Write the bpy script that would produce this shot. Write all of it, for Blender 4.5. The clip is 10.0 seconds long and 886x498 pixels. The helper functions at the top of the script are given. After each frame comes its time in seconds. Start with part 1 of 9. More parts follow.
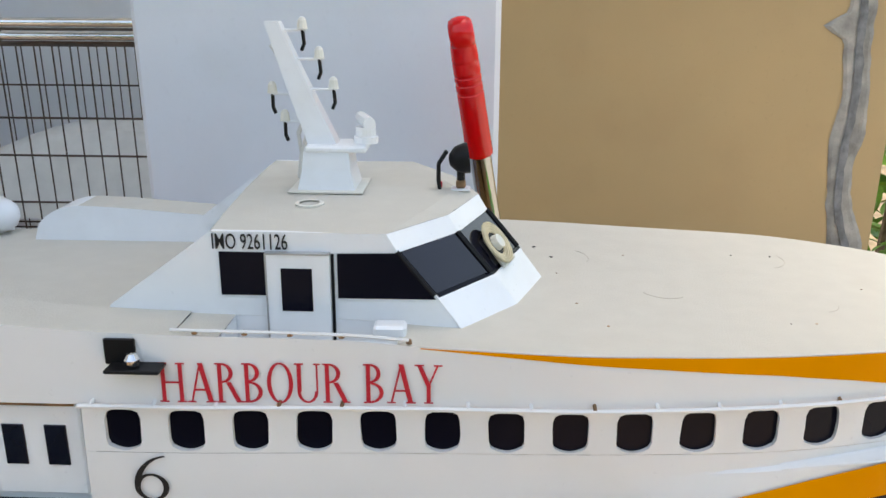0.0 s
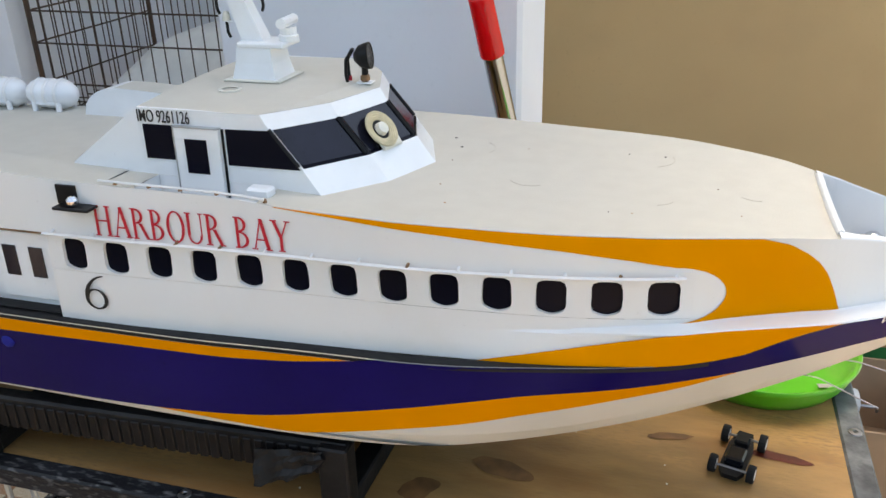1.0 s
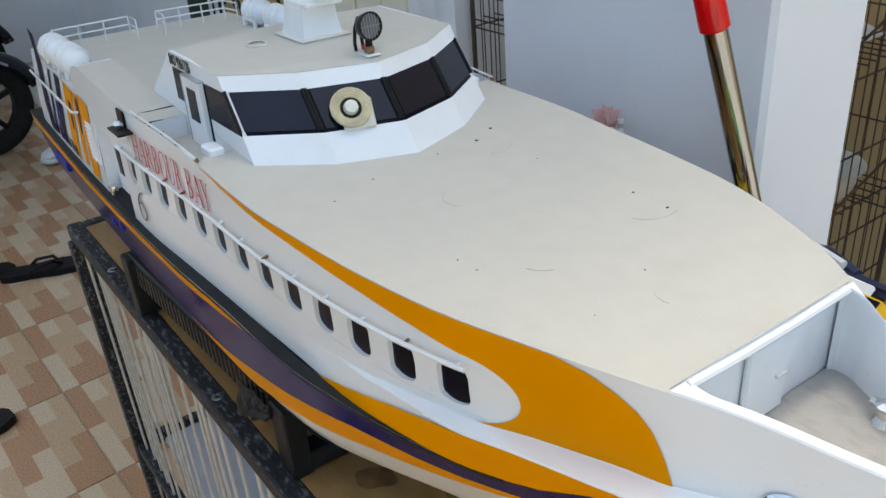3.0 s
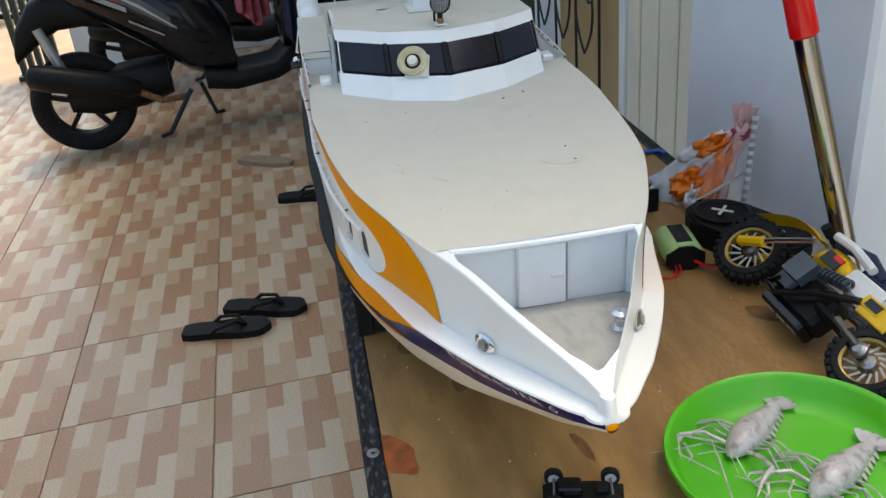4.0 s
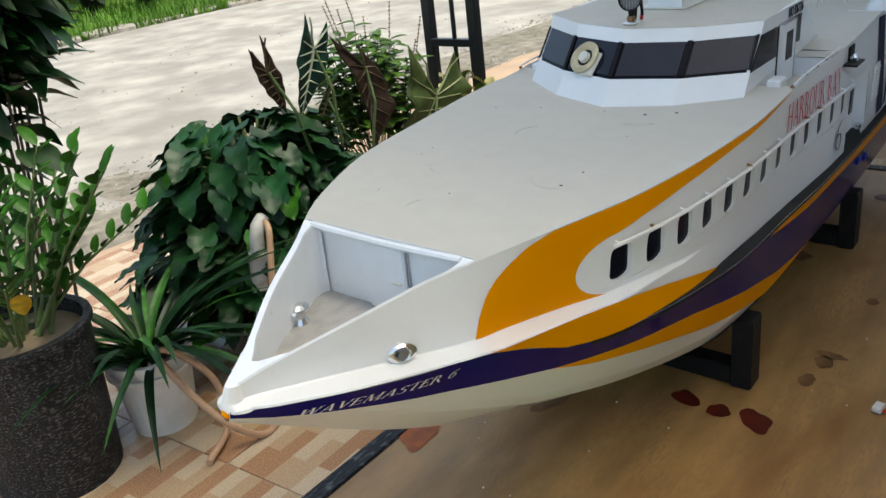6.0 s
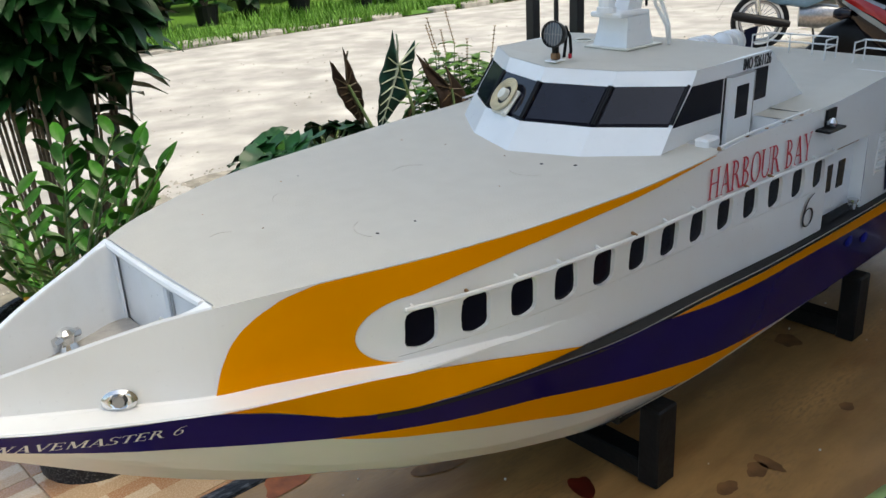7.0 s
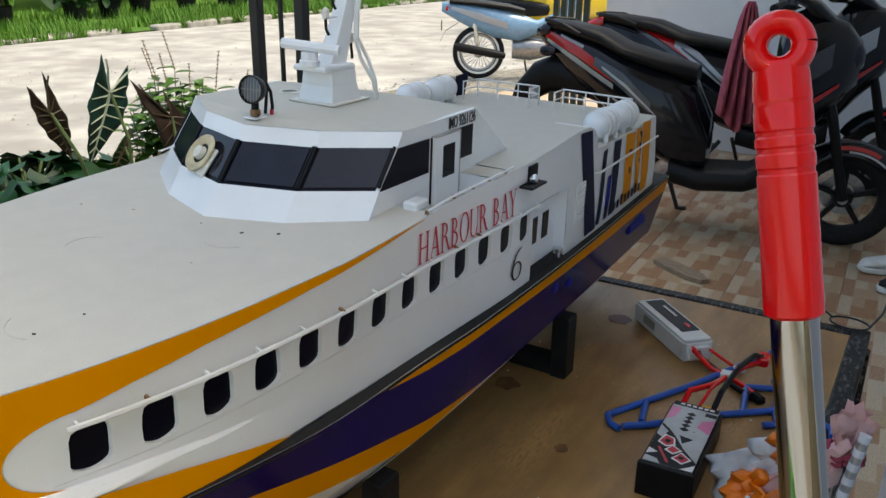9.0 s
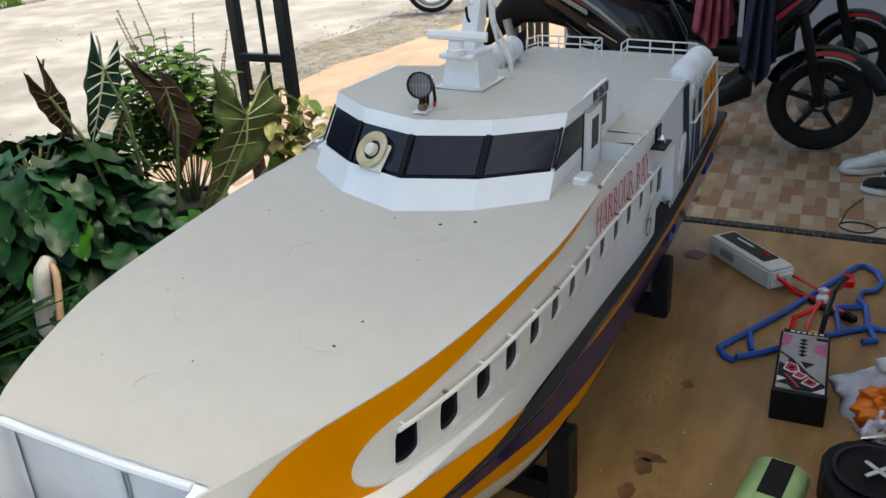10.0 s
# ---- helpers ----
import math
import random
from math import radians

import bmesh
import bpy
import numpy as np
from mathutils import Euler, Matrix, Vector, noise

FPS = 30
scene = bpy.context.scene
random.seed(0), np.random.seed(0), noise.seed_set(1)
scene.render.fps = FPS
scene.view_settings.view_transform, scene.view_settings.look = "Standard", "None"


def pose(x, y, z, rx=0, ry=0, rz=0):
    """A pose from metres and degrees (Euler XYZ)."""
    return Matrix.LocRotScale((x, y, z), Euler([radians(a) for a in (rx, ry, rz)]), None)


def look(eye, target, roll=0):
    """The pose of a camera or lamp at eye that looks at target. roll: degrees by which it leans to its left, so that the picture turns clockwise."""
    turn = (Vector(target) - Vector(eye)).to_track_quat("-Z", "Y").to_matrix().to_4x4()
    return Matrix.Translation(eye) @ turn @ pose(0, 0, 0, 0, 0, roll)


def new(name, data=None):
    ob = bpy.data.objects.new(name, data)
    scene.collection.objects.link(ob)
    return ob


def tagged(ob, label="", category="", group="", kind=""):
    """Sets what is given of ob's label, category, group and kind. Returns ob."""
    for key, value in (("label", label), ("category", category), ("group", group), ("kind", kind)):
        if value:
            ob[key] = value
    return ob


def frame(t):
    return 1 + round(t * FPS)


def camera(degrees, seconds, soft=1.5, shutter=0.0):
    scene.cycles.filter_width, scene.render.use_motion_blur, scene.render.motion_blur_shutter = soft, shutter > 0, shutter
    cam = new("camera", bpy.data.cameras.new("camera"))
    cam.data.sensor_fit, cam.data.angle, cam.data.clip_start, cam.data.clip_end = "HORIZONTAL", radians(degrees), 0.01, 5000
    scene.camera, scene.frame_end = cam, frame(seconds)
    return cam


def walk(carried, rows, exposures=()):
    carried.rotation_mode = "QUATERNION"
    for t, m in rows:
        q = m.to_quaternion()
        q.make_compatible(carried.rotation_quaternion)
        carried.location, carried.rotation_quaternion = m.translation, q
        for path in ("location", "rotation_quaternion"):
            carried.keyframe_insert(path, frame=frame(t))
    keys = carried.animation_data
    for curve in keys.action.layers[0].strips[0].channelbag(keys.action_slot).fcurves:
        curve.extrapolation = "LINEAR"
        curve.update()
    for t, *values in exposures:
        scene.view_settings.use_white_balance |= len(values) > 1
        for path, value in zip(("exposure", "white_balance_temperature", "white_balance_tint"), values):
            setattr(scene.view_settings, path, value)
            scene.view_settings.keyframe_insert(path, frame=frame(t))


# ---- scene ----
# the camera and its way round the model ship
cam = camera(55.63, 10.0)
EXPOSURES = [(0.0, 1.75, 8050, 5), (1.0, 1.75, 7900, 5), (3.0, 1.5, 7400, 2), (4.5, 1.2, 7350, 0), (5.5, 1.12, 7250, 0), (7.0, 1.26, 7150, 2), (8.5, 1.26, 7400, 2), (10.0, 1.3, 7400, 3)]

PATH = [
    (0.0, pose(0.0072, -0.5038, 1.2851, 71.399, -0.166, 2.327)),
    (0.5, pose(0.1014, -0.5341, 1.3074, 68.010, 0.305, 8.078)),
    (1.0, pose(0.2252, -0.5637, 1.3005, 65.087, 1.307, 16.056)),
    (1.5, pose(0.4062, -0.5708, 1.3095, 63.473, 1.287, 27.800)),
    (2.0, pose(0.4795, -0.4938, 1.3171, 64.148, 2.775, 36.046)),
    (2.5, look((0.503, -0.334, 1.308), (-0.752, 0.882, 0.336), -2.8)),
    (3.0, look((0.494, -0.281, 1.310), (-0.957, 0.702, 0.348), -4.7)),
    (3.2, look((0.528, -0.272, 1.323), (-1.029, 0.560, 0.384), -5.5)),
    (4.3, pose(0.8027, -0.0276, 1.3261, 62.512, 4.796, 85.130)),
    (4.5, pose(0.8008, 0.0289, 1.3136, 62.712, 4.555, 88.190)),
    (5.0, pose(0.7763, 0.1294, 1.3143, 61.827, 5.340, 99.452)),
    (5.5, pose(0.7239, 0.2144, 1.2842, 63.441, 7.283, 115.790)),
    (5.7, pose(0.7001, 0.2610, 1.2818, 64.583, 7.036, 120.953)),
    (6.8, pose(0.4978, 0.4234, 1.2490, 69.491, 3.840, 137.744)),
    (7.0, pose(0.4775, 0.4241, 1.2514, 68.876, 3.215, 138.013)),
    (7.5, pose(0.4180, 0.4209, 1.2545, 67.960, 0.861, 138.193)),
    (8.0, pose(0.3933, 0.4209, 1.2614, 67.510, -1.503, 133.155)),
    (8.5, pose(0.4055, 0.4154, 1.2642, 69.116, -2.275, 124.324)),
    (9.0, pose(0.4244, 0.4096, 1.2672, 69.956, -0.769, 120.786)),
    (9.5, pose(0.4648, 0.3771, 1.2970, 69.000, 1.436, 119.474)),
    (10.0, pose(0.5172, 0.2905, 1.3123, 65.452, 3.579, 116.204)),
]
walk(cam, PATH, EXPOSURES)

# ---- light: hazy day outside, an added porch ceiling overhead out of view ----
world = bpy.data.worlds.new("hazy_sky")
scene.world = world
world.use_nodes = True
wn = world.node_tree.nodes
sky = wn.new("ShaderNodeTexSky")
sky.sky_type, sky.sun_disc = "NISHITA", False
sky.sun_elevation, sky.sun_rotation = radians(67), radians(-36)
sky.air_density, sky.dust_density = 1.0, 4.0
wn["Background"].inputs["Strength"].default_value = 0.15
world.node_tree.links.new(sky.outputs["Color"], wn["Background"].inputs["Color"])
sun = new("sun", bpy.data.lights.new("sun", "SUN"))
sun.data.energy, sun.data.angle, sun.data.color = 1.0, radians(20), (1.0, 0.95, 0.88)
sun.matrix_world = look((-2.2, 3.0, 9.0), (0, 0, 0))


# ---- materials ----
MATS = {}


def mat(name, color, rough=0.5, metal=0.0, vary=0.12, scale=30.0, bump=0.0, fine=220.0, coat=0.0,
        stain=None, stain_scale=6.0, stain_amount=0.35, stretch=(1, 1, 1), random=0.0, trans=0.0, alpha=1.0, sub=0.0, spec=0.5, scuff=None):
    """A surface of one paint or stuff: mottled at a broad and a fine scale, with relief and stains."""
    m = bpy.data.materials.new(name)
    m.use_nodes = True
    n, link = m.node_tree.nodes, m.node_tree.links.new
    b = n["Principled BSDF"]
    b.inputs["Roughness"].default_value, b.inputs["Metallic"].default_value = rough, metal
    b.inputs["Coat Weight"].default_value, b.inputs["Coat Roughness"].default_value = coat, 0.08
    b.inputs["Transmission Weight"].default_value, b.inputs["Alpha"].default_value = trans, alpha
    b.inputs["Subsurface Weight"].default_value, b.inputs["Specular IOR Level"].default_value = sub, spec
    b.inputs["Subsurface Radius"].default_value = (0.004, 0.004, 0.004)
    tc, mp = n.new("ShaderNodeTexCoord"), n.new("ShaderNodeMapping")
    mp.inputs["Scale"].default_value = stretch
    link(tc.outputs["Object"], mp.inputs["Vector"])

    def noise_node(s, detail=4.0):
        k = n.new("ShaderNodeTexNoise")
        k.inputs["Scale"].default_value, k.inputs["Detail"].default_value = s, detail
        link(mp.outputs["Vector"], k.inputs["Vector"])
        return k

    def mix(fac, a, c, kind="MIX"):
        k = n.new("ShaderNodeMix")
        k.data_type, k.blend_type = "RGBA", kind
        link(fac, k.inputs["Factor"])
        # sockets 6 and 7 are the two colours
        for sock, v in ((k.inputs[6], a), (k.inputs[7], c)):
            if isinstance(v, bpy.types.NodeSocket):
                link(v, sock)
            else:
                sock.default_value = (*v, 1)
        return k.outputs[2]

    def ramp(sock, lo, hi):
        k = n.new("ShaderNodeMapRange")
        k.inputs["From Min"].default_value, k.inputs["From Max"].default_value = lo, hi
        link(sock, k.inputs["Value"])
        return k.outputs["Result"]

    broad, small = noise_node(scale), noise_node(fine, 6.0)
    dark = tuple(c * (1 - 1.6 * vary) for c in color)
    light = tuple(min(1, c * (1 + vary)) for c in color)
    out = mix(ramp(broad.outputs["Fac"], 0.3, 0.7), dark, light)
    grain = tuple(c * (1 - 1.2 * vary) for c in color)
    out = mix(ramp(small.outputs["Fac"], 0.62, 0.8), out, grain)
    if stain:
        spot = noise_node(stain_scale, 6.0)
        f = n.new("ShaderNodeMath")
        f.operation = "MULTIPLY"
        f.inputs[1].default_value = stain_amount
        link(ramp(spot.outputs["Fac"], 0.52, 0.68), f.inputs[0])
        out = mix(f.outputs[0], out, stain)
    if scuff:
        # fine dirt rubbed into the grain, gathered in broad worn patches
        where, hair, both = noise_node(scuff[1], 3.0), noise_node(scuff[2], 8.0), n.new("ShaderNodeMath")
        both.operation = "MULTIPLY"
        link(ramp(where.outputs["Fac"], 0.42, 0.66), both.inputs[0])
        link(ramp(hair.outputs["Fac"], 0.46, 0.66), both.inputs[1])
        out = mix(both.outputs[0], out, scuff[0])
    if random:
        info, hsv = n.new("ShaderNodeObjectInfo"), n.new("ShaderNodeHueSaturation")
        k = n.new("ShaderNodeMapRange")
        k.inputs["To Min"].default_value, k.inputs["To Max"].default_value = 1 - random, 1 + random
        link(info.outputs["Random"], k.inputs["Value"])
        link(k.outputs["Result"], hsv.inputs["Value"])
        link(out, hsv.inputs["Color"])
        out = hsv.outputs["Color"]
    link(out, b.inputs["Base Color"])
    rr = n.new("ShaderNodeMapRange")
    rr.inputs["To Min"].default_value, rr.inputs["To Max"].default_value = max(0.02, rough - 0.08), min(1, rough + 0.1)
    link(small.outputs["Fac"], rr.inputs["Value"])
    link(rr.outputs["Result"], b.inputs["Roughness"])
    if bump:
        bp = n.new("ShaderNodeBump")
        bp.inputs["Strength"].default_value, bp.inputs["Distance"].default_value = min(1.0, bump), 0.002
        link(small.outputs["Fac"], bp.inputs["Height"])
        link(bp.outputs["Normal"], b.inputs["Normal"])
    MATS[name] = m
    return m


mat("hull_white", (0.79, 0.79, 0.785), 0.3, vary=0.012, scale=14, fine=300, coat=0.2, stain=(0.66, 0.61, 0.52), stain_scale=18, stain_amount=0.14)
mat("hull_cream", (0.70, 0.665, 0.60), 0.32, vary=0.02, scale=14, fine=300, coat=0.2, stain=(0.58, 0.52, 0.43), stain_scale=18, stain_amount=0.2)
mat("cabin_white", (0.82, 0.84, 0.86), 0.3, vary=0.03, scale=20, coat=0.2, stain=(0.6, 0.58, 0.52), stain_scale=30, stain_amount=0.12)
mat("deck_beige", (0.555, 0.535, 0.475), 0.8, vary=0.018, scale=60, fine=900, bump=0.25, stain=(0.50, 0.455, 0.39), stain_scale=40, stain_amount=0.10)
mat("stripe_orange", (0.80, 0.285, 0.0), 0.40, vary=0.03, scale=16, spec=0.06)
mat("stripe_purple", (0.0085, 0.0048, 0.100), 0.14, vary=0.12, scale=12, spec=0.06)
mat("hull_black", (0.012, 0.009, 0.009), 0.5, vary=0.2, scale=30, bump=0.1, spec=0.25)
mat("ledge_grey", (0.018, 0.018, 0.019), 0.6, vary=0.15, scale=40, bump=0.15, stain=(0.06, 0.056, 0.05), stain_amount=0.3, spec=0.2)
mat("tinted_glass", (0.004, 0.004, 0.010), 0.2, vary=0.1, scale=8, spec=0.12)
mat("pane_grey", (0.009, 0.010, 0.020), 0.08, vary=0.2, scale=25, spec=0.38)
mat("lens_glass", (0.15, 0.17, 0.20), 0.15, vary=0.15, scale=60, spec=0.6)
mat("letter_red", (0.52, 0.012, 0.03), 0.4, vary=0.04)
mat("letter_black", (0.012, 0.012, 0.014), 0.4, vary=0.05)
mat("letter_white", (0.75, 0.72, 0.72), 0.4, vary=0.05)
mat("logo_blue", (0.006, 0.008, 0.035), 0.45, vary=0.05, spec=0.1)
mat("logo_bright", (0.015, 0.02, 0.22), 0.45, vary=0.05, spec=0.1)
mat("ring_cream", (0.60, 0.52, 0.34), 0.6, vary=0.15, scale=120, stain=(0.35, 0.26, 0.13), stain_scale=60, stain_amount=0.5)
mat("old_plastic", (0.72, 0.70, 0.62), 0.35, vary=0.08)
mat("chrome", (0.78, 0.78, 0.78), 0.14, metal=1.0, vary=0.06)
mat("rusty_steel", (0.33, 0.19, 0.10), 0.6, metal=0.5, vary=0.4, scale=90)
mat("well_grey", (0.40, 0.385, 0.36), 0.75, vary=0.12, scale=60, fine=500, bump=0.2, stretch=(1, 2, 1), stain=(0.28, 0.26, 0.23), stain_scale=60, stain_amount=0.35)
mat("stain_orange", (0.40, 0.10, 0.018), 0.6, vary=0.3, scale=60)
mat("plywood", (0.40, 0.225, 0.082), 0.38, vary=0.20, scale=11, fine=150, bump=0.2, stretch=(1, 3.2, 3.2), stain=(0.23, 0.098, 0.026), stain_scale=6.5, stain_amount=0.7,
    scuff=((0.27, 0.155, 0.066), 5.0, 110.0))
mat("stain_red", (0.11, 0.013, 0.006), 0.4, vary=0.3, scale=40)
mat("stain_brown", (0.22, 0.105, 0.037), 0.6, vary=0.3, scale=40)
mat("crumb", (0.75, 0.7, 0.6), 0.7, vary=0.1)
mat("black_frame", (0.010, 0.011, 0.014), 0.55, vary=0.3, scale=50, bump=0.5, fine=300, stretch=(0.35, 1, 1), stain=(0.20, 0.20, 0.205), stain_scale=230, stain_amount=0.55, spec=0.3)
mat("worn_edge", (0.095, 0.10, 0.105), 0.6, vary=0.3, scale=60, bump=0.4, stain=(0.24, 0.24, 0.24), stain_scale=30, stain_amount=0.5)
mat("cage_wire", (0.55, 0.54, 0.50), 0.45, metal=0.3, vary=0.2, scale=30, stain=(0.25, 0.11, 0.04), stain_scale=9, stain_amount=0.9)
mat("dark_wire", (0.075, 0.050, 0.036), 0.5, metal=0.3, vary=0.3, scale=40, stain=(0.16, 0.08, 0.04), stain_amount=0.6)
mat("wall_white", (0.79, 0.81, 0.85), 0.75, vary=0.025, scale=3, fine=120, bump=0.1, stain=(0.55, 0.54, 0.52), stain_scale=9, stain_amount=0.10)
mat("door_cream", (0.82, 0.77, 0.64), 0.5, vary=0.03, scale=4, stain=(0.6, 0.54, 0.42), stain_scale=8, stain_amount=0.15)
mat("wall_brown", (0.54, 0.385, 0.195), 0.5, vary=0.05, scale=2, fine=90, bump=0.05, stain=(0.43, 0.29, 0.15), stain_scale=5, stain_amount=0.2)
mat("grey_plaster", (0.40, 0.385, 0.35), 0.85, vary=0.3, scale=18, bump=0.4)
mat("dark_cement", (0.24, 0.245, 0.25), 0.9, vary=0.3, scale=30, bump=0.5)
mat("ceiling_white", (0.7, 0.7, 0.68), 0.9, vary=0.03, scale=3)
mat("concrete_road", (0.345, 0.328, 0.302), 0.9, vary=0.20, scale=2.6, fine=45, bump=0.15, stain=(0.225, 0.210, 0.190), stain_scale=1.1, stain_amount=0.8)
mat("stone_grey", (0.30, 0.28, 0.245), 0.9, vary=0.3, scale=5)
mat("deck_mark", (0.46, 0.42, 0.36), 0.8, vary=0.1)
mat("gravel", (0.22, 0.20, 0.165), 0.95, vary=0.3, scale=12, fine=60, bump=0.6, stain=(0.12, 0.11, 0.07), stain_scale=2, stain_amount=0.5)
mat("ramp_cement", (0.43, 0.305, 0.21), 0.85, vary=0.12, scale=3, fine=50, bump=0.2)
mat("bounce_concrete", (0.40, 0.385, 0.355), 0.9, vary=0.15, scale=2, fine=60, bump=0.2, stain=(0.27, 0.25, 0.22), stain_scale=0.8, stain_amount=0.6)
mat("soil_ground", (0.22, 0.17, 0.11), 0.95, vary=0.25, scale=8, fine=60, bump=0.5)
mat("red_plastic", (0.74, 0.005, 0.008), 0.12, vary=0.02, scale=20, spec=0.5)
mat("tube_steel", (0.42, 0.42, 0.41), 0.11, metal=1.0, vary=0.05, scale=20, stretch=(1, 1, 0.1))
mat("blue_plastic", (0.02, 0.10, 0.45), 0.35, vary=0.08)
mat("green_plastic", (0.10, 0.52, 0.02), 0.35, vary=0.06, scale=20, stain=(0.3, 0.4, 0.15), stain_scale=20, stain_amount=0.3)
mat("black_plastic", (0.007, 0.007, 0.008), 0.42, vary=0.2, scale=60, spec=0.2)
mat("black_gloss", (0.006, 0.007, 0.011), 0.12, vary=0.2, scale=10, coat=0.15, spec=0.3)
mat("tyre", (0.012, 0.012, 0.013), 0.75, vary=0.25, scale=60, bump=0.3, spec=0.25)
mat("white_plastic", (0.78, 0.78, 0.76), 0.35, vary=0.05, stain=(0.45, 0.42, 0.36), stain_scale=14, stain_amount=0.3)
mat("yellow_plastic", (0.80, 0.48, 0.01), 0.3, vary=0.05)
mat("grey_metal", (0.33, 0.33, 0.34), 0.3, metal=0.9, vary=0.15, scale=40)
mat("clear_film", (0.85, 0.88, 0.9), 0.12, vary=0.05, alpha=0.09)

mat("leaf_green", (0.024, 0.098, 0.013), 0.5, vary=0.3, scale=20, random=0.5, spec=0.25)
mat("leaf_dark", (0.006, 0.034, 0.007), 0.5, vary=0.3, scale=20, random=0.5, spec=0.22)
mat("leaf_bright", (0.085, 0.19, 0.020), 0.55, vary=0.25, scale=20, random=0.3, spec=0.25)
mat("leaf_yellow", (0.44, 0.40, 0.15), 0.5, vary=0.3, scale=20, random=0.25, stain=(0.12, 0.2, 0.03), stain_scale=30, stain_amount=0.7)
mat("leaf_blue", (0.008, 0.042, 0.030), 0.45, vary=0.2, scale=25, spec=0.3)
mat("leaf_gloss", (0.010, 0.056, 0.015), 0.42, vary=0.25, scale=20, random=0.4, spec=0.3)
mat("leaf_fresh", (0.040, 0.16, 0.014), 0.42, vary=0.25, scale=20, random=0.35, spec=0.3)
mat("leaf_vein_olive", (0.30, 0.34, 0.17), 0.5, vary=0.1)
mat("leaf_vein_brown", (0.085, 0.060, 0.032), 0.5, vary=0.1)
mat("leaf_maroon", (0.032, 0.019, 0.012), 0.5, vary=0.3, scale=25, spec=0.3)
mat("leaf_olive", (0.070, 0.105, 0.032), 0.5, vary=0.2, scale=25, spec=0.3)
mat("leaf_vein", (0.50, 0.56, 0.42), 0.5, vary=0.1)
mat("stem_green", (0.12, 0.17, 0.06), 0.5, vary=0.2)
mat("bark", (0.13, 0.10, 0.07), 0.8, vary=0.3, scale=40, bump=0.4)
mat("terracotta", (0.11, 0.055, 0.04), 0.8, vary=0.2, scale=20, bump=0.2, stain=(0.07, 0.07, 0.045), stain_amount=0.5)
mat("pvc_grey", (0.55, 0.54, 0.50), 0.5, vary=0.12, scale=15, stain=(0.25, 0.2, 0.14), stain_scale=25, stain_amount=0.6)
mat("hose_tan", (0.50, 0.31, 0.19), 0.45, vary=0.12, scale=30)
mat("cardboard", (0.42, 0.28, 0.17), 0.85, vary=0.08, scale=12, bump=0.1)
mat("cloth_pink", (0.36, 0.075, 0.115), 0.95, vary=0.15, scale=30, bump=0.3)
mat("cloth_maroon", (0.33, 0.05, 0.085), 0.95, vary=0.15, scale=30, bump=0.3)
mat("bike_red", (0.45, 0.01, 0.012), 0.2, vary=0.05, coat=0.5)
mat("bike_blue", (0.16, 0.30, 0.46), 0.25, vary=0.1, coat=0.5)
mat("bike_silver", (0.38, 0.40, 0.43), 0.3, metal=0.4, vary=0.03, scale=8)
mat("stand_black", (0.009, 0.009, 0.010), 0.5, vary=0.2, scale=50, bump=0.2, spec=0.25, stain=(0.05, 0.05, 0.05), stain_scale=40, stain_amount=0.2)
mat("bike_grey", (0.035, 0.045, 0.065), 0.3, vary=0.15, coat=0.4)
mat("car_yellow", (0.72, 0.50, 0.03), 0.3, vary=0.05, coat=0.5)
mat("steel_black", (0.010, 0.013, 0.018), 0.4, vary=0.15, scale=30)
mat("steel_green", (0.010, 0.026, 0.022), 0.4, vary=0.15, scale=30)
mat("pink_print", (0.62, 0.12, 0.30), 0.3, vary=0.1, coat=0.4)
mat("silver_print", (0.42, 0.42, 0.42), 0.3, metal=0.4, vary=0.15)
mat("lime_wrap", (0.40, 0.58, 0.22), 0.35, vary=0.06, coat=0.2)
mat("orange_print", (0.85, 0.20, 0.01), 0.4, vary=0.1)
mat("pink_paper", (0.75, 0.45, 0.42), 0.6, vary=0.1, stain=(0.45, 0.05, 0.06), stain_scale=40, stain_amount=0.5)
mat("shell_pale", (0.55, 0.50, 0.52), 0.35, vary=0.12, scale=80, stain=(0.22, 0.17, 0.15), stain_scale=110, stain_amount=0.7, coat=0.2)
mat("shell_tan", (0.42, 0.32, 0.22), 0.5, vary=0.2, scale=80)
mat("rim_gold", (0.42, 0.28, 0.08), 0.4, metal=0.5, vary=0.1)
mat("wood_worn", (0.30, 0.22, 0.15), 0.8, vary=0.25, scale=30, bump=0.3, stretch=(1, 8, 8))
mat("white_film", (0.78, 0.79, 0.82), 0.2, vary=0.12, scale=60, bump=0.3, fine=120, coat=0.3)
mat("foam_white", (0.70, 0.70, 0.68), 0.8, vary=0.05)
mat("turquoise", (0.08, 0.30, 0.36), 0.5, vary=0.1)
mat("navy_cloth", (0.022, 0.028, 0.065), 0.9, vary=0.3, scale=40)
mat("grey_tray", (0.40, 0.42, 0.46), 0.6, vary=0.08, scale=10, stain=(0.25, 0.22, 0.18), stain_scale=10, stain_amount=0.4)
mat("stone_pale", (0.55, 0.53, 0.48), 0.9, vary=0.15, scale=10, bump=0.4)


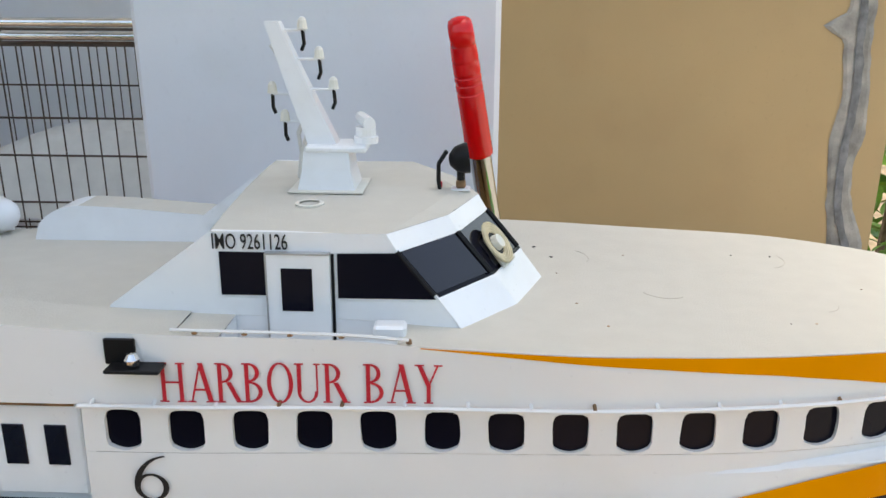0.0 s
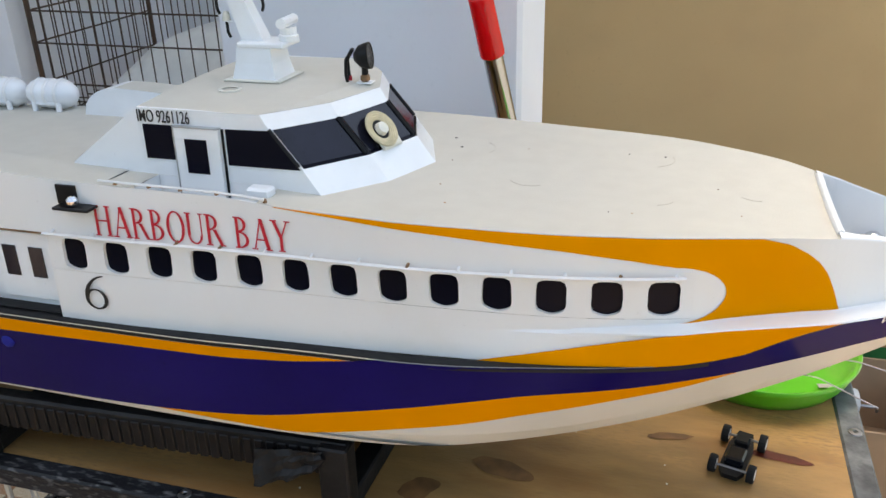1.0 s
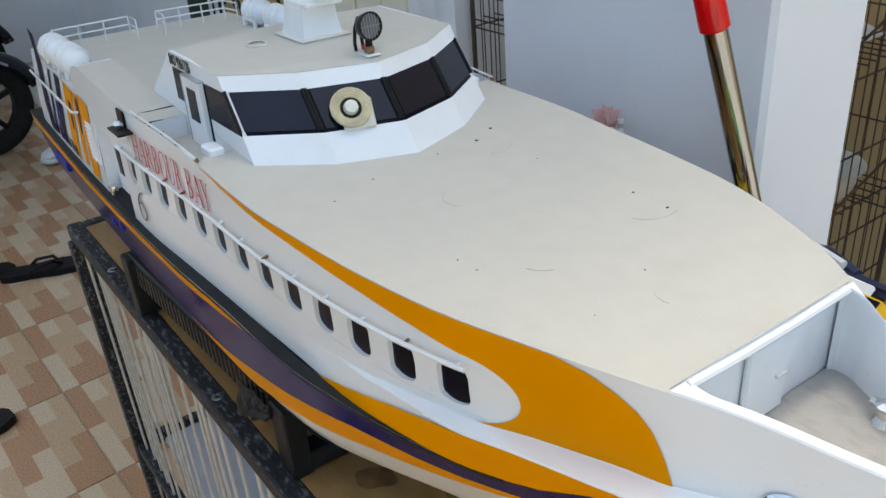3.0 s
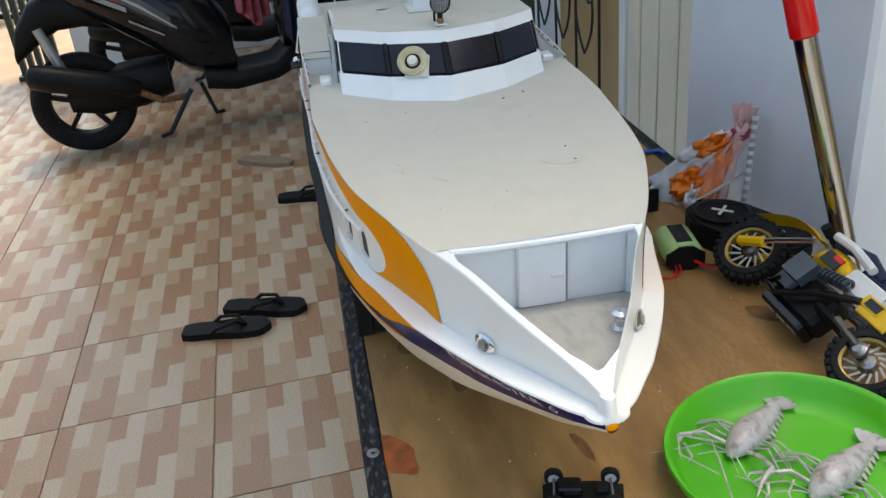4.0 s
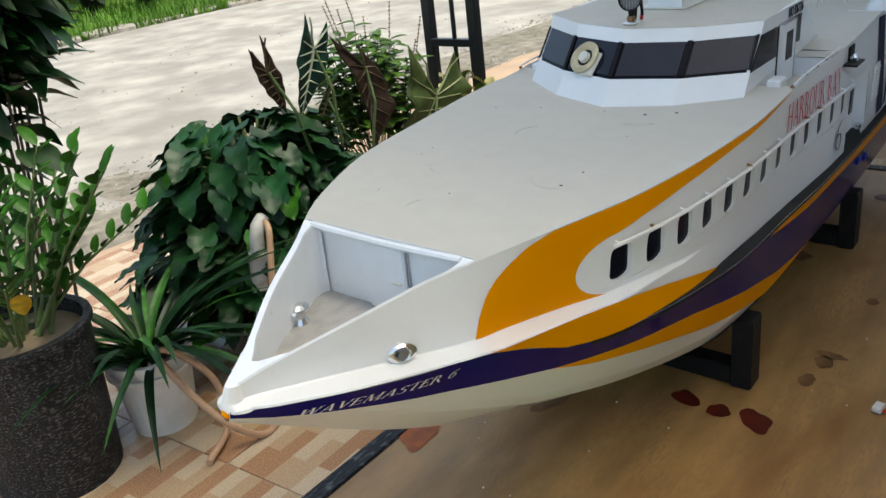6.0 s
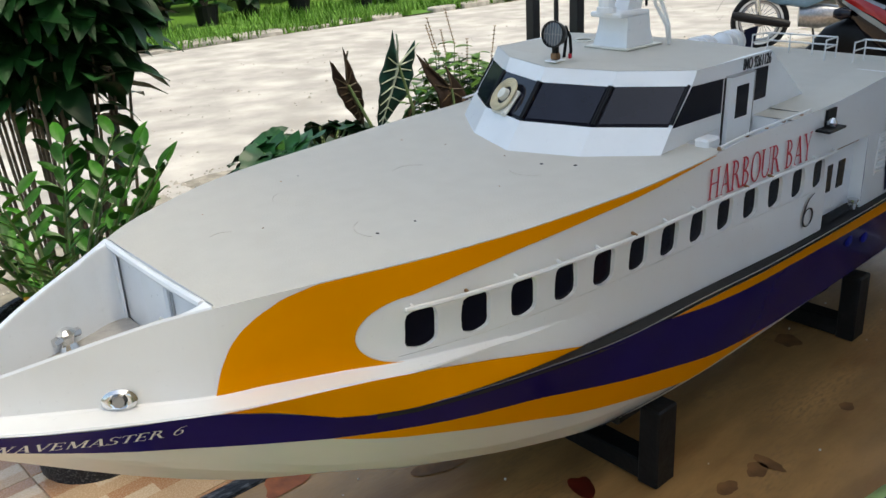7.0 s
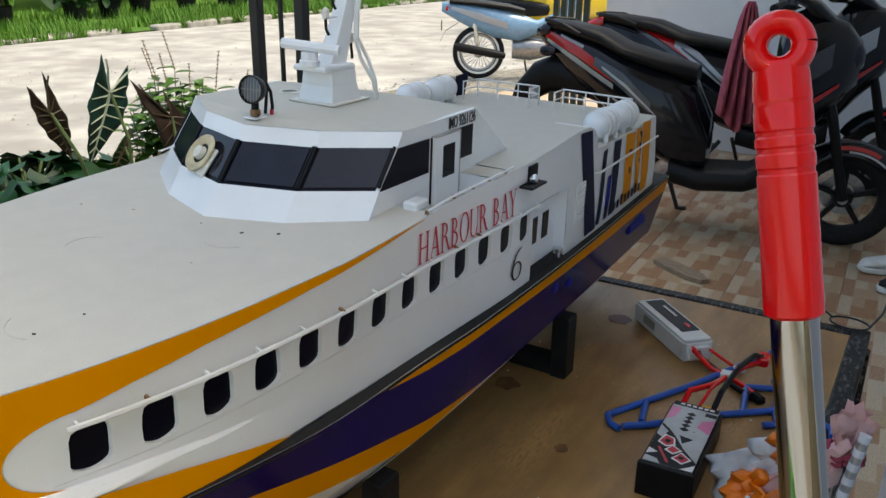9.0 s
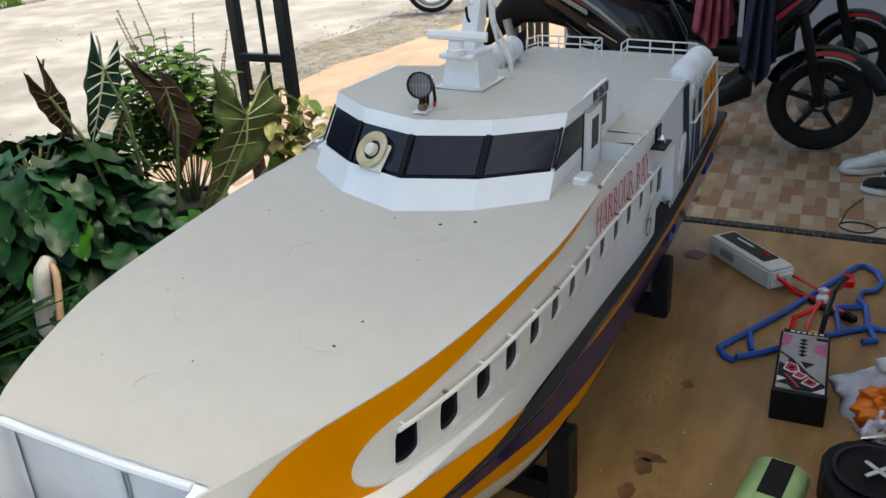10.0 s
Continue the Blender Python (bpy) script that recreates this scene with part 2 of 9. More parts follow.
def tile_material():
    """Glazed floor tile printed with staggered wood-coloured blocks."""
    m = mat("floor_tile", (0.5, 0.34, 0.22), 0.26, vary=0.0, coat=0.2, spec=0.45)
    n, link = m.node_tree.nodes, m.node_tree.links.new
    b = n["Principled BSDF"]

    def op(kind, a, c=None):
        k = n.new("ShaderNodeMath")
        k.operation = kind
        for sock, v in ((k.inputs[0], a), (k.inputs[1], c)):
            if isinstance(v, bpy.types.NodeSocket):
                link(v, sock)
            elif v is not None:
                sock.default_value = v
        return k.outputs[0]

    tc, sep = n.new("ShaderNodeTexCoord"), n.new("ShaderNodeSeparateXYZ")
    link(tc.outputs["Object"], sep.inputs[0])
    col = op("FLOOR", op("MULTIPLY", op("ADD", sep.outputs["Y"], 0.2), 9 / 0.4))
    seg = op("FLOOR", op("ADD", op("MULTIPLY", op("ADD", sep.outputs["X"], 0.2), 1 / 0.2), op("MULTIPLY", op("MODULO", col, 2.0), 0.5)))
    pick = op("MODULO", op("ADD", op("ADD", col, seg), 30.0), 3.0)
    ramp = n.new("ShaderNodeValToRGB")
    ramp.color_ramp.interpolation = "CONSTANT"
    e = ramp.color_ramp.elements
    e[0].position, e[0].color = 0.0, (0.42, 0.238, 0.132, 1)
    e[1].position, e[1].color = 0.333, (0.585, 0.468, 0.330, 1)
    e.new(0.667).color = (0.510, 0.362, 0.226, 1)
    link(op("ADD", op("DIVIDE", pick, 3.0), 0.02), ramp.inputs[0])
    grain, mp = n.new("ShaderNodeTexNoise"), n.new("ShaderNodeMapping")
    mp.inputs["Scale"].default_value = (1, 9, 1)
    link(tc.outputs["Object"], mp.inputs["Vector"])
    link(mp.outputs["Vector"], grain.inputs["Vector"])
    grain.inputs["Scale"].default_value, grain.inputs["Detail"].default_value = 28.0, 6.0
    mix = n.new("ShaderNodeMix")
    mix.data_type, mix.blend_type = "RGBA", "MULTIPLY"
    link(op("MULTIPLY", grain.outputs["Fac"], 0.4), mix.inputs["Factor"])
    link(ramp.outputs["Color"], mix.inputs[6])
    mix.inputs[7].default_value = (0.62, 0.5, 0.42, 1)
    link(mix.outputs[2], b.inputs["Base Color"])


tile_material()


# ---- building tools ----
def part(name, bm, material, parent, label="", smooth=False, at=None):
    """Links a bmesh as one mesh object under a thing or a part."""
    me = bpy.data.meshes.new(name)
    bmesh.ops.recalc_face_normals(bm, faces=bm.faces)
    bm.to_mesh(me)
    bm.free()
    me.materials.append(MATS[material])
    if smooth:
        for p in me.polygons:
            p.use_smooth = True
        me.set_sharp_from_angle(angle=0.4 if smooth == "crisp" else 0.95)
    ob = new(name, me)
    ob.parent = parent
    if at is not None:
        ob.matrix_basis = at
    if label:
        ob["label"] = label
    return ob


def thing(name, m, label, category, group="", kind=""):
    ob = new(name)
    ob.empty_display_size = 0.02
    ob.matrix_basis = m
    return tagged(ob, label, category, group, kind)


def box(bm, c, s, bevel=0.0, m=None, seg=1):
    """Adds a box of centre c and size s, turned by m, with rounded edges."""
    r = bmesh.ops.create_cube(bm, size=1.0, matrix=(m or Matrix()) @ Matrix.Translation(c) @ Matrix.Diagonal((*s, 1)))
    if bevel:
        es = list({e for v in r["verts"] for e in v.link_edges})
        bmesh.ops.bevel(bm, geom=es, offset=bevel, segments=seg, affect="EDGES", clamp_overlap=True)
    return bm


def boxed(c, s, bevel=0.0, m=None, seg=1):
    return box(bmesh.new(), c, s, bevel, m, seg)


def tube(bm, pts, r, n=8, caps=True, r1=None):
    """Adds a round bar along points."""
    pts = [Vector(p) for p in pts]
    rings, up = [], None
    for i, p in enumerate(pts):
        d = (pts[min(i + 1, len(pts) - 1)] - pts[max(i - 1, 0)]).normalized()
        if up is None:
            up = d.orthogonal().normalized()
        up = (up - d * up.dot(d)).normalized()
        side = d.cross(up)
        k = r if r1 is None else r + (r1 - r) * i / max(1, len(pts) - 1)
        rings.append([bm.verts.new(p + (up * math.cos(a) + side * math.sin(a)) * k) for a in [2 * math.pi * j / n for j in range(n)]])
    for a, b in zip(rings, rings[1:]):
        for j in range(n):
            bm.faces.new((a[j], a[(j + 1) % n], b[(j + 1) % n], b[j]))
    if caps:
        bm.faces.new(rings[0][::-1])
        bm.faces.new(rings[-1])
    return bm


def tubed(pts, r, n=8, r1=None):
    return tube(bmesh.new(), pts, r, n, True, r1)


def lathe(profile, n=24, m=None, bm=None):
    """Turns a profile of (radius, height) round the z axis."""
    bm = bm or bmesh.new()
    m = m or Matrix()
    rings = []
    for r, z in profile:
        if r < 1e-5:
            rings.append([bm.verts.new(m @ Vector((0, 0, z)))])
        else:
            rings.append([bm.verts.new(m @ Vector((r * math.cos(a), r * math.sin(a), z))) for a in [2 * math.pi * j / n for j in range(n)]])
    for a, b in zip(rings, rings[1:]):
        for j in range(n):
            k = (j + 1) % n
            f = [a[j % len(a)], a[k % len(a)], b[k % len(b)], b[j % len(b)]]
            f = list(dict.fromkeys(f))
            if len(f) > 2:
                bm.faces.new(f)
    return bm


def prism(poly, h0, h1, m=None, bm=None):
    """Raises a flat outline (x, y) from h0 to h1."""
    bm = bm or bmesh.new()
    m = m or Matrix()
    lo = [bm.verts.new(m @ Vector((x, y, h0))) for x, y in poly]
    hi = [bm.verts.new(m @ Vector((x, y, h1))) for x, y in poly]
    bm.faces.new(lo[::-1])
    bm.faces.new(hi)
    for i in range(len(poly)):
        k = (i + 1) % len(poly)
        bm.faces.new((lo[i], lo[k], hi[k], hi[i]))
    return bm


def grid(rows, bm=None, close=False):
    """A skin over rows of points."""
    bm = bm or bmesh.new()
    vs = [[bm.verts.new(p) for p in row] for row in rows]
    for a, b in zip(vs, vs[1:]):
        for j in range(len(a) - (0 if close else 1)):
            k = (j + 1) % len(a)
            f = (a[j], a[k], b[k], b[j])
            if len({tuple(round(c, 6) for c in v.co) for v in f}) >= 3:
                try:
                    bm.faces.new(f)
                except ValueError:
                    pass
    return bm


def curve_at(table):
    """A smooth function through (x, value) pairs."""
    xs, ys = [p[0] for p in table], [p[1] for p in table]
    ds = [0.0] * len(xs)
    for i in range(len(xs)):
        a, b = max(i - 1, 0), min(i + 1, len(xs) - 1)
        ds[i] = (ys[b] - ys[a]) / (xs[b] - xs[a])

    def f(x):
        if x <= xs[0]:
            return ys[0]
        if x >= xs[-1]:
            return ys[-1]
        i = next(k for k in range(len(xs) - 1) if xs[k + 1] >= x)
        h = xs[i + 1] - xs[i]
        t = (x - xs[i]) / h
        return ((1 + 2 * t) * (1 - t) ** 2 * ys[i] + t * (1 - t) ** 2 * h * ds[i]
                + t * t * (3 - 2 * t) * ys[i + 1] + t * t * (t - 1) * h * ds[i + 1])
    return f


def lerp_at(table):
    xs, ys = [p[0] for p in table], [p[1] for p in table]
    return lambda x: float(np.interp(x, xs, ys))


def span(a, b, n):
    return [a + (b - a) * i / n for i in range(n + 1)]


def text_mesh(words, height, depth=0.0003, thin=0.0):
    """Raised letters in the built-in font, as a bmesh: x along the line from 0, y up, capitals of the given height. Returns it and its length."""
    cu = bpy.data.curves.new("letters", "FONT")
    cu.body, cu.size, cu.extrude, cu.resolution_u = words, height / 0.7, depth, 4
    cu.offset = -thin * height
    ob = new("letters", cu)
    me = bpy.data.meshes.new_from_object(ob.evaluated_get(bpy.context.evaluated_depsgraph_get()))
    bpy.data.objects.remove(ob)
    bm = bmesh.new()
    bm.from_mesh(me)
    bpy.data.meshes.remove(me)
    x0 = min(v.co.x for v in bm.verts)
    for v in bm.verts:
        v.co.x -= x0
    return bm, max(v.co.x for v in bm.verts)


STEM, HAIR, FOOT = 0.125, 0.05, 0.075


def bar(x0, y0, x1, y1):
    return [[(x0, y0), (x1, y0), (x1, y1), (x0, y1)]]


def stem(x, w=STEM, lo=0.0, hi=1.0, feet="bt"):
    """An upright stroke with thin serifs at its foot and top."""
    q = bar(x, lo, x + w, hi)
    for f, y in (("b", lo), ("t", hi - 0.04)):
        if f in feet:
            q += bar(x - FOOT, y, x + w + FOOT, y + 0.04)
    return q


def slope(x0, y0, x1, y1, w):
    return [[(x0 - w / 2, y0), (x0 + w / 2, y0), (x1 + w / 2, y1), (x1 - w / 2, y1)]]


def foot(x, y, w=0.26):
    return bar(x - w / 2, y, x + w / 2, y + 0.04)


def bowl_stroke(cx, cy, rx, ry, a0, a1, w=STEM, h=HAIR, n=14):
    """A round stroke, thick at its sides and thin above and below."""
    ring = [(math.cos(math.radians(a)), math.sin(math.radians(a))) for a in span(a0, a1, n)]
    pts = [((cx + rx * c, cy + ry * q), (cx + (rx - w) * c, cy + (ry - h) * q)) for c, q in ring]
    return [[a[0], b[0], b[1], a[1]] for a, b in zip(pts, pts[1:])]


GLYPHS = {
    "H": (0.86, stem(0.09) + stem(0.62) + bar(0.2, 0.48, 0.64, 0.53)),
    "A": (0.84, slope(0.12, 0, 0.42, 1, 0.06) + slope(0.70, 0, 0.42, 1, 0.15) + bar(0.2, 0.30, 0.62, 0.35) + foot(0.12, 0) + foot(0.70, 0, 0.30)),
    "R": (0.80, stem(0.09) + bowl_stroke(0.21, 0.75, 0.34, 0.25, -90, 90) + slope(0.70, 0, 0.40, 0.52, 0.15) + foot(0.74, 0, 0.18)),
    "B": (0.72, stem(0.09) + bowl_stroke(0.21, 0.76, 0.32, 0.24, -90, 90) + bowl_stroke(0.21, 0.27, 0.40, 0.27, -90, 90)),
    "O": (0.84, bowl_stroke(0.42, 0.5, 0.39, 0.52, 0, 360, n=32)),
    "U": (0.84, stem(0.09, lo=0.28, feet="t") + stem(0.66, 0.055, 0.28, feet="t") + bowl_stroke(0.402, 0.29, 0.312, 0.30, 180, 360, 0.10)),
    "Y": (0.80, slope(0.40, 0.45, 0.12, 1, 0.14) + slope(0.40, 0.45, 0.68, 1, 0.06) + stem(0.335, lo=0, hi=0.46, feet="b") + foot(0.12, 0.96, 0.28) + foot(0.68, 0.96)),
    "W": (1.10, slope(0.33, 0, 0.12, 1, 0.14) + slope(0.33, 0, 0.54, 0.96, 0.06) + slope(0.77, 0, 0.56, 1, 0.14) + slope(0.77, 0, 0.98, 1, 0.06) + foot(0.12, 0.96) + foot(0.56, 0.96) + foot(0.98, 0.96)),
    "V": (0.80, slope(0.42, 0, 0.13, 1, 0.14) + slope(0.42, 0, 0.68, 1, 0.06) + foot(0.13, 0.96, 0.28) + foot(0.68, 0.96)),
    "E": (0.70, stem(0.09) + bar(0.2, 0, 0.60, 0.05) + bar(0.2, 0.48, 0.48, 0.53) + bar(0.2, 0.95, 0.58, 1) + bar(0.56, 0, 0.60, 0.22) + bar(0.54, 0.80, 0.58, 1) + bar(0.44, 0.40, 0.48, 0.61)),
    "M": (1.02, stem(0.12, 0.055) + stem(0.78) + slope(0.50, 0.05, 0.17, 1, 0.15) + slope(0.50, 0.05, 0.80, 1, 0.06)),
    "S": (0.62, bowl_stroke(0.31, 0.75, 0.24, 0.26, 40, 270, 0.10) + bowl_stroke(0.31, 0.26, 0.26, 0.27, 90, -140, 0.11) + bar(0.50, 0.80, 0.535, 1.0) + bar(0.05, 0.0, 0.085, 0.22)),
    "T": (0.74, stem(0.31, feet="b") + bar(0.04, 0.95, 0.70, 1) + bar(0.04, 0.78, 0.08, 1) + bar(0.66, 0.78, 0.70, 1)),
    "6": (0.58, bowl_stroke(0.29, 0.30, 0.25, 0.31, 0, 360, 0.085, n=28) + bowl_stroke(0.56, 0.33, 0.52, 0.69, 180, 96, 0.095, 0.035)),
}


def serif_text(words, height, depth):
    """Painted capitals with thick stems, hairlines and serifs. Returns the bmesh and its length."""
    bm, at, lift = bmesh.new(), 0.0, 0
    for ch in words:
        width, strokes = GLYPHS.get(ch, (0.42, []))
        for q in strokes:
            lift += 1
            bm.faces.new([bm.verts.new(((at + x) * height, y * height, depth + 4e-6 * (lift % 9))) for x, y in q])
        at += width
    x0 = min(v.co.x for v in bm.verts)
    for v in bm.verts:
        v.co.x -= x0
    return bm, max(v.co.x for v in bm.verts)


# ---- the model ship: its lines in its own metres (x to the bow, y to port, z up from the keel's depth) ----
YU = curve_at([(-0.61, 0.122), (-0.45, 0.1285), (-0.3, 0.1325), (-0.155, 0.1325), (-0.09, 0.1295), (-0.035, 0.127), (0.02, 0.125), (0.10, 0.1215), (0.165, 0.1155),
               (0.229, 0.1005), (0.26, 0.088), (0.30, 0.073), (0.3235, 0.0658), (0.36, 0.047), (0.40, 0.0235), (0.43, 0.007), (0.444, 0.0015)])
YT = curve_at([(-0.61, 0.116), (-0.45, 0.124), (-0.3, 0.1295), (-0.15, 0.130), (-0.09, 0.128), (-0.02, 0.1268), (0.02, 0.1278), (0.06, 0.1275), (0.10, 0.124), (0.14, 0.120),
               (0.18, 0.1145), (0.22, 0.1065), (0.26, 0.093), (0.30, 0.0765), (0.34, 0.0535), (0.38, 0.0345), (0.42, 0.0115), (0.44, 0.002)])
SHEER = curve_at([(-0.6, 0.222), (-0.3, 0.2225), (-0.2, 0.2165), (-0.137, 0.2145), (-0.06, 0.2125), (-0.02, 0.2095), (0.02, 0.2082), (0.06, 0.2068), (0.14, 0.2048),
                  (0.22, 0.204), (0.26, 0.2025), (0.30, 0.1995), (0.34, 0.1925), (0.38, 0.1835), (0.42, 0.1715), (0.445, 0.163)])
AFT_Z, COAM = 0.195, -0.338


def ZD(x):
    """Top of the side: the sheer line, stepping down in a round shoulder to the low after deck."""
    low = AFT_Z + 0.016 * min(0.0, x - COAM)
    if x <= COAM:
        return low
    u = max(0.0, (COAM + 0.040 - x) / 0.040)
    return low + (SHEER(x) - low) * math.sqrt(max(0.0, 1 - u * u))


LEDGE = 0.0016
ZK = curve_at([(0.10, 0.137), (0.16, 0.1405), (0.193, 0.143), (0.236, 0.1455), (0.26, 0.147), (0.30, 0.1487), (0.33, 0.1503), (0.36, 0.1525), (0.40, 0.155), (0.449, 0.158)])
WK = lerp_at([(0.125, 0.0), (0.18, 0.004), (0.22, 0.009), (0.26, 0.0122), (0.30, 0.0152), (0.33, 0.0140), (0.36, 0.0155), (0.40, 0.0170), (0.43, 0.0120), (0.447, 0.002)])
ZP = curve_at([(-0.61, 0.109), (-0.3, 0.1105), (-0.1, 0.1105), (0.0, 0.1115), (0.06, 0.1125), (0.1, 0.1145), (0.15, 0.1175), (0.2, 0.1190), (0.24, 0.1205), (0.27, 0.1265), (0.30, 0.1395),
               (0.33, 0.1478), (0.36, 0.1502), (0.40, 0.1528), (0.449, 0.1560)])
LW = lerp_at([(-0.61, 0.011), (-0.2, 0.0095), (0.06, 0.0085), (0.12, 0.007), (0.16, 0.004), (0.22, 0.001), (0.449, 0.001)])
YS = curve_at([(-0.61, 0.130), (-0.3, 0.1395), (-0.1, 0.1390), (-0.04, 0.1365), (0.0, 0.1350), (0.06, 0.1342), (0.10, 0.1325), (0.15, 0.1265), (0.19, 0.1185), (0.22, 0.1100),
               (0.25, 0.1000), (0.28, 0.0915), (0.31, 0.0835), (0.34, 0.0715), (0.37, 0.0585), (0.40, 0.0405), (0.43, 0.019), (0.447, 0.003)])
YC = curve_at([(-0.61, 0.112), (-0.3, 0.120), (-0.1, 0.119), (0.0, 0.1165), (0.06, 0.112), (0.1, 0.103), (0.15, 0.091), (0.2, 0.080), (0.25, 0.068), (0.3, 0.056), (0.35, 0.045), (0.4, 0.028), (0.43, 0.013), (0.447, 0.002)])
ZC = curve_at([(-0.61, 0.028), (-0.3, 0.030), (-0.1, 0.028), (0.0, 0.028), (0.06, 0.030), (0.1, 0.033), (0.15, 0.041), (0.2, 0.053), (0.25, 0.068), (0.3, 0.0875), (0.35, 0.1115), (0.4, 0.136), (0.447, 0.150)])
ZB = curve_at([(-0.61, -0.016), (-0.3, -0.026), (-0.1, -0.028), (0.05, -0.029), (0.15, -0.018), (0.207, 0.010), (0.28, 0.041), (0.343, 0.077), (0.413, 0.125), (0.447, 0.149)])


def side_y(x, z):
    """Half breadth of the white upper side."""
    zk = ZK(max(0.10, x))
    if z >= zk:
        t = min(1.0, (z - zk) / (ZD(x) - zk))
        return YU(x) + (YT(x) - YU(x)) * t
    top, low = YU(x) + WK(x), YS(x) - LW(x)
    if z > zk - LEDGE:
        return YU(x) + WK(x) * (zk - z) / LEDGE
    w = max(0.0, min(1.0, (x - 0.06) / 0.09))
    t = max(0.0, min(1.0, (zk - LEDGE - z) / max(1e-4, zk - LEDGE - ZP(x))))
    return top + (low - top) * t * w * w * (3 - 2 * w)


def hull_y(x, z):
    """Half breadth of the hull below the ledge."""
    if z >= ZC(x):
        t = min(1.0, (z - ZC(x)) / (ZP(x) - ZC(x)))
        return YC(x) + (YS(x) - YC(x)) * t
    t = max(0.0, (z - ZB(x)) / max(1e-4, ZC(x) - ZB(x)))
    return YC(x) * t

SHIP_AT = pose(0, 0.1238, 0.841, math.degrees(-0.0248)) @ Matrix.Translation((0.005, -0.1238, 0.0469))
ship = thing("model_ship", SHIP_AT, "white model ferry with orange and purple stripes on a black stand", "model ship")


def on_side(x, z, out=0.0, s=1):
    return Vector((x, s * (side_y(x, z) + out), z))


def on_hull(x, z, out=0.0, s=1):
    return Vector((x, s * (hull_y(x, z) + out), z))


def skin(surface, xs, lo, hi, out, s, n=4):
    """A skin on a side of the ship between two heights that run along x."""
    return grid([[surface(x, lo(x) + (hi(x) - lo(x)) * j / n, out, s) for j in range(n + 1)] for x in xs])


def window_cell(bm, x0, x1, z0, z1, c, w, h, s):
    """One piece of the side with a round-cornered opening, its rim and nothing behind."""
    outer, inner = [], []
    for k in range(24):
        a = 2 * math.pi * k / 24
        dx, dz = math.cos(a), math.sin(a)
        m = max(abs(dx), abs(dz))
        outer.append((x0 + (x1 - x0) * (0.5 + 0.5 * dx / m), z0 + (z1 - z0) * (0.5 + 0.5 * dz / m)))
        p = (abs(dx) ** 5 + abs(dz) ** 5) ** (-0.2)
        # the lower edge is cut to a shallow keel shape
        keel = -(1.05 - 0.32 * (dx * p) ** 2)
        inner.append((c[0] + w / 2 * dx * p + 0.0006 * noise.noise((c[0] * 90, a, 1)), c[1] + h / 2 * max(dz * p if dz * p > -0.9 else keel, keel)))
    a = [bm.verts.new(on_side(x, z, 0, s)) for x, z in outer]
    b = [bm.verts.new(on_side(x, z, 0, s)) for x, z in inner]
    d = [bm.verts.new(on_side(x, z, -0.0030, s)) for x, z in inner]
    for k in range(24):
        j = (k + 1) % 24
        bm.faces.new((a[k], a[j], b[j], b[k]))
        bm.faces.new((b[k], b[j], d[j], d[k]))


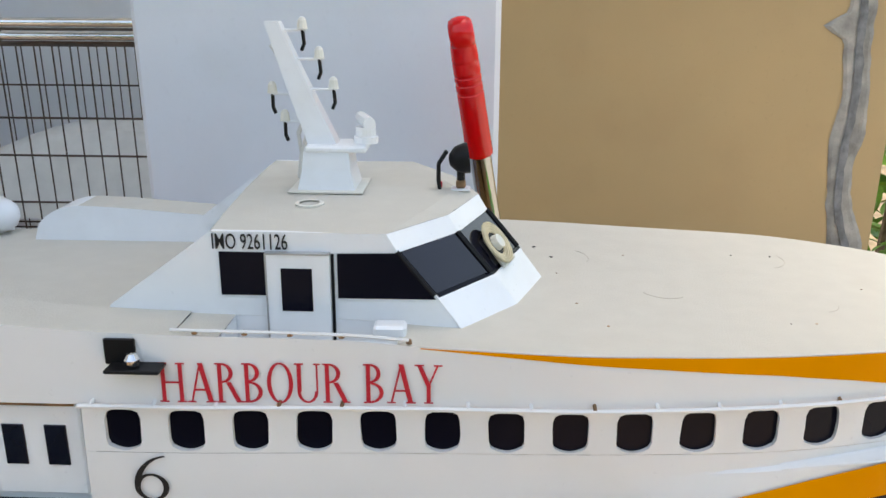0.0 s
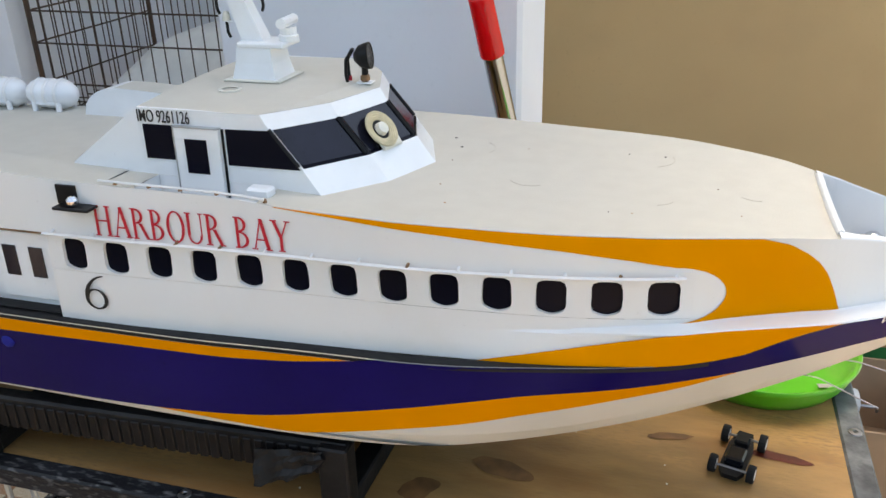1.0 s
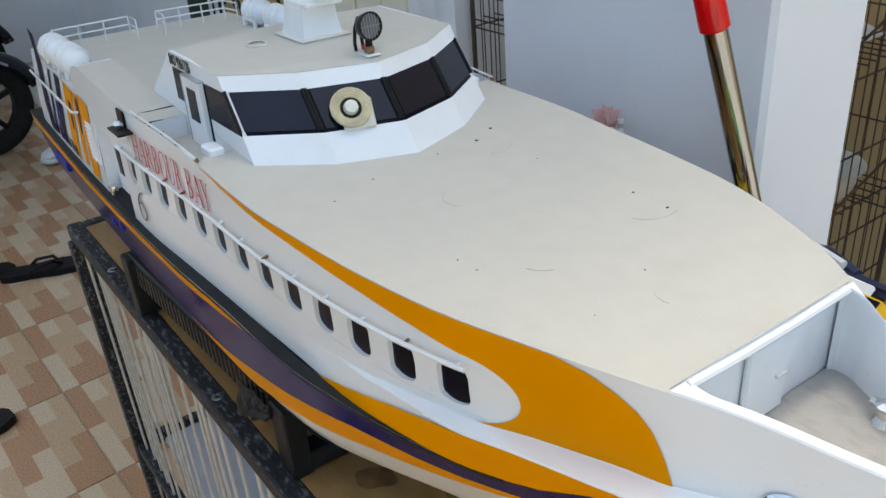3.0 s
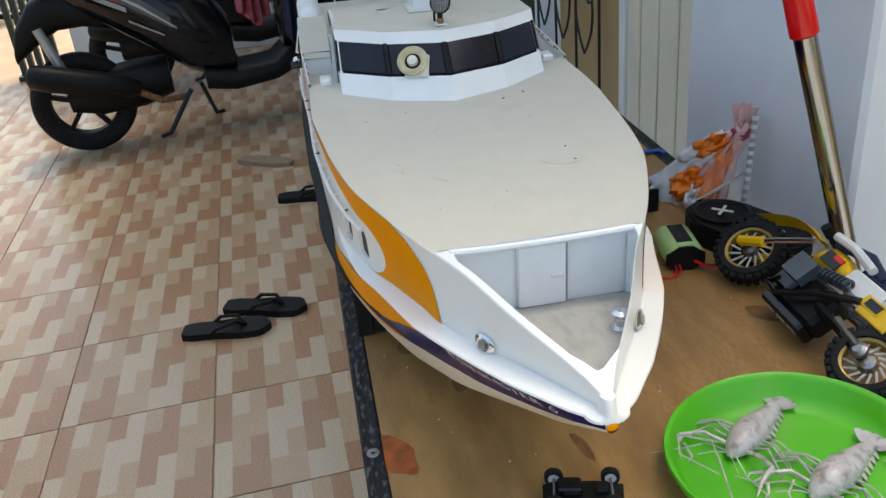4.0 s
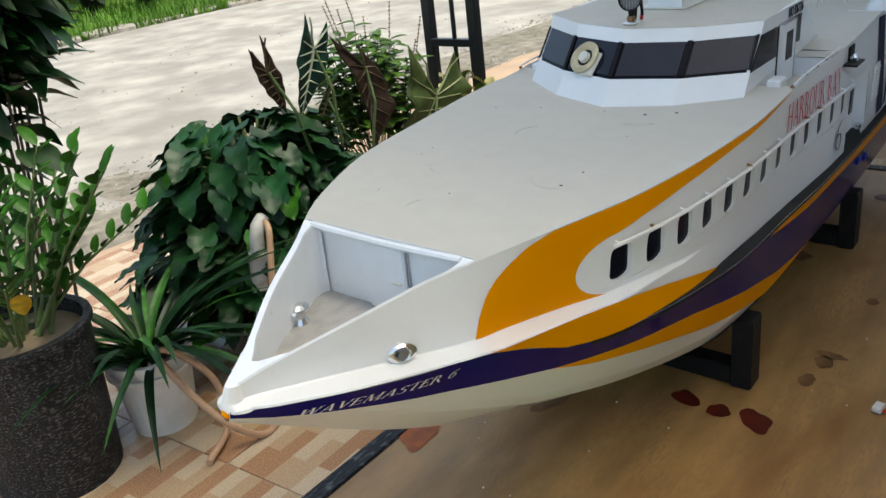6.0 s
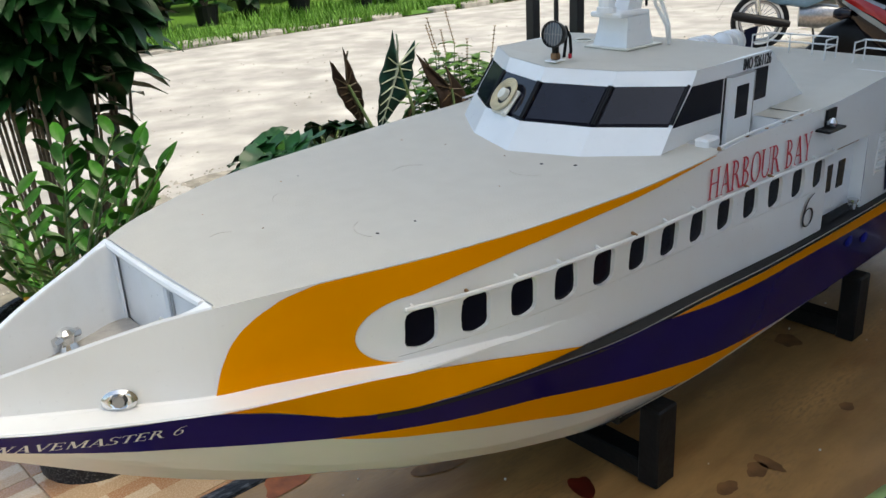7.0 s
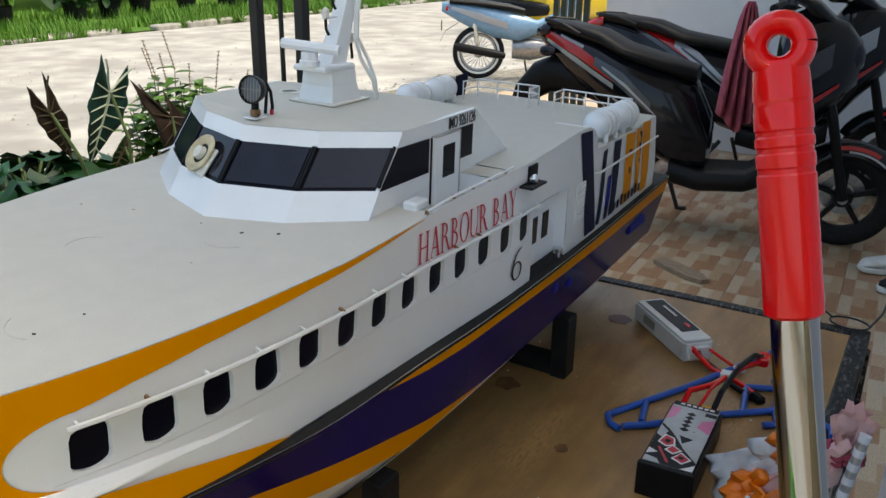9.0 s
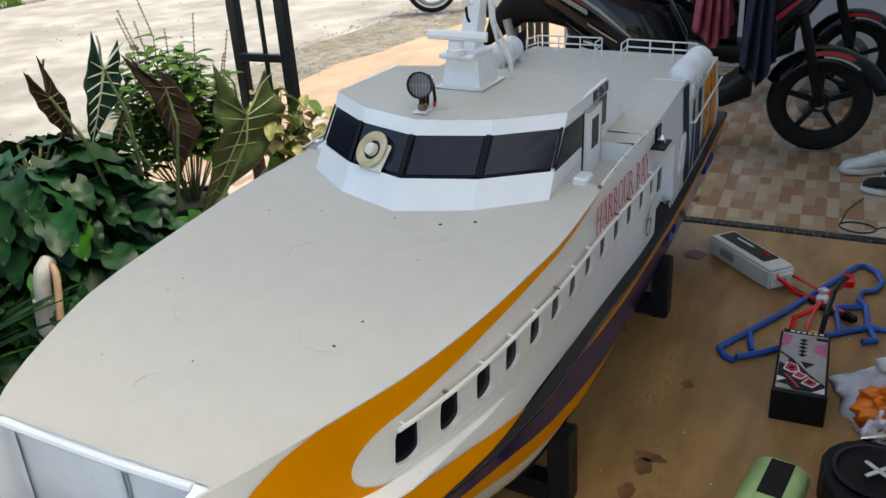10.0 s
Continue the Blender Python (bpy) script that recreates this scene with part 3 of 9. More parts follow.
DOOR_A, DOOR_B = -0.273, -0.200
for s in (-1, 1):
    sh = 0.011 if s > 0 else 0.0
    wins = [-0.1745 + 0.03285 * k for k in range(13)] if s > 0 else [-0.179 + 0.0332 * k for k in range(13)]
    da, db = DOOR_A + sh, DOOR_B + sh
    # white upper side: aft of the door, over it, and forward of it with thirteen window openings
    bm = skin(on_side, span(-0.553, COAM, 8) + span(COAM + 0.0005, COAM + 0.040, 12) + span(COAM + 0.045, da, 4), ZP, ZD, 0, s)
    bm = grid([[on_side(x, 0.176 + (ZD(x) - 0.176) * j / 3, 0, s) for j in range(4)] for x in span(da, db, 4)], bm)
    foot = lambda x: [ZP(x), (ZP(x) + ZK(x) - LEDGE) / 2, ZK(x) - LEDGE, ZK(x)]
    grid([[on_side(x, z, 0, s) for z in foot(x) + [0.149]] for x in span(db, 0.2365, 40)], bm)
    grid([[on_side(x, 0.179 + (ZD(x) - 0.179) * j / 3, 0, s) for j in range(4)] for x in span(db, 0.2365, 40)], bm)
    edges = [db] + [(a + b) / 2 for a, b in zip(wins, wins[1:])] + [0.2365]
    for k, xc in enumerate(wins):
        window_cell(bm, edges[k], edges[k + 1], 0.1492, 0.179, (xc, 0.1620 + 0.0012 * max(0, k - 8) / 4), 0.0187, 0.0228, s)
    for x0, x1 in ((0.2365, 0.312),):
        grid([[on_side(x, z, 0, s) for z in foot(x) + span(ZK(x), ZD(x), 5)[1:]] for x in span(x0, x1, 16)], bm)
    grid([[on_side(x, z, 0, s) for z in [ZK(x) - LEDGE] + span(ZK(x), ZD(x), 5)] for x in span(0.312, 0.438, 24)], bm)
    bmesh.ops.remove_doubles(bm, verts=bm.verts, dist=2e-5)
    part("side_wall", bm, "hull_white", ship, "white side with a row of window openings")
    for xc in wins:
        pane = boxed((0, 0, 0), (0.024, 0.001, 0.028), 0.0004)
        part("side_window", pane, "tinted_glass", ship, "dark side window",
             at=Matrix.Translation((xc, s * (side_y(xc, 0.1615) - 0.0034), 0.1615)) @ pose(0, 0, 0, 0, 0, -s * math.degrees(math.atan2(side_y(xc - 0.01, 0.16) - side_y(xc + 0.01, 0.16), 0.02))))
    # recessed entrance with a two-light door
    bm = bmesh.new()
    yi = s * 0.1215
    for x in (da, db):
        grid([[Vector((x, s * side_y(x, z), z)) for z in (0.111, 0.176)], [Vector((x, yi, z)) for z in (0.111, 0.176)]], bm)
    grid([[Vector((x, s * side_y(x, 0.176), 0.176)) for x in (da, db)], [Vector((x, yi, 0.176)) for x in (da, db)]], bm)
    grid([[Vector((x, yi, z)) for z in (0.111, 0.176)] for x in (da, db)], bm)
    part("entrance_recess", bm, "cabin_white", ship)
    part("entrance_floor", grid([[Vector((x, y, 0.1125)) for y in (yi, s * (YU(x) - 0.0005))] for x in (da, db)]), "ledge_grey", ship)
    door = part("entrance_door", boxed((-0.230 + sh, s * 0.1230, 0.1445), (0.050, 0.004, 0.054), 0.001), "cabin_white", ship, "white entrance door with two small panes")
    for x in (-0.242 + sh, -0.219 + sh):
        part("pane", boxed((x, s * 0.1253, 0.148), (0.012, 0.001, 0.024), 0.0003), "pane_grey", door)
    part("door_rail", tubed([(-0.262 + sh, s * 0.1275, 0.1735), (-0.206 + sh, s * 0.1275, 0.1735)], 0.0011, 6), "rusty_steel", ship, "rusty sliding rail over the door")
    part("bollard", lathe([(0, 0), (0.0035, 0), (0.0035, 0.006), (0.0045, 0.007), (0.0045, 0.009), (0, 0.009)], 10, Matrix.Translation((-0.262 + sh, s * 0.131, 0.112))), "chrome", ship)
    # grey walkway along the foot of the side
    bm = grid([[Vector((x, s * (YS(x) - LW(x) - 0.001), ZP(x))), Vector((x, s * (YS(x) - 0.001), ZP(x))), Vector((x, s * YS(x), ZP(x) - 0.0015)), Vector((x, s * (YS(x) - 0.0006), ZP(x) - 0.004))]
               for x in span(-0.605, 0.25, 40)])
    part("walkway", bm, "ledge_grey", ship, "dark grey walkway")
    # white ledge that widens towards the bow, with a soft outer edge
    rise = lambda x: 0.0008 * min(1.0, (x - 0.165) / 0.08)
    bm = grid([[on_side(x, ZK(x) + 0.0010, 0.0001, s), on_side(x, ZK(x) - 0.0001, 0.0006, s) + Vector((0, 0, 0.0004)), on_side(x, ZK(x) - LEDGE, 0, s) + Vector((0, 0, 0.0005)), on_side(x, ZK(x) - LEDGE, rise(x), s) + Vector((0, 0, -0.0006)), on_side(x, ZK(x) - LEDGE - 0.0012, 0.0002, s)] for x in span(0.166, 0.438, 40)])
    part("knuckle_ledge", bm, "hull_white", ship)
    # the hull below: painted bands from the walkway to the keel
    band1 = lerp_at([(-0.61, 0.088), (-0.4, 0.091), (-0.245, 0.0945), (-0.15, 0.0965), (-0.065, 0.0975), (-0.02, 0.1005), (0.018, 0.1065), (0.041, 0.1108)])
    band2 = curve_at([(-0.61, 0.032), (-0.25, 0.034), (-0.144, 0.035), (-0.057, 0.043), (0.007, 0.057), (0.06, 0.070), (0.11, 0.0815), (0.14, 0.088), (0.198, 0.0955), (0.2376, 0.1018), (0.2733, 0.108), (0.3079, 0.1155), (0.344, 0.1245), (0.374, 0.131), (0.41, 0.1395), (0.446, 0.1515)])
    band3 = curve_at([(-0.144, 0.035), (-0.083, 0.032), (-0.03, 0.031), (0.0, 0.036), (0.055, 0.0485), (0.1, 0.057), (0.133, 0.066), (0.168, 0.075), (0.197, 0.0835), (0.2366, 0.0945), (0.268, 0.1065)])
    dark = curve_at([(-0.61, 0.0335), (-0.3, 0.0345), (-0.144, 0.0355), (-0.10, 0.0365), (-0.06, 0.0345), (-0.02, 0.0325), (0.02, 0.0325), (0.06, 0.032), (0.09, 0.028), (0.10, 0.022)])
    bm = grid([[on_hull(x, ZB(x) + (ZP(x) - ZB(x)) * (j / 10), 0, s) for j in range(11)] for x in span(-0.605, 0.446, 60)])
    part("hull_shell", bm, "hull_cream", ship, "cream-white lower hull")
    part("hull_bottom", skin(on_hull, span(-0.605, 0.100, 40), lambda x: ZB(x) + 0.0002, dark, 0.0004, s, 6), "hull_black", ship, "dark brown-black bottom paint")
    part("orange_band", skin(on_hull, span(-0.605, 0.041, 40), band1, lambda x: ZP(x) - 0.0042, 0.0006, s), "stripe_orange", ship, "orange band")
    part("purple_band", skin(on_hull, span(-0.605, 0.446, 60), band2, lambda x: band1(x) if x < 0.041 else ZP(x) - 0.0005, 0.0006, s, 6), "stripe_purple", ship, "glossy dark purple band")
    part("lower_orange_band", skin(on_hull, span(-0.144, 0.268, 40), band3, band2, 0.0006, s), "stripe_orange", ship, "orange band")
    # orange flame from the deck edge round the last windows
    end_x, nose_x = (0.3232, 0.2548) if s > 0 else (0.3240, 0.2552)
    tail = lerp_at([(0.276, 0.2005), (0.2885, 0.1968), (0.300, 0.1895), (0.3075, 0.1830), (0.3135, 0.1750), (0.3190, 0.1630), (end_x, 0.1490)])
    up = lambda x: min(ZD(x) - 0.0004, tail(x)) if x > 0.2755 else ZD(x) - 0.0004
    dn = lerp_at([(-0.024, 0.2088), (0.0245, 0.2051), (0.0765, 0.2005), (0.121, 0.1968), (0.16, 0.1938), (0.20, 0.1888), (0.225, 0.1845)])
    wide = nose_x - 0.225
    nose = [0.225 + wide * math.sin(t) for t in span(0, math.pi / 2, 14)]
    bulge = lambda x: math.sqrt(max(0.0, 1 - ((x - 0.225) / wide) ** 2))
    bm = skin(on_side, span(-0.024, 0.225, 40), dn, up, 0.0006, s)
    skin_up = [[on_side(x, 0.1655 + 0.0190 * bulge(x) + (up(x) - 0.1655 - 0.0190 * bulge(x)) * j / 4, 0.0006, s) for j in range(5)] for x in nose]
    grid(skin_up, bm)
    grid([[on_side(x, ZK(x) + 0.0004 + (max(0.0, 0.1655 - 0.0200 * bulge(x) - ZK(x) - 0.0004)) * j / 3, 0.0006, s) for j in range(4)] for x in nose], bm)
    grid([[on_side(x, ZK(x) + 0.0004 + max(0.0002, up(x) - ZK(x) - 0.0004) * j / 6, 0.0006, s) for j in range(7)] for x in [nose_x + (end_x - nose_x) * (1 - (1 - t) ** 2) for t in span(0, 1, 30)]], bm)
    part("orange_flame", bm, "stripe_orange", ship, "orange flame-shaped stripe")
    wedge_up = lerp_at([(0.102, 0.1135), (0.126, 0.1200), (0.15, 0.1262), (0.18, 0.1332), (0.20, 0.1375), (0.22, 0.1417), (0.24, 0.1440), (0.30, 0.1469), (0.33, 0.1486)])
    bm = skin(on_side, span(0.102, 0.327, 40), lambda x: ZP(x) - 0.0005, lambda x: max(ZP(x) - 0.0004, wedge_up(x)), 0.0010, s)
    part("orange_wedge", bm, "stripe_orange", ship, "orange wedge under the knuckle")
    # hand rail over the windows on small brackets
    rail = part("window_rail", tubed([on_side(x, 0.1768 + 0.0012 * max(0, x - 0.1) / 0.12, 0.0035, s) for x in span(-0.200 if s < 0 else -0.194, 0.231, 30)], 0.0014, 6), "hull_white", ship, "thin white hand rail")
    for k in range(14):
        x = -0.193 + 0.0322 * k
        part("bracket", tubed([on_side(x, 0.179, -0.001, s), on_side(x, 0.1775, 0.004, s)], 0.0011, 5), "rusty_steel" if k in (3, 4, 8, 12) else "hull_white", rail)
    # louvre, logo and aft hand rail
    louvre = part("louvre", boxed((-0.292, s * (side_y(-0.284, 0.155) + 0.0008), 0.154), (0.020, 0.0016, 0.038), 0.0005), "hull_white", ship)
    for k in range(9):
        part("slat", boxed((-0.292, s * (side_y(-0.284, 0.155) + 0.002), 0.139 + 0.0037 * k), (0.017, 0.0016, 0.0014), 0.0004), "hull_white", louvre)
    for poly, m in ((((-0.280, 0.2155), (-0.310, 0.2135), (-0.335, 0.114), (-0.306, 0.114)), "logo_blue"),
                    (((-0.350, 0.185), (-0.362, 0.186), (-0.347, 0.116), (-0.336, 0.116)), "logo_blue"),
                    (((-0.366, 0.160), (-0.378, 0.160), (-0.369, 0.116), (-0.358, 0.116)), "logo_bright"),
                    (((-0.384, 0.188), (-0.408, 0.187), (-0.390, 0.116), (-0.374, 0.116)), "logo_blue"),
                    (((-0.425, 0.188), (-0.460, 0.185), (-0.442, 0.116), (-0.418, 0.116)), "stripe_orange"),
                    (((-0.464, 0.187), (-0.484, 0.186), (-0.476, 0.118), (-0.462, 0.118)), "stripe_orange"),
                    (((-0.488, 0.190), (-0.522, 0.187), (-0.512, 0.114), (-0.486, 0.114)), "stripe_orange"),
                    (((-0.436, 0.172), (-0.448, 0.171), (-0.443, 0.147), (-0.437, 0.147)), "logo_blue"),
                    (((-0.474, 0.183), (-0.486, 0.181), (-0.479, 0.152), (-0.474, 0.152)), "logo_blue")):
        poly = [(x - 0.006 if s > 0 else -0.808 - x, z + (0.004 if z > 0.17 else 0)) for x, z in poly]
        rows = [[on_side(poly[0][0] + (poly[3][0] - poly[0][0]) * j / 4, poly[0][1] + (poly[3][1] - poly[0][1]) * j / 4, 0.0007, s) for j in range(5)],
                [on_side(poly[1][0] + (poly[2][0] - poly[1][0]) * j / 4, poly[1][1] + (poly[2][1] - poly[1][1]) * j / 4, 0.0007, s) for j in range(5)]]
        part("logo_stroke", grid(rows), m, ship)
    for k in range(10):
        x = -0.366 - 0.0128 * k if s > 0 else -0.490 + 0.0128 * k
        part("logo_bar", grid([[on_side(x, z, 0.0014, s) for z in (0.118, 0.127 if k % 4 else 0.130)], [on_side(x - 0.008, z, 0.0014, s) for z in (0.118, 0.127 if k % 4 else 0.130)]]), "logo_blue", ship, "small dark lettering bar")
    aft = part("aft_rail", tubed([on_side(-0.326, 0.1745, 0.001, s), on_side(-0.330, 0.1745, 0.006, s), on_side(-0.42, 0.173, 0.006, s), on_side(-0.540, 0.171, 0.006, s)], 0.0012, 6), "hull_white", ship, "white hand rail")
    # navigation light box
    nv = -0.007 if s > 0 else 0.0
    nav = part("navigation_light", boxed((-0.176 + nv, s * (side_y(-0.17, 0.205) + 0.001), 0.2062), (0.016, 0.002, 0.014), 0.0005), "black_plastic", ship, "black navigation light box")
    part("shelf", boxed((-0.167 + nv, s * (side_y(-0.17, 0.2) + 0.006), 0.1995), (0.028, 0.012, 0.002), 0.0005), "black_plastic", nav)
    part("bulb", lathe([(0, 0), (0.0035, 0.001), (0.004, 0.004), (0.002, 0.007), (0, 0.0075)], 10, Matrix.Translation((-0.168 + nv, s * (side_y(-0.17, 0.2) + 0.006), 0.2005))), "chrome", nav)
    # names and numbers
    for words, x0, z0, h, length, m, hull in (("HARBOUR BAY", -0.1575 if s < 0 else -0.1548, 0.1788, 0.0218, 0.1445 if s < 0 else 0.1375, "letter_red", 0), ("6", -0.1755 if s < 0 else -0.169, 0.1215, 0.0262, 0.0185, "letter_black", 0),
                                              ("WAVEMASTER 6", 0.3465 if s < 0 else 0.3425, 0.1440 if s < 0 else 0.1370, 0.0062, 0.076, "letter_white", 1)):
        bm, wide = serif_text(words, h, 0.0002)
        k = length / wide
        for v in bm.verts:
            x = x0 + v.co.x * k if s < 0 else x0 + length - v.co.x * k
            x += (-s * 0.28 * v.co.y) if hull else 0.0
            z = z0 + v.co.y + (0.003 * (x - x0) / length if hull else 0)
            p = (on_hull if hull else on_side)(x, z, 0.0011 + v.co.z, s)
            v.co = p
        part("name_lettering", bm, m, ship, "painted lettering")
    # chrome fairlead on the bow flare
    lead = part("fairlead", lathe([(0.0032, 0), (0.0064, 0.0003), (0.0068, 0.0014), (0.0048, 0.0026), (0.0032, 0.002)], 18,
                                  Matrix.Translation(on_side(0.362, 0.1575, 0.0008, s)) @ pose(0, 0, 0, -s * 80, 0, -s * 32) @ Matrix.Diagonal((1.25, 0.82, 1.1, 1))), "chrome", ship, "chrome fairlead", smooth=True)
    part("roller", lathe([(0, 0), (0.003, 0), (0.003, 0.004), (0, 0.004)], 8, Matrix.Translation(on_side(0.362, 0.1575, 0.0008, s)) @ pose(0, 0, 0, -s * 80, 0, -s * 32)), "grey_metal", lead)

# transom
part("transom", grid([[Vector((-0.605, y * hull_y(-0.605, z), z)) for y in (-1, 0, 1)] for z in span(-0.012, 0.108, 6)]), "stripe_purple", ship)
part("aft_wall", grid([[Vector((-0.553, y * side_y(-0.553, z), z)) for y in (-1, 0, 1)] for z in span(0.108, ZD(-0.553), 3)]), "hull_white", ship)
part("aft_deck", grid([[Vector((x, y * (YS(x) - 0.001), ZP(x) + 0.0006)) for y in (-1, 0, 1)] for x in (-0.605, -0.553)]), "ledge_grey", ship)
bm = bmesh.new()
for k in range(7):
    y = -0.105 + 0.035 * k
    tube(bm, [(-0.602, y, 0.109), (-0.602, y, 0.142)], 0.0011, 5)
for z in (0.126, 0.142):
    tube(bm, [(-0.568, -0.110, z), (-0.600, -0.108, z), (-0.602, -0.105, z), (-0.602, 0.105, z), (-0.600, 0.108, z), (-0.568, 0.110, z)], 0.0011, 5)
part("stern_rail", bm, "hull_white", ship, "white stern railing")

# beige deck with a side passage let in beside the cabin, and its edge
PASS_A, PASS_B, PASS_IN = -0.126, -0.036, 0.0965


def deck_z(x, y):
    return ZD(x) - 0.0025 * (1 - (y / max(0.02, YT(x))) ** 2)


bm = bmesh.new()
xs = sorted(span(-0.150, 0.3175, 50) + [PASS_A, PASS_B])
for x0, x1 in zip(xs, xs[1:]):
    lim = lambda x: min(PASS_IN, YT(x))
    grid([[Vector((x, lim(x) * j / 5, deck_z(x, lim(x) * j / 5))) for j in range(-5, 6)] for x in (x0, x1)], bm)
    if not (x0 >= PASS_A - 1e-6 and x1 <= PASS_B + 1e-6):
        for s in (-1, 1):
            grid([[Vector((x, s * (lim(x) + (YT(x) - lim(x)) * j / 2), deck_z(x, lim(x) + (YT(x) - lim(x)) * j / 2))) for j in range(3)] for x in (x0, x1)], bm)
bmesh.ops.remove_doubles(bm, verts=bm.verts, dist=1e-5)
part("deck", bm, "deck_beige", ship, "beige sanded deck", smooth=True)
# low after deck between two coamings with round ends
part("after_deck", grid([[Vector((x, YT(x) * y if x < COAM else PASS_IN * y, ZD(x) if x < COAM else AFT_Z)) for y in span(-1, 1, 4)] for x in span(-0.553, COAM - 0.0002, 10) + span(COAM, -0.140, 6)]), "deck_beige", ship, "beige low after deck")
for s in (-1, 1):
    edge = span(COAM, COAM + 0.040, 12) + span(COAM + 0.045, -0.150, 8)
    part("coaming_top", grid([[Vector((x, s * PASS_IN, ZD(x))), Vector((x, s * (PASS_IN + YT(x)) / 2, ZD(x))), Vector((x, s * YT(x), ZD(x)))] for x in edge[11:]]), "deck_beige", ship)
    part("coaming_end", grid([[Vector((x, s * PASS_IN, ZD(x))), Vector((x, s * YT(x), ZD(x)))] for x in edge[:12]]), "cabin_white", ship, "round white end of the coaming")
    part("coaming_wall", grid([[Vector((x, s * PASS_IN, AFT_Z - 0.001)), Vector((x, s * PASS_IN, ZD(x)))] for x in edge]), "cabin_white", ship)
for s in (-1, 1):
    bm = bmesh.new()
    for x in (PASS_A, PASS_B):
        grid([[Vector((x, s * y, z)) for y in (PASS_IN, YT(x) - 0.0015)] for z in (0.196, deck_z(x, PASS_IN))], bm)
    grid([[Vector((x, s * (YT(x) - 0.0015), z)) for x in span(PASS_A, PASS_B, 6)] for z in (0.196, 0.2120)], bm)
    grid([[Vector((x, s * (YT(x) - 0.0015), ZD(x) - 0.0005)) for x in span(PASS_A, PASS_B, 6)], [Vector((x, s * YT(x), ZD(x))) for x in span(PASS_A, PASS_B, 6)]], bm)
    grid([[Vector((x, s * (PASS_IN - 0.0005), z)) for x in (PASS_A, PASS_B)] for z in (0.196, 0.2145)], bm)
    part("passage_wall", bm, "cabin_white", ship)
    part("passage_floor", grid([[Vector((x, s * y, 0.1975)) for y in (PASS_IN - 0.002, YT(x) - 0.001)] for x in span(PASS_A, PASS_B, 6)]), "deck_beige", ship)
    part("passage_rail", tubed([on_side(x, ZD(x), 0.0008, s) + Vector((0, -s * 0.001, 0.003)) for x in span(-0.150, -0.03, 8)], 0.0009, 5), "hull_white", ship)
    part("deck_vent", boxed((-0.041, s * 0.110, 0.2120), (0.017, 0.011, 0.007), 0.0015), "cabin_white", ship, "small white deck box")
    for x in (-0.138, -0.113, -0.090, -0.064, -0.03):
        part("screw", lathe([(0, 0), (0.0016, 0), (0.0012, 0.0022), (0, 0.0025)], 6, Matrix.Translation((x, s * (YT(x) - 0.001), ZD(x) + 0.001))), "rusty_steel", ship)

# the well in the bow: back wall with a hatch door, floor, bulwarks
XB = 0.3175
bm = grid([[Vector((XB - 0.0015, y * (YT(XB) - 0.002), z)) for y in (-1, 0, 1)] for z in (0.148, ZD(XB) + 0.001)])
part("well_wall", bm, "cabin_white", ship)
part("hatch_door", boxed((XB + 0.0005, 0.0003, 0.1720), (0.0035, 0.0315, 0.044), 0.0012), "cabin_white", ship, "white hatch door")
# thin grey strip painted in for the soft shadow beside the hatch door
part("hatch_gap", boxed((XB - 0.0006, 0.0172, 0.1715), (0.0012, 0.0009, 0.042)), "silver_print", ship)
part("door_handle", boxed((XB + 0.003, 0.0096, 0.1715), (0.002, 0.008, 0.0020), 0.0005), "old_plastic", ship)
WELL_END = 0.4235
taper = lambda x: min(1.0, math.sqrt(max(0.0, WELL_END - x) / 0.012)) * min(1.0, 0.86 + 0.14 * math.sqrt(max(0.0, x - XB) / 0.013))
inner = lambda x, s: max(0.0, (YT(x) - (0.0010 if s > 0 else 0.0056)) * taper(x))
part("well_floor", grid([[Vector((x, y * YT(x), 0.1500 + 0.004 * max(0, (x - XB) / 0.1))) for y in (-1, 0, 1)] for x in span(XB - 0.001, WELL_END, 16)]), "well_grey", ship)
for s in (-1, 1):
    lead_in = span(XB, XB + 0.012, 10) + span(XB + 0.014, WELL_END - 0.014, 24) + span(WELL_END - 0.012, WELL_END, 12)
    part("bulwark", grid([[Vector((x, s * YT(x), ZD(x))), Vector((x, s * max(inner(x, s), YT(x) - 0.0006), ZD(x) + 0.0010)), Vector((x, s * (inner(x, s) + 0.0004), ZD(x) + 0.0014)), Vector((x, s * inner(x, s), ZD(x) + 0.0004)), Vector((x, s * inner(x, s), 0.149))] for x in lead_in]
                          + [[Vector((x, s * YT(x), ZD(x))), Vector((x, s * (YT(x) - 0.0006), ZD(x) + 0.0012)), Vector((x, 0, ZD(x) + 0.0014)), Vector((x, 0, ZD(x) + 0.0014)), Vector((x, 0, ZD(x) + 0.0014))] for x in span(WELL_END + 0.0002, 0.439, 8)]), "cabin_white", ship, "white bow bulwark", smooth=False)
    post = part("mooring_cleat", lathe([(0, 0), (0.0062, 0), (0.0055, 0.0012), (0.0038, 0.004), (0.0042, 0.008), (0.0058, 0.0105), (0.0030, 0.0125), (0, 0.013)], 12, Matrix.Translation((0.358, s * 0.0375, 0.1512))), "chrome", ship, "chrome cleat")
    part("horn", tubed([(0.350, s * 0.0400, 0.1585), (0.358, s * 0.0375, 0.1595), (0.366, s * 0.0345, 0.1585)], 0.0026, 6), "chrome", post)
lip = [Vector((XB + 0.0015, y * YT(XB), ZD(XB) + 0.0005 - 0.0018 * (1 - y * y))) for y in span(-0.86, 0.88, 12)]
part("deck_lip", tubed(lip, 0.0023, 8), "cabin_white", ship, "rounded white lip")
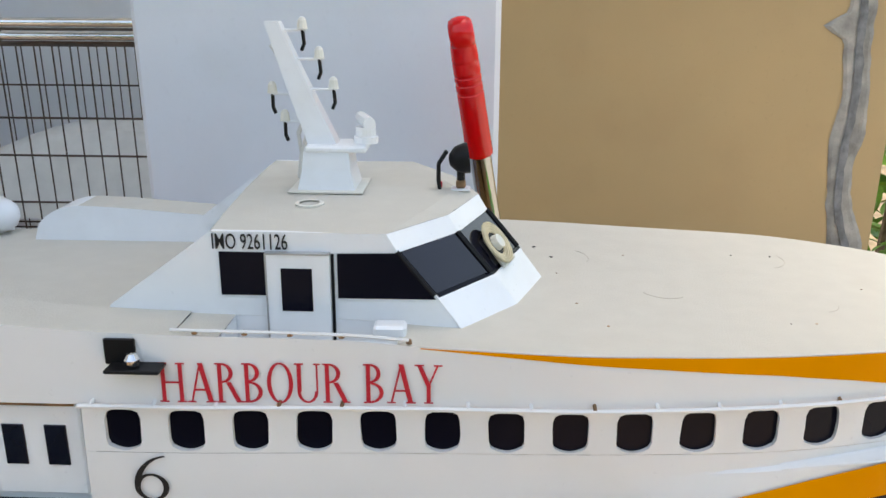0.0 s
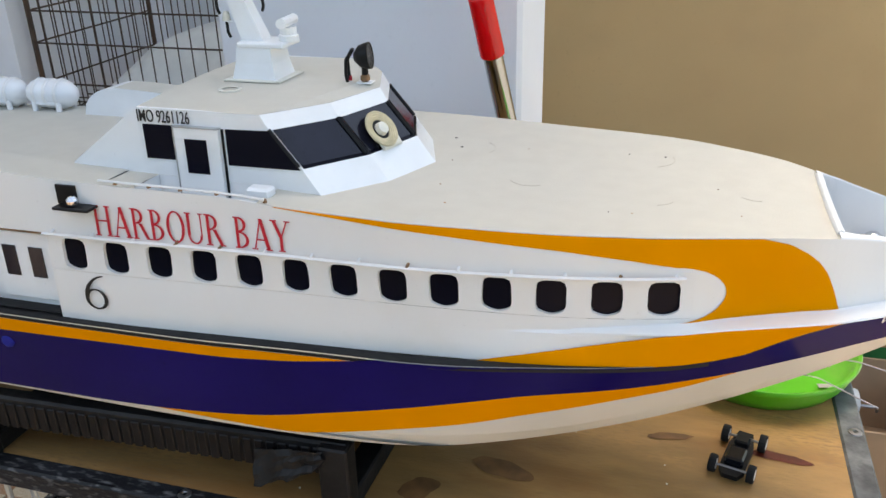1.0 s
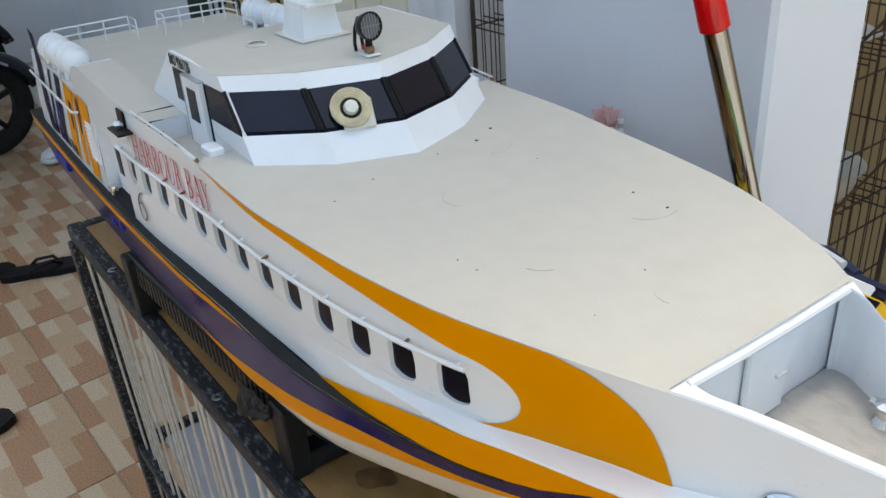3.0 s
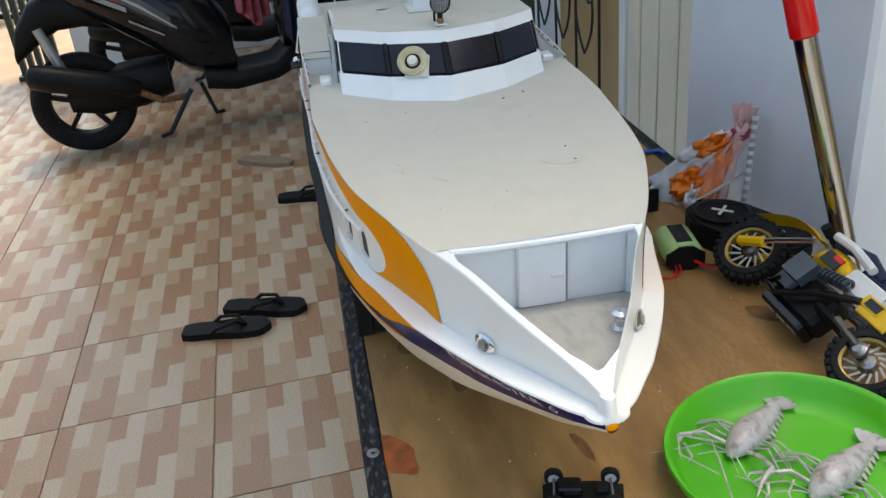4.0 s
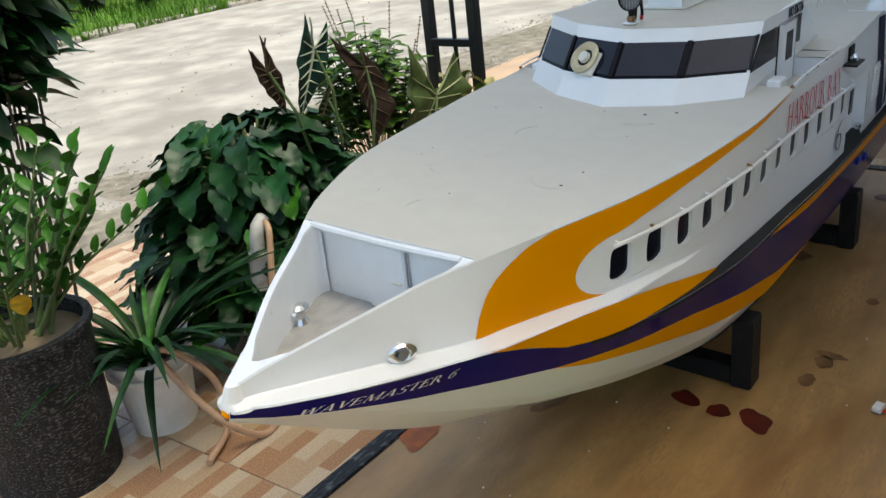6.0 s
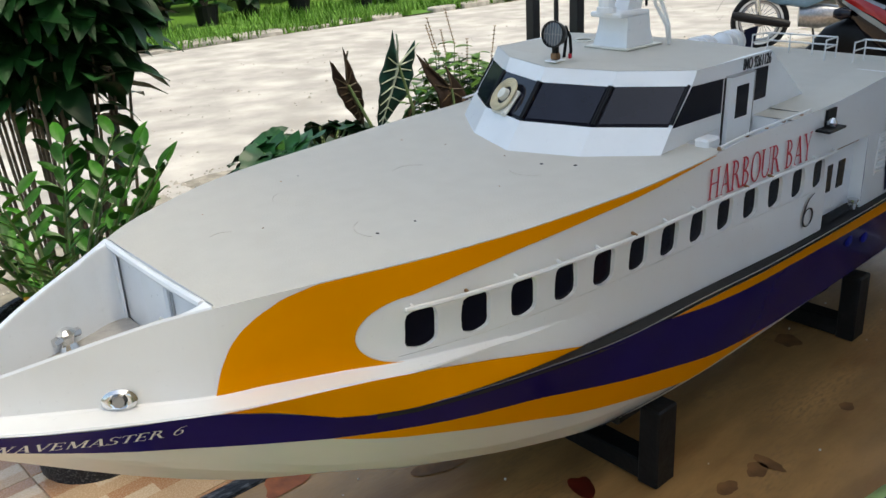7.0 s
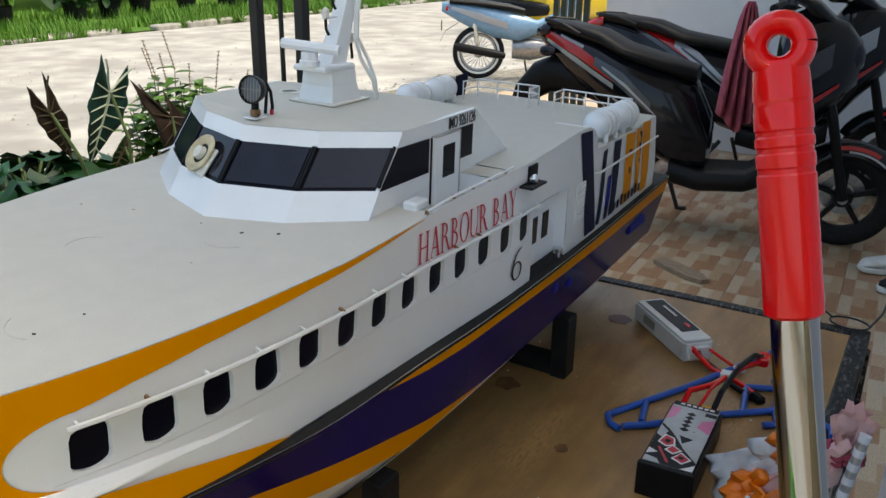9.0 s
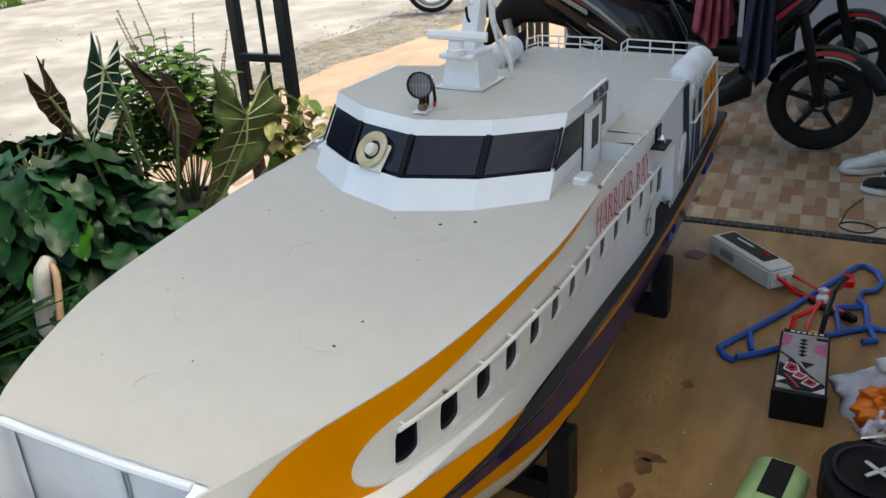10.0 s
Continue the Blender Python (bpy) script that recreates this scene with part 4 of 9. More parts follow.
# rounded stem that closes the bow, with an orange tip below
rows = []
for z in span(ZK(0.438) - 0.0030, ZD(0.438) + 0.001, 8):
    w = side_y(0.4375, max(z, ZK(0.438) - LEDGE)) + 0.0010
    k = 0.010 - 0.5 * max(0.0, z - ZK(0.438))
    rows.append([Vector((0.4365 + k * math.cos(a), w * math.sin(a), z)) for a in span(-math.pi / 2, math.pi / 2, 12)])
rows.append([Vector((0.4365, p.y * 0.8, p.z + 0.0004)) for p in rows[-1]])
part("stem", grid(rows), "hull_white", ship, "rounded white stem", smooth=True)
part("stem_tip", grid([[Vector((0.435 + k * math.cos(a), w * math.sin(a), z)) for a in span(-math.pi / 2, math.pi / 2, 12)] for w, k, z in ((0.0035, 0.006, 0.1480), (0.0062, 0.0110, 0.1500), (0.0070, 0.0125, 0.1525), (0.0062, 0.0118, 0.1550), (0.003, 0.010, 0.1557))]), "stripe_orange", ship, "orange bow tip", smooth=True)

for s in (-1, 1):
    for x, z in ((-0.293, 0.0737), (-0.255, 0.0830)) if s < 0 else ((-0.286, 0.0755), (-0.2465, 0.0840)):
        part("hull_fitting", lathe([(0, 0.0022), (0.0035, 0.0022), (0.0052, 0.0012), (0.0058, 0), (0, 0)], 16, Matrix.Translation(on_hull(x, z, 0.0004, s)) @ pose(0, 0, 0, -s * 90)), "logo_bright", ship, "round blue fitting")
    part("sea_chest", boxed((-0.498, s * 0.1235, 0.074), (0.055, 0.012, 0.012), 0.002), "logo_bright", ship, "small blue block under the stern quarter")

for x, y in ((0.055, 0.042), (0.0445, 0.063)):
    part("drain_hole", lathe([(0, 0.0003), (0.0012, 0.0003), (0.0014, 0)], 8, Matrix.Translation((x, y, deck_z(x, y)))), "black_plastic", ship, "small dark hole in the deck")
rng = random.Random(3)
for k in range(10):
    x, y = rng.uniform(-0.02, 0.30), rng.uniform(-0.7, 0.7)
    y *= YT(x)
    r = rng.uniform(0.0004, 0.0009)
    part("speck", lathe([(0, 0.0004), (r, 0.0003), (r * 1.1, 0)], 6, Matrix.Translation((x, y, deck_z(x, y))) @ Matrix.Diagonal((1, rng.uniform(0.5, 1.6), 1, 1))), ("rusty_steel", "ledge_grey", "shell_tan")[k % 3], ship, "small dark speck on the deck")
for k in range(5):
    x, y, a, r = rng.uniform(0.02, 0.28), rng.uniform(-0.06, 0.06), rng.uniform(0, 6), rng.uniform(0.006, 0.02)
    pts = [(x + r * math.cos(a + t), y + r * math.sin(a + t)) for t in span(0, rng.uniform(0.7, 2.0), 8)]
    part("scratch", tubed([(px, py, deck_z(px, py) + 0.0001) for px, py in pts], 0.0002, 4), "deck_mark", ship, "fine curved scratch")

# wheelhouse: skirt, raked windows, visor roof
FRONT = [(-0.002, -0.0975), (0.029, -0.053), (0.0462, 0.0), (0.029, 0.053), (-0.002, 0.0975)]


def front_row(rake, z, inset=0.0):
    return [Vector((x - rake, y * (1 - inset), z + 0.0008 * (abs(y) > 0.09))) for x, y in FRONT]


part("skirt", grid([front_row(0.0, 0.2040), front_row(0.0148, 0.2240, 0.008)]), "cabin_white", ship, "white skirt under the front windows")
panes = [(0, 1), (1, 2), (2, 3), (3, 4)]
low, high = front_row(0.0160, 0.2232, 0.012), front_row(0.0385, 0.2502, 0.022)
part("window_band", grid([low, high]), "tinted_glass", ship, "dark front window band")
for a, b in panes:
    n = (low[b] - low[a]).cross(high[a] - low[a]).normalized()
    n = n if n.x > 0 else -n
    t0, t1 = 0.05, 0.93
    q = [low[a].lerp(low[b], t).lerp(high[a].lerp(high[b], t), u) + n * 0.0009 for t, u in ((t0, 0.08), (t1, 0.08), (t1, 0.92), (t0, 0.92))]
    part("front_pane", grid([[q[0], q[1]], [q[3], q[2]]]), "pane_grey", ship, "smoky grey front pane")
    for t in (0.0, 0.97):
        part("mullion", tubed([low[a].lerp(low[b], t).lerp(high[a].lerp(high[b], t), 0.06) + n * 0.001, low[a].lerp(low[b], t).lerp(high[a].lerp(high[b], t), 0.94) + n * 0.001], 0.0013, 6), "black_plastic", ship)
visor_lo, visor_hi = front_row(0.0362, 0.2488, 0.010), front_row(0.0422, 0.2588, 0.012)
rear = [Vector((-0.135, -0.093, 0.2605)), Vector((-0.135, 0.093, 0.2605))]
bm = grid([front_row(0.0395, 0.2502, 0.024), visor_lo, visor_hi])
part("visor", bm, "cabin_white", ship, "white visor over the windows")


def roof_z(x, y):
    return 0.2596 + 0.0028 * (1 - (y / 0.098) ** 2)


rows = []
for t in span(0, 1, 10):
    row = []
    for p in visor_hi:
        e = Vector((-0.137 - 0.0045 * (1 + p.y / 0.097), p.y, 0))
        q = p.lerp(e, t)
        row.append(Vector((q.x, q.y, roof_z(q.x, q.y) if 0 < t else p.z + 0.0002)))
    rows.append(row)
part("roof", grid(rows), "deck_beige", ship, "beige wheelhouse roof")
part("rear_wall", grid([[Vector((-0.1375 - 0.0045 * (1 + y / 0.096), y, roof_z(-0.14, y) - 0.0004)) for y in span(-0.0945, 0.0945, 6)], [Vector((-0.150, y, AFT_Z - 0.001)) for y in span(-0.0945, 0.0945, 6)]]), "cabin_white", ship, "white rear wall of the wheelhouse")
for s in (-1, 1):
    y0, px = s * 0.0962, -0.009 if s > 0 else 0.0
    side = [(-0.197 + px, 0.2120), (-0.126, 0.1970), (-0.040, 0.1970), (-0.0025, 0.2045), (-0.0168, 0.2246), (-0.0380, 0.2500), (-0.0440, 0.2596), (-0.1365 + px, 0.2600), (-0.1945 + px, 0.2175)]
    bm = prism([(x, z) for x, z in side], 0, 0.003, Matrix.Translation((0, y0 - (0.003 if s > 0 else 0), 0)) @ Matrix(((1, 0, 0, 0), (0, 0, 1, 0), (0, 1, 0, 0), (0, 0, 0, 1))))
    part("cabin_side", bm, "cabin_white", ship, "white wheelhouse side")

    def slab(name, poly, thick, m, parent=ship, label="", out=0.0):
        b = prism(poly, 0, thick, Matrix.Translation((0, y0 + s * out - (thick if s < 0 else 0), 0)) @ Matrix(((1, 0, 0, 0), (0, 0, 1, 0), (0, 1, 0, 0), (0, 0, 0, 1))))
        return part(name, b, m, parent, label)

    slab("side_pane", [(x + px, z) for x, z in ((-0.1328, 0.2248), (-0.1060, 0.2248), (-0.1060, 0.2488), (-0.1328, 0.2488))], 0.0008, "tinted_glass", label="dark wheelhouse pane")
    slab("side_pane", [(-0.0700 + px * 0.9, 0.2238), (-0.0180, 0.2240), (-0.0388, 0.2492), (-0.0700 + px * 0.9, 0.2486)], 0.0008, "tinted_glass", label="dark wheelhouse pane")
    d = slab("cabin_door", [(x + px, z) for x, z in ((-0.1070, 0.198), (-0.0735, 0.198), (-0.0735, 0.2488), (-0.1070, 0.2488))], 0.0042, "cabin_white", label="white sliding door with one pane")
    slab("pane", [(x + px, z) for x, z in ((-0.0994, 0.2175), (-0.0829, 0.2175), (-0.0829, 0.2413), (-0.0994, 0.2413))], 0.0006, "tinted_glass", d, out=0.0040)
    # grey strips painted in for the faint shadow along two door edges
    slab("door_seam", [(x + px, z) for x, z in ((-0.1078, 0.199), (-0.1069, 0.199), (-0.1069, 0.2495), (-0.1078, 0.2495))], 0.0046, "silver_print")
    slab("door_seam", [(x + px, z) for x, z in ((-0.1069, 0.2487), (-0.0735, 0.2487), (-0.0735, 0.2495), (-0.1069, 0.2495))], 0.0046, "silver_print")
    slab("door_gap", [(x + px, z) for x, z in ((-0.0733, 0.199), (-0.0718, 0.199), (-0.0718, 0.2484), (-0.0733, 0.2484))], 0.0009, "black_plastic")
    bm, wide = text_mesh("IMO 9261126", 0.0085, 0.0002, thin=-0.004)
    for v in bm.verts:
        k = v.co.x * 0.040 / wide
        v.co = Vector(((-0.1360 + k) if s < 0 else (-0.1050 - k), y0 + s * (0.0006 + v.co.z), 0.2505 + v.co.y))
    part("number_lettering", bm, "letter_black", ship, "black painted lettering")
# life ring on the starboard front window
a, b = low[1].lerp(low[2], 0.42), high[1].lerp(high[2], 0.42)
mid = a.lerp(b, 0.38)
n = (low[2] - low[1]).cross(high[1] - low[1]).normalized()
n = n if n.x > 0 else -n
ring_m = Matrix.Translation(mid + n * 0.004) @ n.to_track_quat("Z", "Y").to_matrix().to_4x4()
horn = part("signal_horn", boxed((0.004, -0.004, -0.0015), (0.022, 0.022, 0.003), 0.0012, ring_m), "old_plastic", ship, "cream round signal horn with coiled rim")
for k in range(4):
    bm = bmesh.new()
    tube(bm, [ring_m @ Vector(((0.0132 - 0.0016 * k) * math.cos(t), (0.0132 - 0.0016 * k) * math.sin(t), 0.0015 - 0.0004 * k)) for t in span(0, 2 * math.pi, 28)], 0.0011, 6, False)
    part("coil", bm, "ring_cream", horn)
part("hub", lathe([(0, 0), (0.0052, 0), (0.0045, 0.004), (0, 0.005)], 14, ring_m), "old_plastic", horn)
part("throat", lathe([(0, 0.0003), (0.0085, 0.0003), (0.0085, -0.001), (0, -0.001)], 16, ring_m), "black_plastic", horn)

# search light
LX, LZ = -0.007, 0.2618
lamp = part("search_light", boxed((LX, 0, LZ + 0.0004), (0.012, 0.011, 0.0010), 0.0003), "cabin_white", ship, "black search light on a rusty bracket")
part("bracket", boxed((LX, 0.0, LZ + 0.0035), (0.006, 0.006, 0.005), 0.001), "rusty_steel", lamp)
part("stem", tubed([(LX, 0, LZ + 0.006), (LX, 0, LZ + 0.014)], 0.0026, 8), "black_plastic", lamp)
lm = Matrix.Translation((LX + 0.001, 0, LZ + 0.0195)) @ Vector((1, 0.12, 0.12)).to_track_quat("Z", "Y").to_matrix().to_4x4() @ Matrix.Scale(0.88, 4)
part("housing", lathe([(0, -0.010), (0.004, -0.0095), (0.009, -0.005), (0.0108, 0.001), (0.0110, 0.004), (0.0100, 0.004), (0.0094, 0.002)], 20, lm), "black_plastic", lamp, smooth=True)
part("lens", lathe([(0, 0.0028), (0.006, 0.0026), (0.0102, 0.0018)], 20, lm), "lens_glass", lamp, "ribbed glass lens")
for k in range(-3, 4):
    for turn in ((0, 90) if k == 0 else (0,)):
        w = math.sqrt(max(0, 0.0100 ** 2 - (k * 0.0027) ** 2))
        part("guard_bar", tubed([lm @ pose(0, 0, 0, 0, 0, turn) @ Vector((k * 0.0027, -w, 0.0033)), lm @ pose(0, 0, 0, 0, 0, turn) @ Vector((k * 0.0027, w, 0.0033))], 0.00022, 4), "grey_metal", lamp)
for y in (-0.003, 0.003):
    part("cable", tubed([(LX - 0.009, y * 0.5, LZ + 0.024), (LX - 0.014, y * 0.6, LZ + 0.016), (LX - 0.014, y, LZ + 0.006), (LX - 0.013, y, LZ)], 0.0013, 6), "black_plastic", lamp)
part("cable_end", tubed([(LX - 0.013, 0.003, LZ + 0.004), (LX - 0.013, 0.003, LZ)], 0.0014, 6), "letter_red", lamp)

# mast on its pylon
mast = part("mast_pylon", grid([[Vector((-0.083 + cx * sx, cy * sy, z)) for cx, cy in ((-1, -1), (1, -1), (1, 1), (-1, 1))] for sx, sy, z in ((0.0180, 0.0165, 0.2655), (0.0150, 0.0145, 0.278), (0.0138, 0.0135, 0.2905))], close=True), "cabin_white", ship, "white mast on a flared pylon", at=Matrix.Translation((-0.006, 0, -0.003)))
part("foot_plate", boxed((-0.083, 0, 0.2662), (0.046, 0.042, 0.0012), 0.0003), "old_plastic", mast)
part("platform", boxed((-0.077, 0, 0.2915), (0.038, 0.030, 0.004), 0.0012), "cabin_white", mast)
part("pedestal", lathe([(0, 0), (0.0075, 0), (0.0075, 0.004), (0.0062, 0.0045), (0.0062, 0.010), (0, 0.010)], 14, Matrix.Translation((-0.060, 0, 0.2935))), "cabin_white", mast)
part("radar_bar", tubed([(-0.066, 0.023, 0.306), (-0.055, -0.021, 0.3085)], 0.0038, 8), "cabin_white", mast, "white radar bar")
bm = grid([[Vector((x + cx * sx, cy * sy, z)) for cx, cy in ((-1, -1), (1, -1), (1, 1), (-1, 1))] for x, z, sx, sy in ((-0.086, 0.293, 0.0090, 0.0068), (-0.103, 0.335, 0.0062, 0.0054), (-0.1145, 0.366, 0.0043, 0.0046))], close=True)
bmesh.ops.contextual_create(bm, geom=[v for v in bm.verts if v.co.z > 0.36])
part("mast_post", bm, "cabin_white", mast)
for x, z, d in ((-0.1125, 0.361, 0.95), (-0.103, 0.344, 0.95), (-0.094, 0.326, 0.9), (-0.107, 0.323, -0.6), (-0.100, 0.306, -0.6)):
    arm = part("lamp_arm", tubed([(x, 0, z), (x + d * 0.019, 0, z)], 0.0009, 6), "cabin_white", mast)
    part("lamp_bulb", lathe([(0, 0), (0.0034, 0), (0.003, 0.001), (0.0026, 0.005), (0.0015, 0.0068), (0, 0.0072)], 10, Matrix.Translation((x + d * 0.0165, 0, z + 0.0006))), "old_plastic", arm, "small clear lamp")
    part("lamp_wire", tubed([(x + d * 0.0165, 0, z), (x + d * 0.017, 0.001, z - 0.008), (x + d * 0.015, 0.002, z - 0.012)], 0.0012, 5), "black_plastic", arm)
for y, dx in ((0.009, 0.0), (0.011, -0.006)):
    part("white_cable", tubed([(-0.112 + dx, 0.006, 0.352), (-0.104, y, 0.33), (-0.098, y + 0.004, 0.312), (-0.100 + dx, y + 0.008, 0.296), (-0.106, y + 0.015, 0.280), (-0.108, 0.026, 0.2655)], 0.0015, 6), "white_plastic", mast, "thin white cable")
part("roof_hatch", lathe([(0.006, 0), (0.0085, 0), (0.0085, 0.001), (0.006, 0.001)], 14, Matrix.Translation((-0.094, -0.044, 0.2618))), "old_plastic", ship)

# life rafts in cradles and railings on the after deck
for s in (-1, 1):
    for x in (-0.386, -0.445):
        m = Matrix.Translation((x, s * 0.113, ZD(x) + 0.0155)) @ pose(0, 0, 0, 0, 90, 0)
        raft = part("life_raft", lathe([(0, -0.027), (0.0050, -0.0264), (0.0095, -0.0240), (0.0125, -0.0195), (0.0140, -0.013), (0.0140, 0.013), (0.0125, 0.0195), (0.0095, 0.0240), (0.0050, 0.0264), (0, 0.027)], 20, m), "cabin_white", ship, "white life raft canister", smooth=True)
        for z in (-0.0125, 0.0, 0.0125):
            part("strap", lathe([(0.0139, z - 0.0022), (0.0151, z - 0.0012), (0.0151, z + 0.0012), (0.0139, z + 0.0022)], 18, m), "hull_white", raft)
        for y in (s * 0.1015, s * (YT(x) - 0.003)):
            for dx in (-0.014, 0.014):
                part("cradle", boxed((x + dx, y, ZD(x) + 0.0038), (0.005, 0.004, 0.0115), 0.0008), "cabin_white", raft)
            part("cradle_bar", boxed((x, y, ZD(x) + 0.0080), (0.0225, 0.0036, 0.003), 0.0006), "cabin_white", raft)
    post_x = -0.515
    bm = bmesh.new()
    top = [(post_x + 0.028, s * 0.016, 0.2150), (post_x, s * 0.016, 0.2150), (post_x, s * 0.100, 0.2140), (post_x + 0.03, s * 0.104, 0.2145)]
    for z in (0.0, -0.009):
        tube(bm, [(x, y, zz + z) for x, y, zz in top], 0.0010, 5)
    for x, y in ((post_x + 0.028, 0.016), (post_x, 0.016), (post_x, 0.044), (post_x, 0.072), (post_x, 0.100), (post_x + 0.03, 0.104)):
        tube(bm, [(x, s * y, ZD(x)), (x, s * y, 0.2145)], 0.0009, 5)
    part("deck_rail", bm, "hull_white", ship, "thin white deck railing")

# black stand with rubber-lined rails
stand = thing("ship_stand", pose(0, 0, 0.841), "black wooden stand under the model ship", "stand", )
FEET = {(-1, 0): (0.000, -0.103), (-1, 1): (-0.326, -0.115), (1, 0): (0.008, 0.115), (1, 1): (-0.320, 0.1180)}
for s in (-1, 1):
    (fx, fy), (ax, ay) = FEET[s, 0], FEET[s, 1]
    turn = math.degrees(math.atan2(fy - ay, fx - ax))
    rm = pose((fx + ax) / 2, (fy + ay) / 2, 0, 0, 0, turn)
    run = fx - ax
    part("rail", boxed((0, -0.036 if s > 0 else 0.004, 0.054), (run + 0.02, 0.014, 0.030), 0.002, rm), "stand_black", stand, "black rail lined with ribbed rubber")
    if s < 0:
        bm = bmesh.new()
        for k in range(34):
            box(bm, (-run / 2 + 0.006 + run / 34 * k, -0.0038, 0.052), (0.0072, 0.0018, 0.024), 0.001, rm)
        tagged(part("rubber_lining", bm, "black_plastic", stand), kind="stuff")
    for x, y in ((fx, fy), (ax, ay)):
        part("leg", boxed((x, y, 0.034), (0.024, 0.018, 0.068), 0.0015), "stand_black", stand)
for k in (0, 1):
    (x0, y0), (x1, y1) = FEET[-1, k], FEET[1, k]
    part("cross_bar", boxed((0, 0, 0.010), (y1 - y0 - 0.016, 0.021, 0.018), 0.0015, pose((x0 + x1) / 2, (y0 + y1) / 2, 0, 0, 0, math.degrees(math.atan2(y1 - y0, x1 - x0)))), "stand_black", stand)
flap = grid([[Vector((-0.006 - 0.056 * u + 0.004 * noise.noise((u * 4, v * 3, 2)), -0.1145 - 0.008 * u * v + 0.004 * noise.noise((u * 5, v * 4, 7)), 0.066 - 0.006 * u - (0.012 + 0.018 * u ** 0.6 + 0.005 * noise.noise((u * 9, 1, 1))) * v)) for v in span(0, 1, 6)] for u in span(0, 1, 12)])
flap = part("torn_tape", flap, "stand_black", stand, "torn flap of black tape")
mod = flap.modifiers.new("thickness", "SOLIDIFY")
mod.thickness = 0.0012

# ---- the porch, the house and the street ----
def structure(name, bm, material, label, category=""):
    return tagged(part(name, bm, material, None), label, category or name.split("_")[0], kind="structure")


structure("ground", grid([[Vector((x, y, -0.14)) for y in (-70, -22, -3.9, 40)] for x in (-80, -20, 20, 60)]), "soil_ground", "bare brown soil round the porch")
floor = structure("floor", boxed((-1.9, -0.6, -0.074), (6.8, 4.4, 0.14)), "ramp_cement", "porch floor of printed tiles in wood colours")
structure("ramp", grid([[Vector((-7.5, y, z)) for y, z in ((-1.2, 0.0), (-2.5, -0.02), (-3.4, -0.13))], [Vector((-5.3, y, z)) for y, z in ((-1.2, 0.0), (-2.9, -0.02), (-3.7, -0.13))],
                        [Vector((-3.2, y, z)) for y, z in ((-2.79, -0.004), (-3.05, -0.04), (-3.6, -0.13))], [Vector((1.6, y, z)) for y, z in ((-2.79, -0.004), (-2.85, -0.06), (-3.0, -0.13))]]), "ramp_cement", "sloping tan cement ramp to the street")
structure("road", grid([[Vector((x, -10.35 + 0.03 * x if j == 0 else (-7 + 0.012 * x if j == 1 else -3.75), -0.125 + 0.012 * math.sin(x * 0.7 + j))) for j in range(3)] for x in span(-60, 25, 60)]), "concrete_road", "pale worn concrete street")
structure("verge_gravel", grid([[Vector((x, y + 0.12 * noise.noise((x * 1.7, y, 0)), -0.118 + 0.02 * noise.noise((x * 2, y * 2, 3)))) for y in (-4.3, -4.05, -3.8, -3.5, -3.2)] for x in span(-12, 3, 60)]), "gravel", "gravel and dirt along the street edge")
# added beyond the view as a reflector for the bow side
structure("yard", boxed((6.2, -1.0, -0.09), (9.2, 9.0, 0.10)), "bounce_concrete", "pale concrete ground added out of view to bounce light onto the porch")
structure("wall_house", boxed((-3.225, 1.03, 1.55), (4.05, 0.14, 3.1)), "wall_white", "white house wall", "wall")
structure("wall_brown", boxed((0.157, 1.63, 1.55), (1.714, 0.10, 3.1)), "wall_brown", "brown painted wall with a grey peeled streak", "wall")
structure("wall_back", boxed((-0.98, 1.63, 1.55), (0.56, 0.10, 3.1)), "wall_white", "cream back wall behind the kennel cage", "wall")
structure("wall_return", boxed((-1.27, 1.34, 1.55), (0.09, 0.48, 3.1)), "wall_white", "short return of the white wall", "wall")
structure("wall_end", boxed((-5.27, -0.2, 1.55), (0.14, 2.9, 3.1)), "wall_white", "white end wall behind the motorbikes", "wall")
structure("pillar", boxed((-0.170, 0.511, 1.55), (0.404, 0.166, 3.1), 0.006), "wall_white", "white square porch pillar with small marks")
# unseen slab; its edges are set by how much sky reaches the ship
structure("ceiling", boxed((-2.65, 0.60, 3.16), (5.2, 2.1, 0.12)), "ceiling_white", "white porch ceiling added out of view to block sun and sky")
# peeled streak on the brown wall: a strip of bare plaster with ragged sides
left = curve_at([(0.3, 0.900), (0.63, 0.905), (0.71, 0.893), (0.83, 0.880), (0.89, 0.876), (0.99, 0.890), (1.10, 0.877), (1.22, 0.877), (2.1, 0.85)])
right = curve_at([(0.3, 1.000), (0.60, 1.000), (0.65, 0.985), (0.71, 0.958), (0.83, 0.943), (0.88, 0.958), (0.99, 0.955), (1.10, 0.942), (1.22, 0.940), (2.1, 0.925)])
rows, ridge = [], []
for k in range(120):
    z = 0.3 + 0.015 * k
    patch = 0.052 * math.exp(-((z - 1.155) / 0.022) ** 2)
    a, b = left(z) - patch + 0.005 * noise.noise((z * 30, 1, 1)), right(z) + 0.005 * noise.noise((z * 34, 5, 1))
    rows.append([Vector((a + (b - a) * t, 1.5785 - 0.0025 * (0 < t < 1) * (1 + noise.noise((t * 4, z * 18, 2))), z)) for t in span(0, 1, 8)])
    c = a + patch + (b - a - patch) * (0.5 + 0.18 * noise.noise((z * 5, 3, 3)))
    ridge.append([Vector((c - 0.010 + 0.006 * noise.noise((z * 20, 2, 8)), 1.5735, z)), Vector((c, 1.5730, z)), Vector((c + 0.009 + 0.006 * noise.noise((z * 22, 4, 8)), 1.5735, z))])
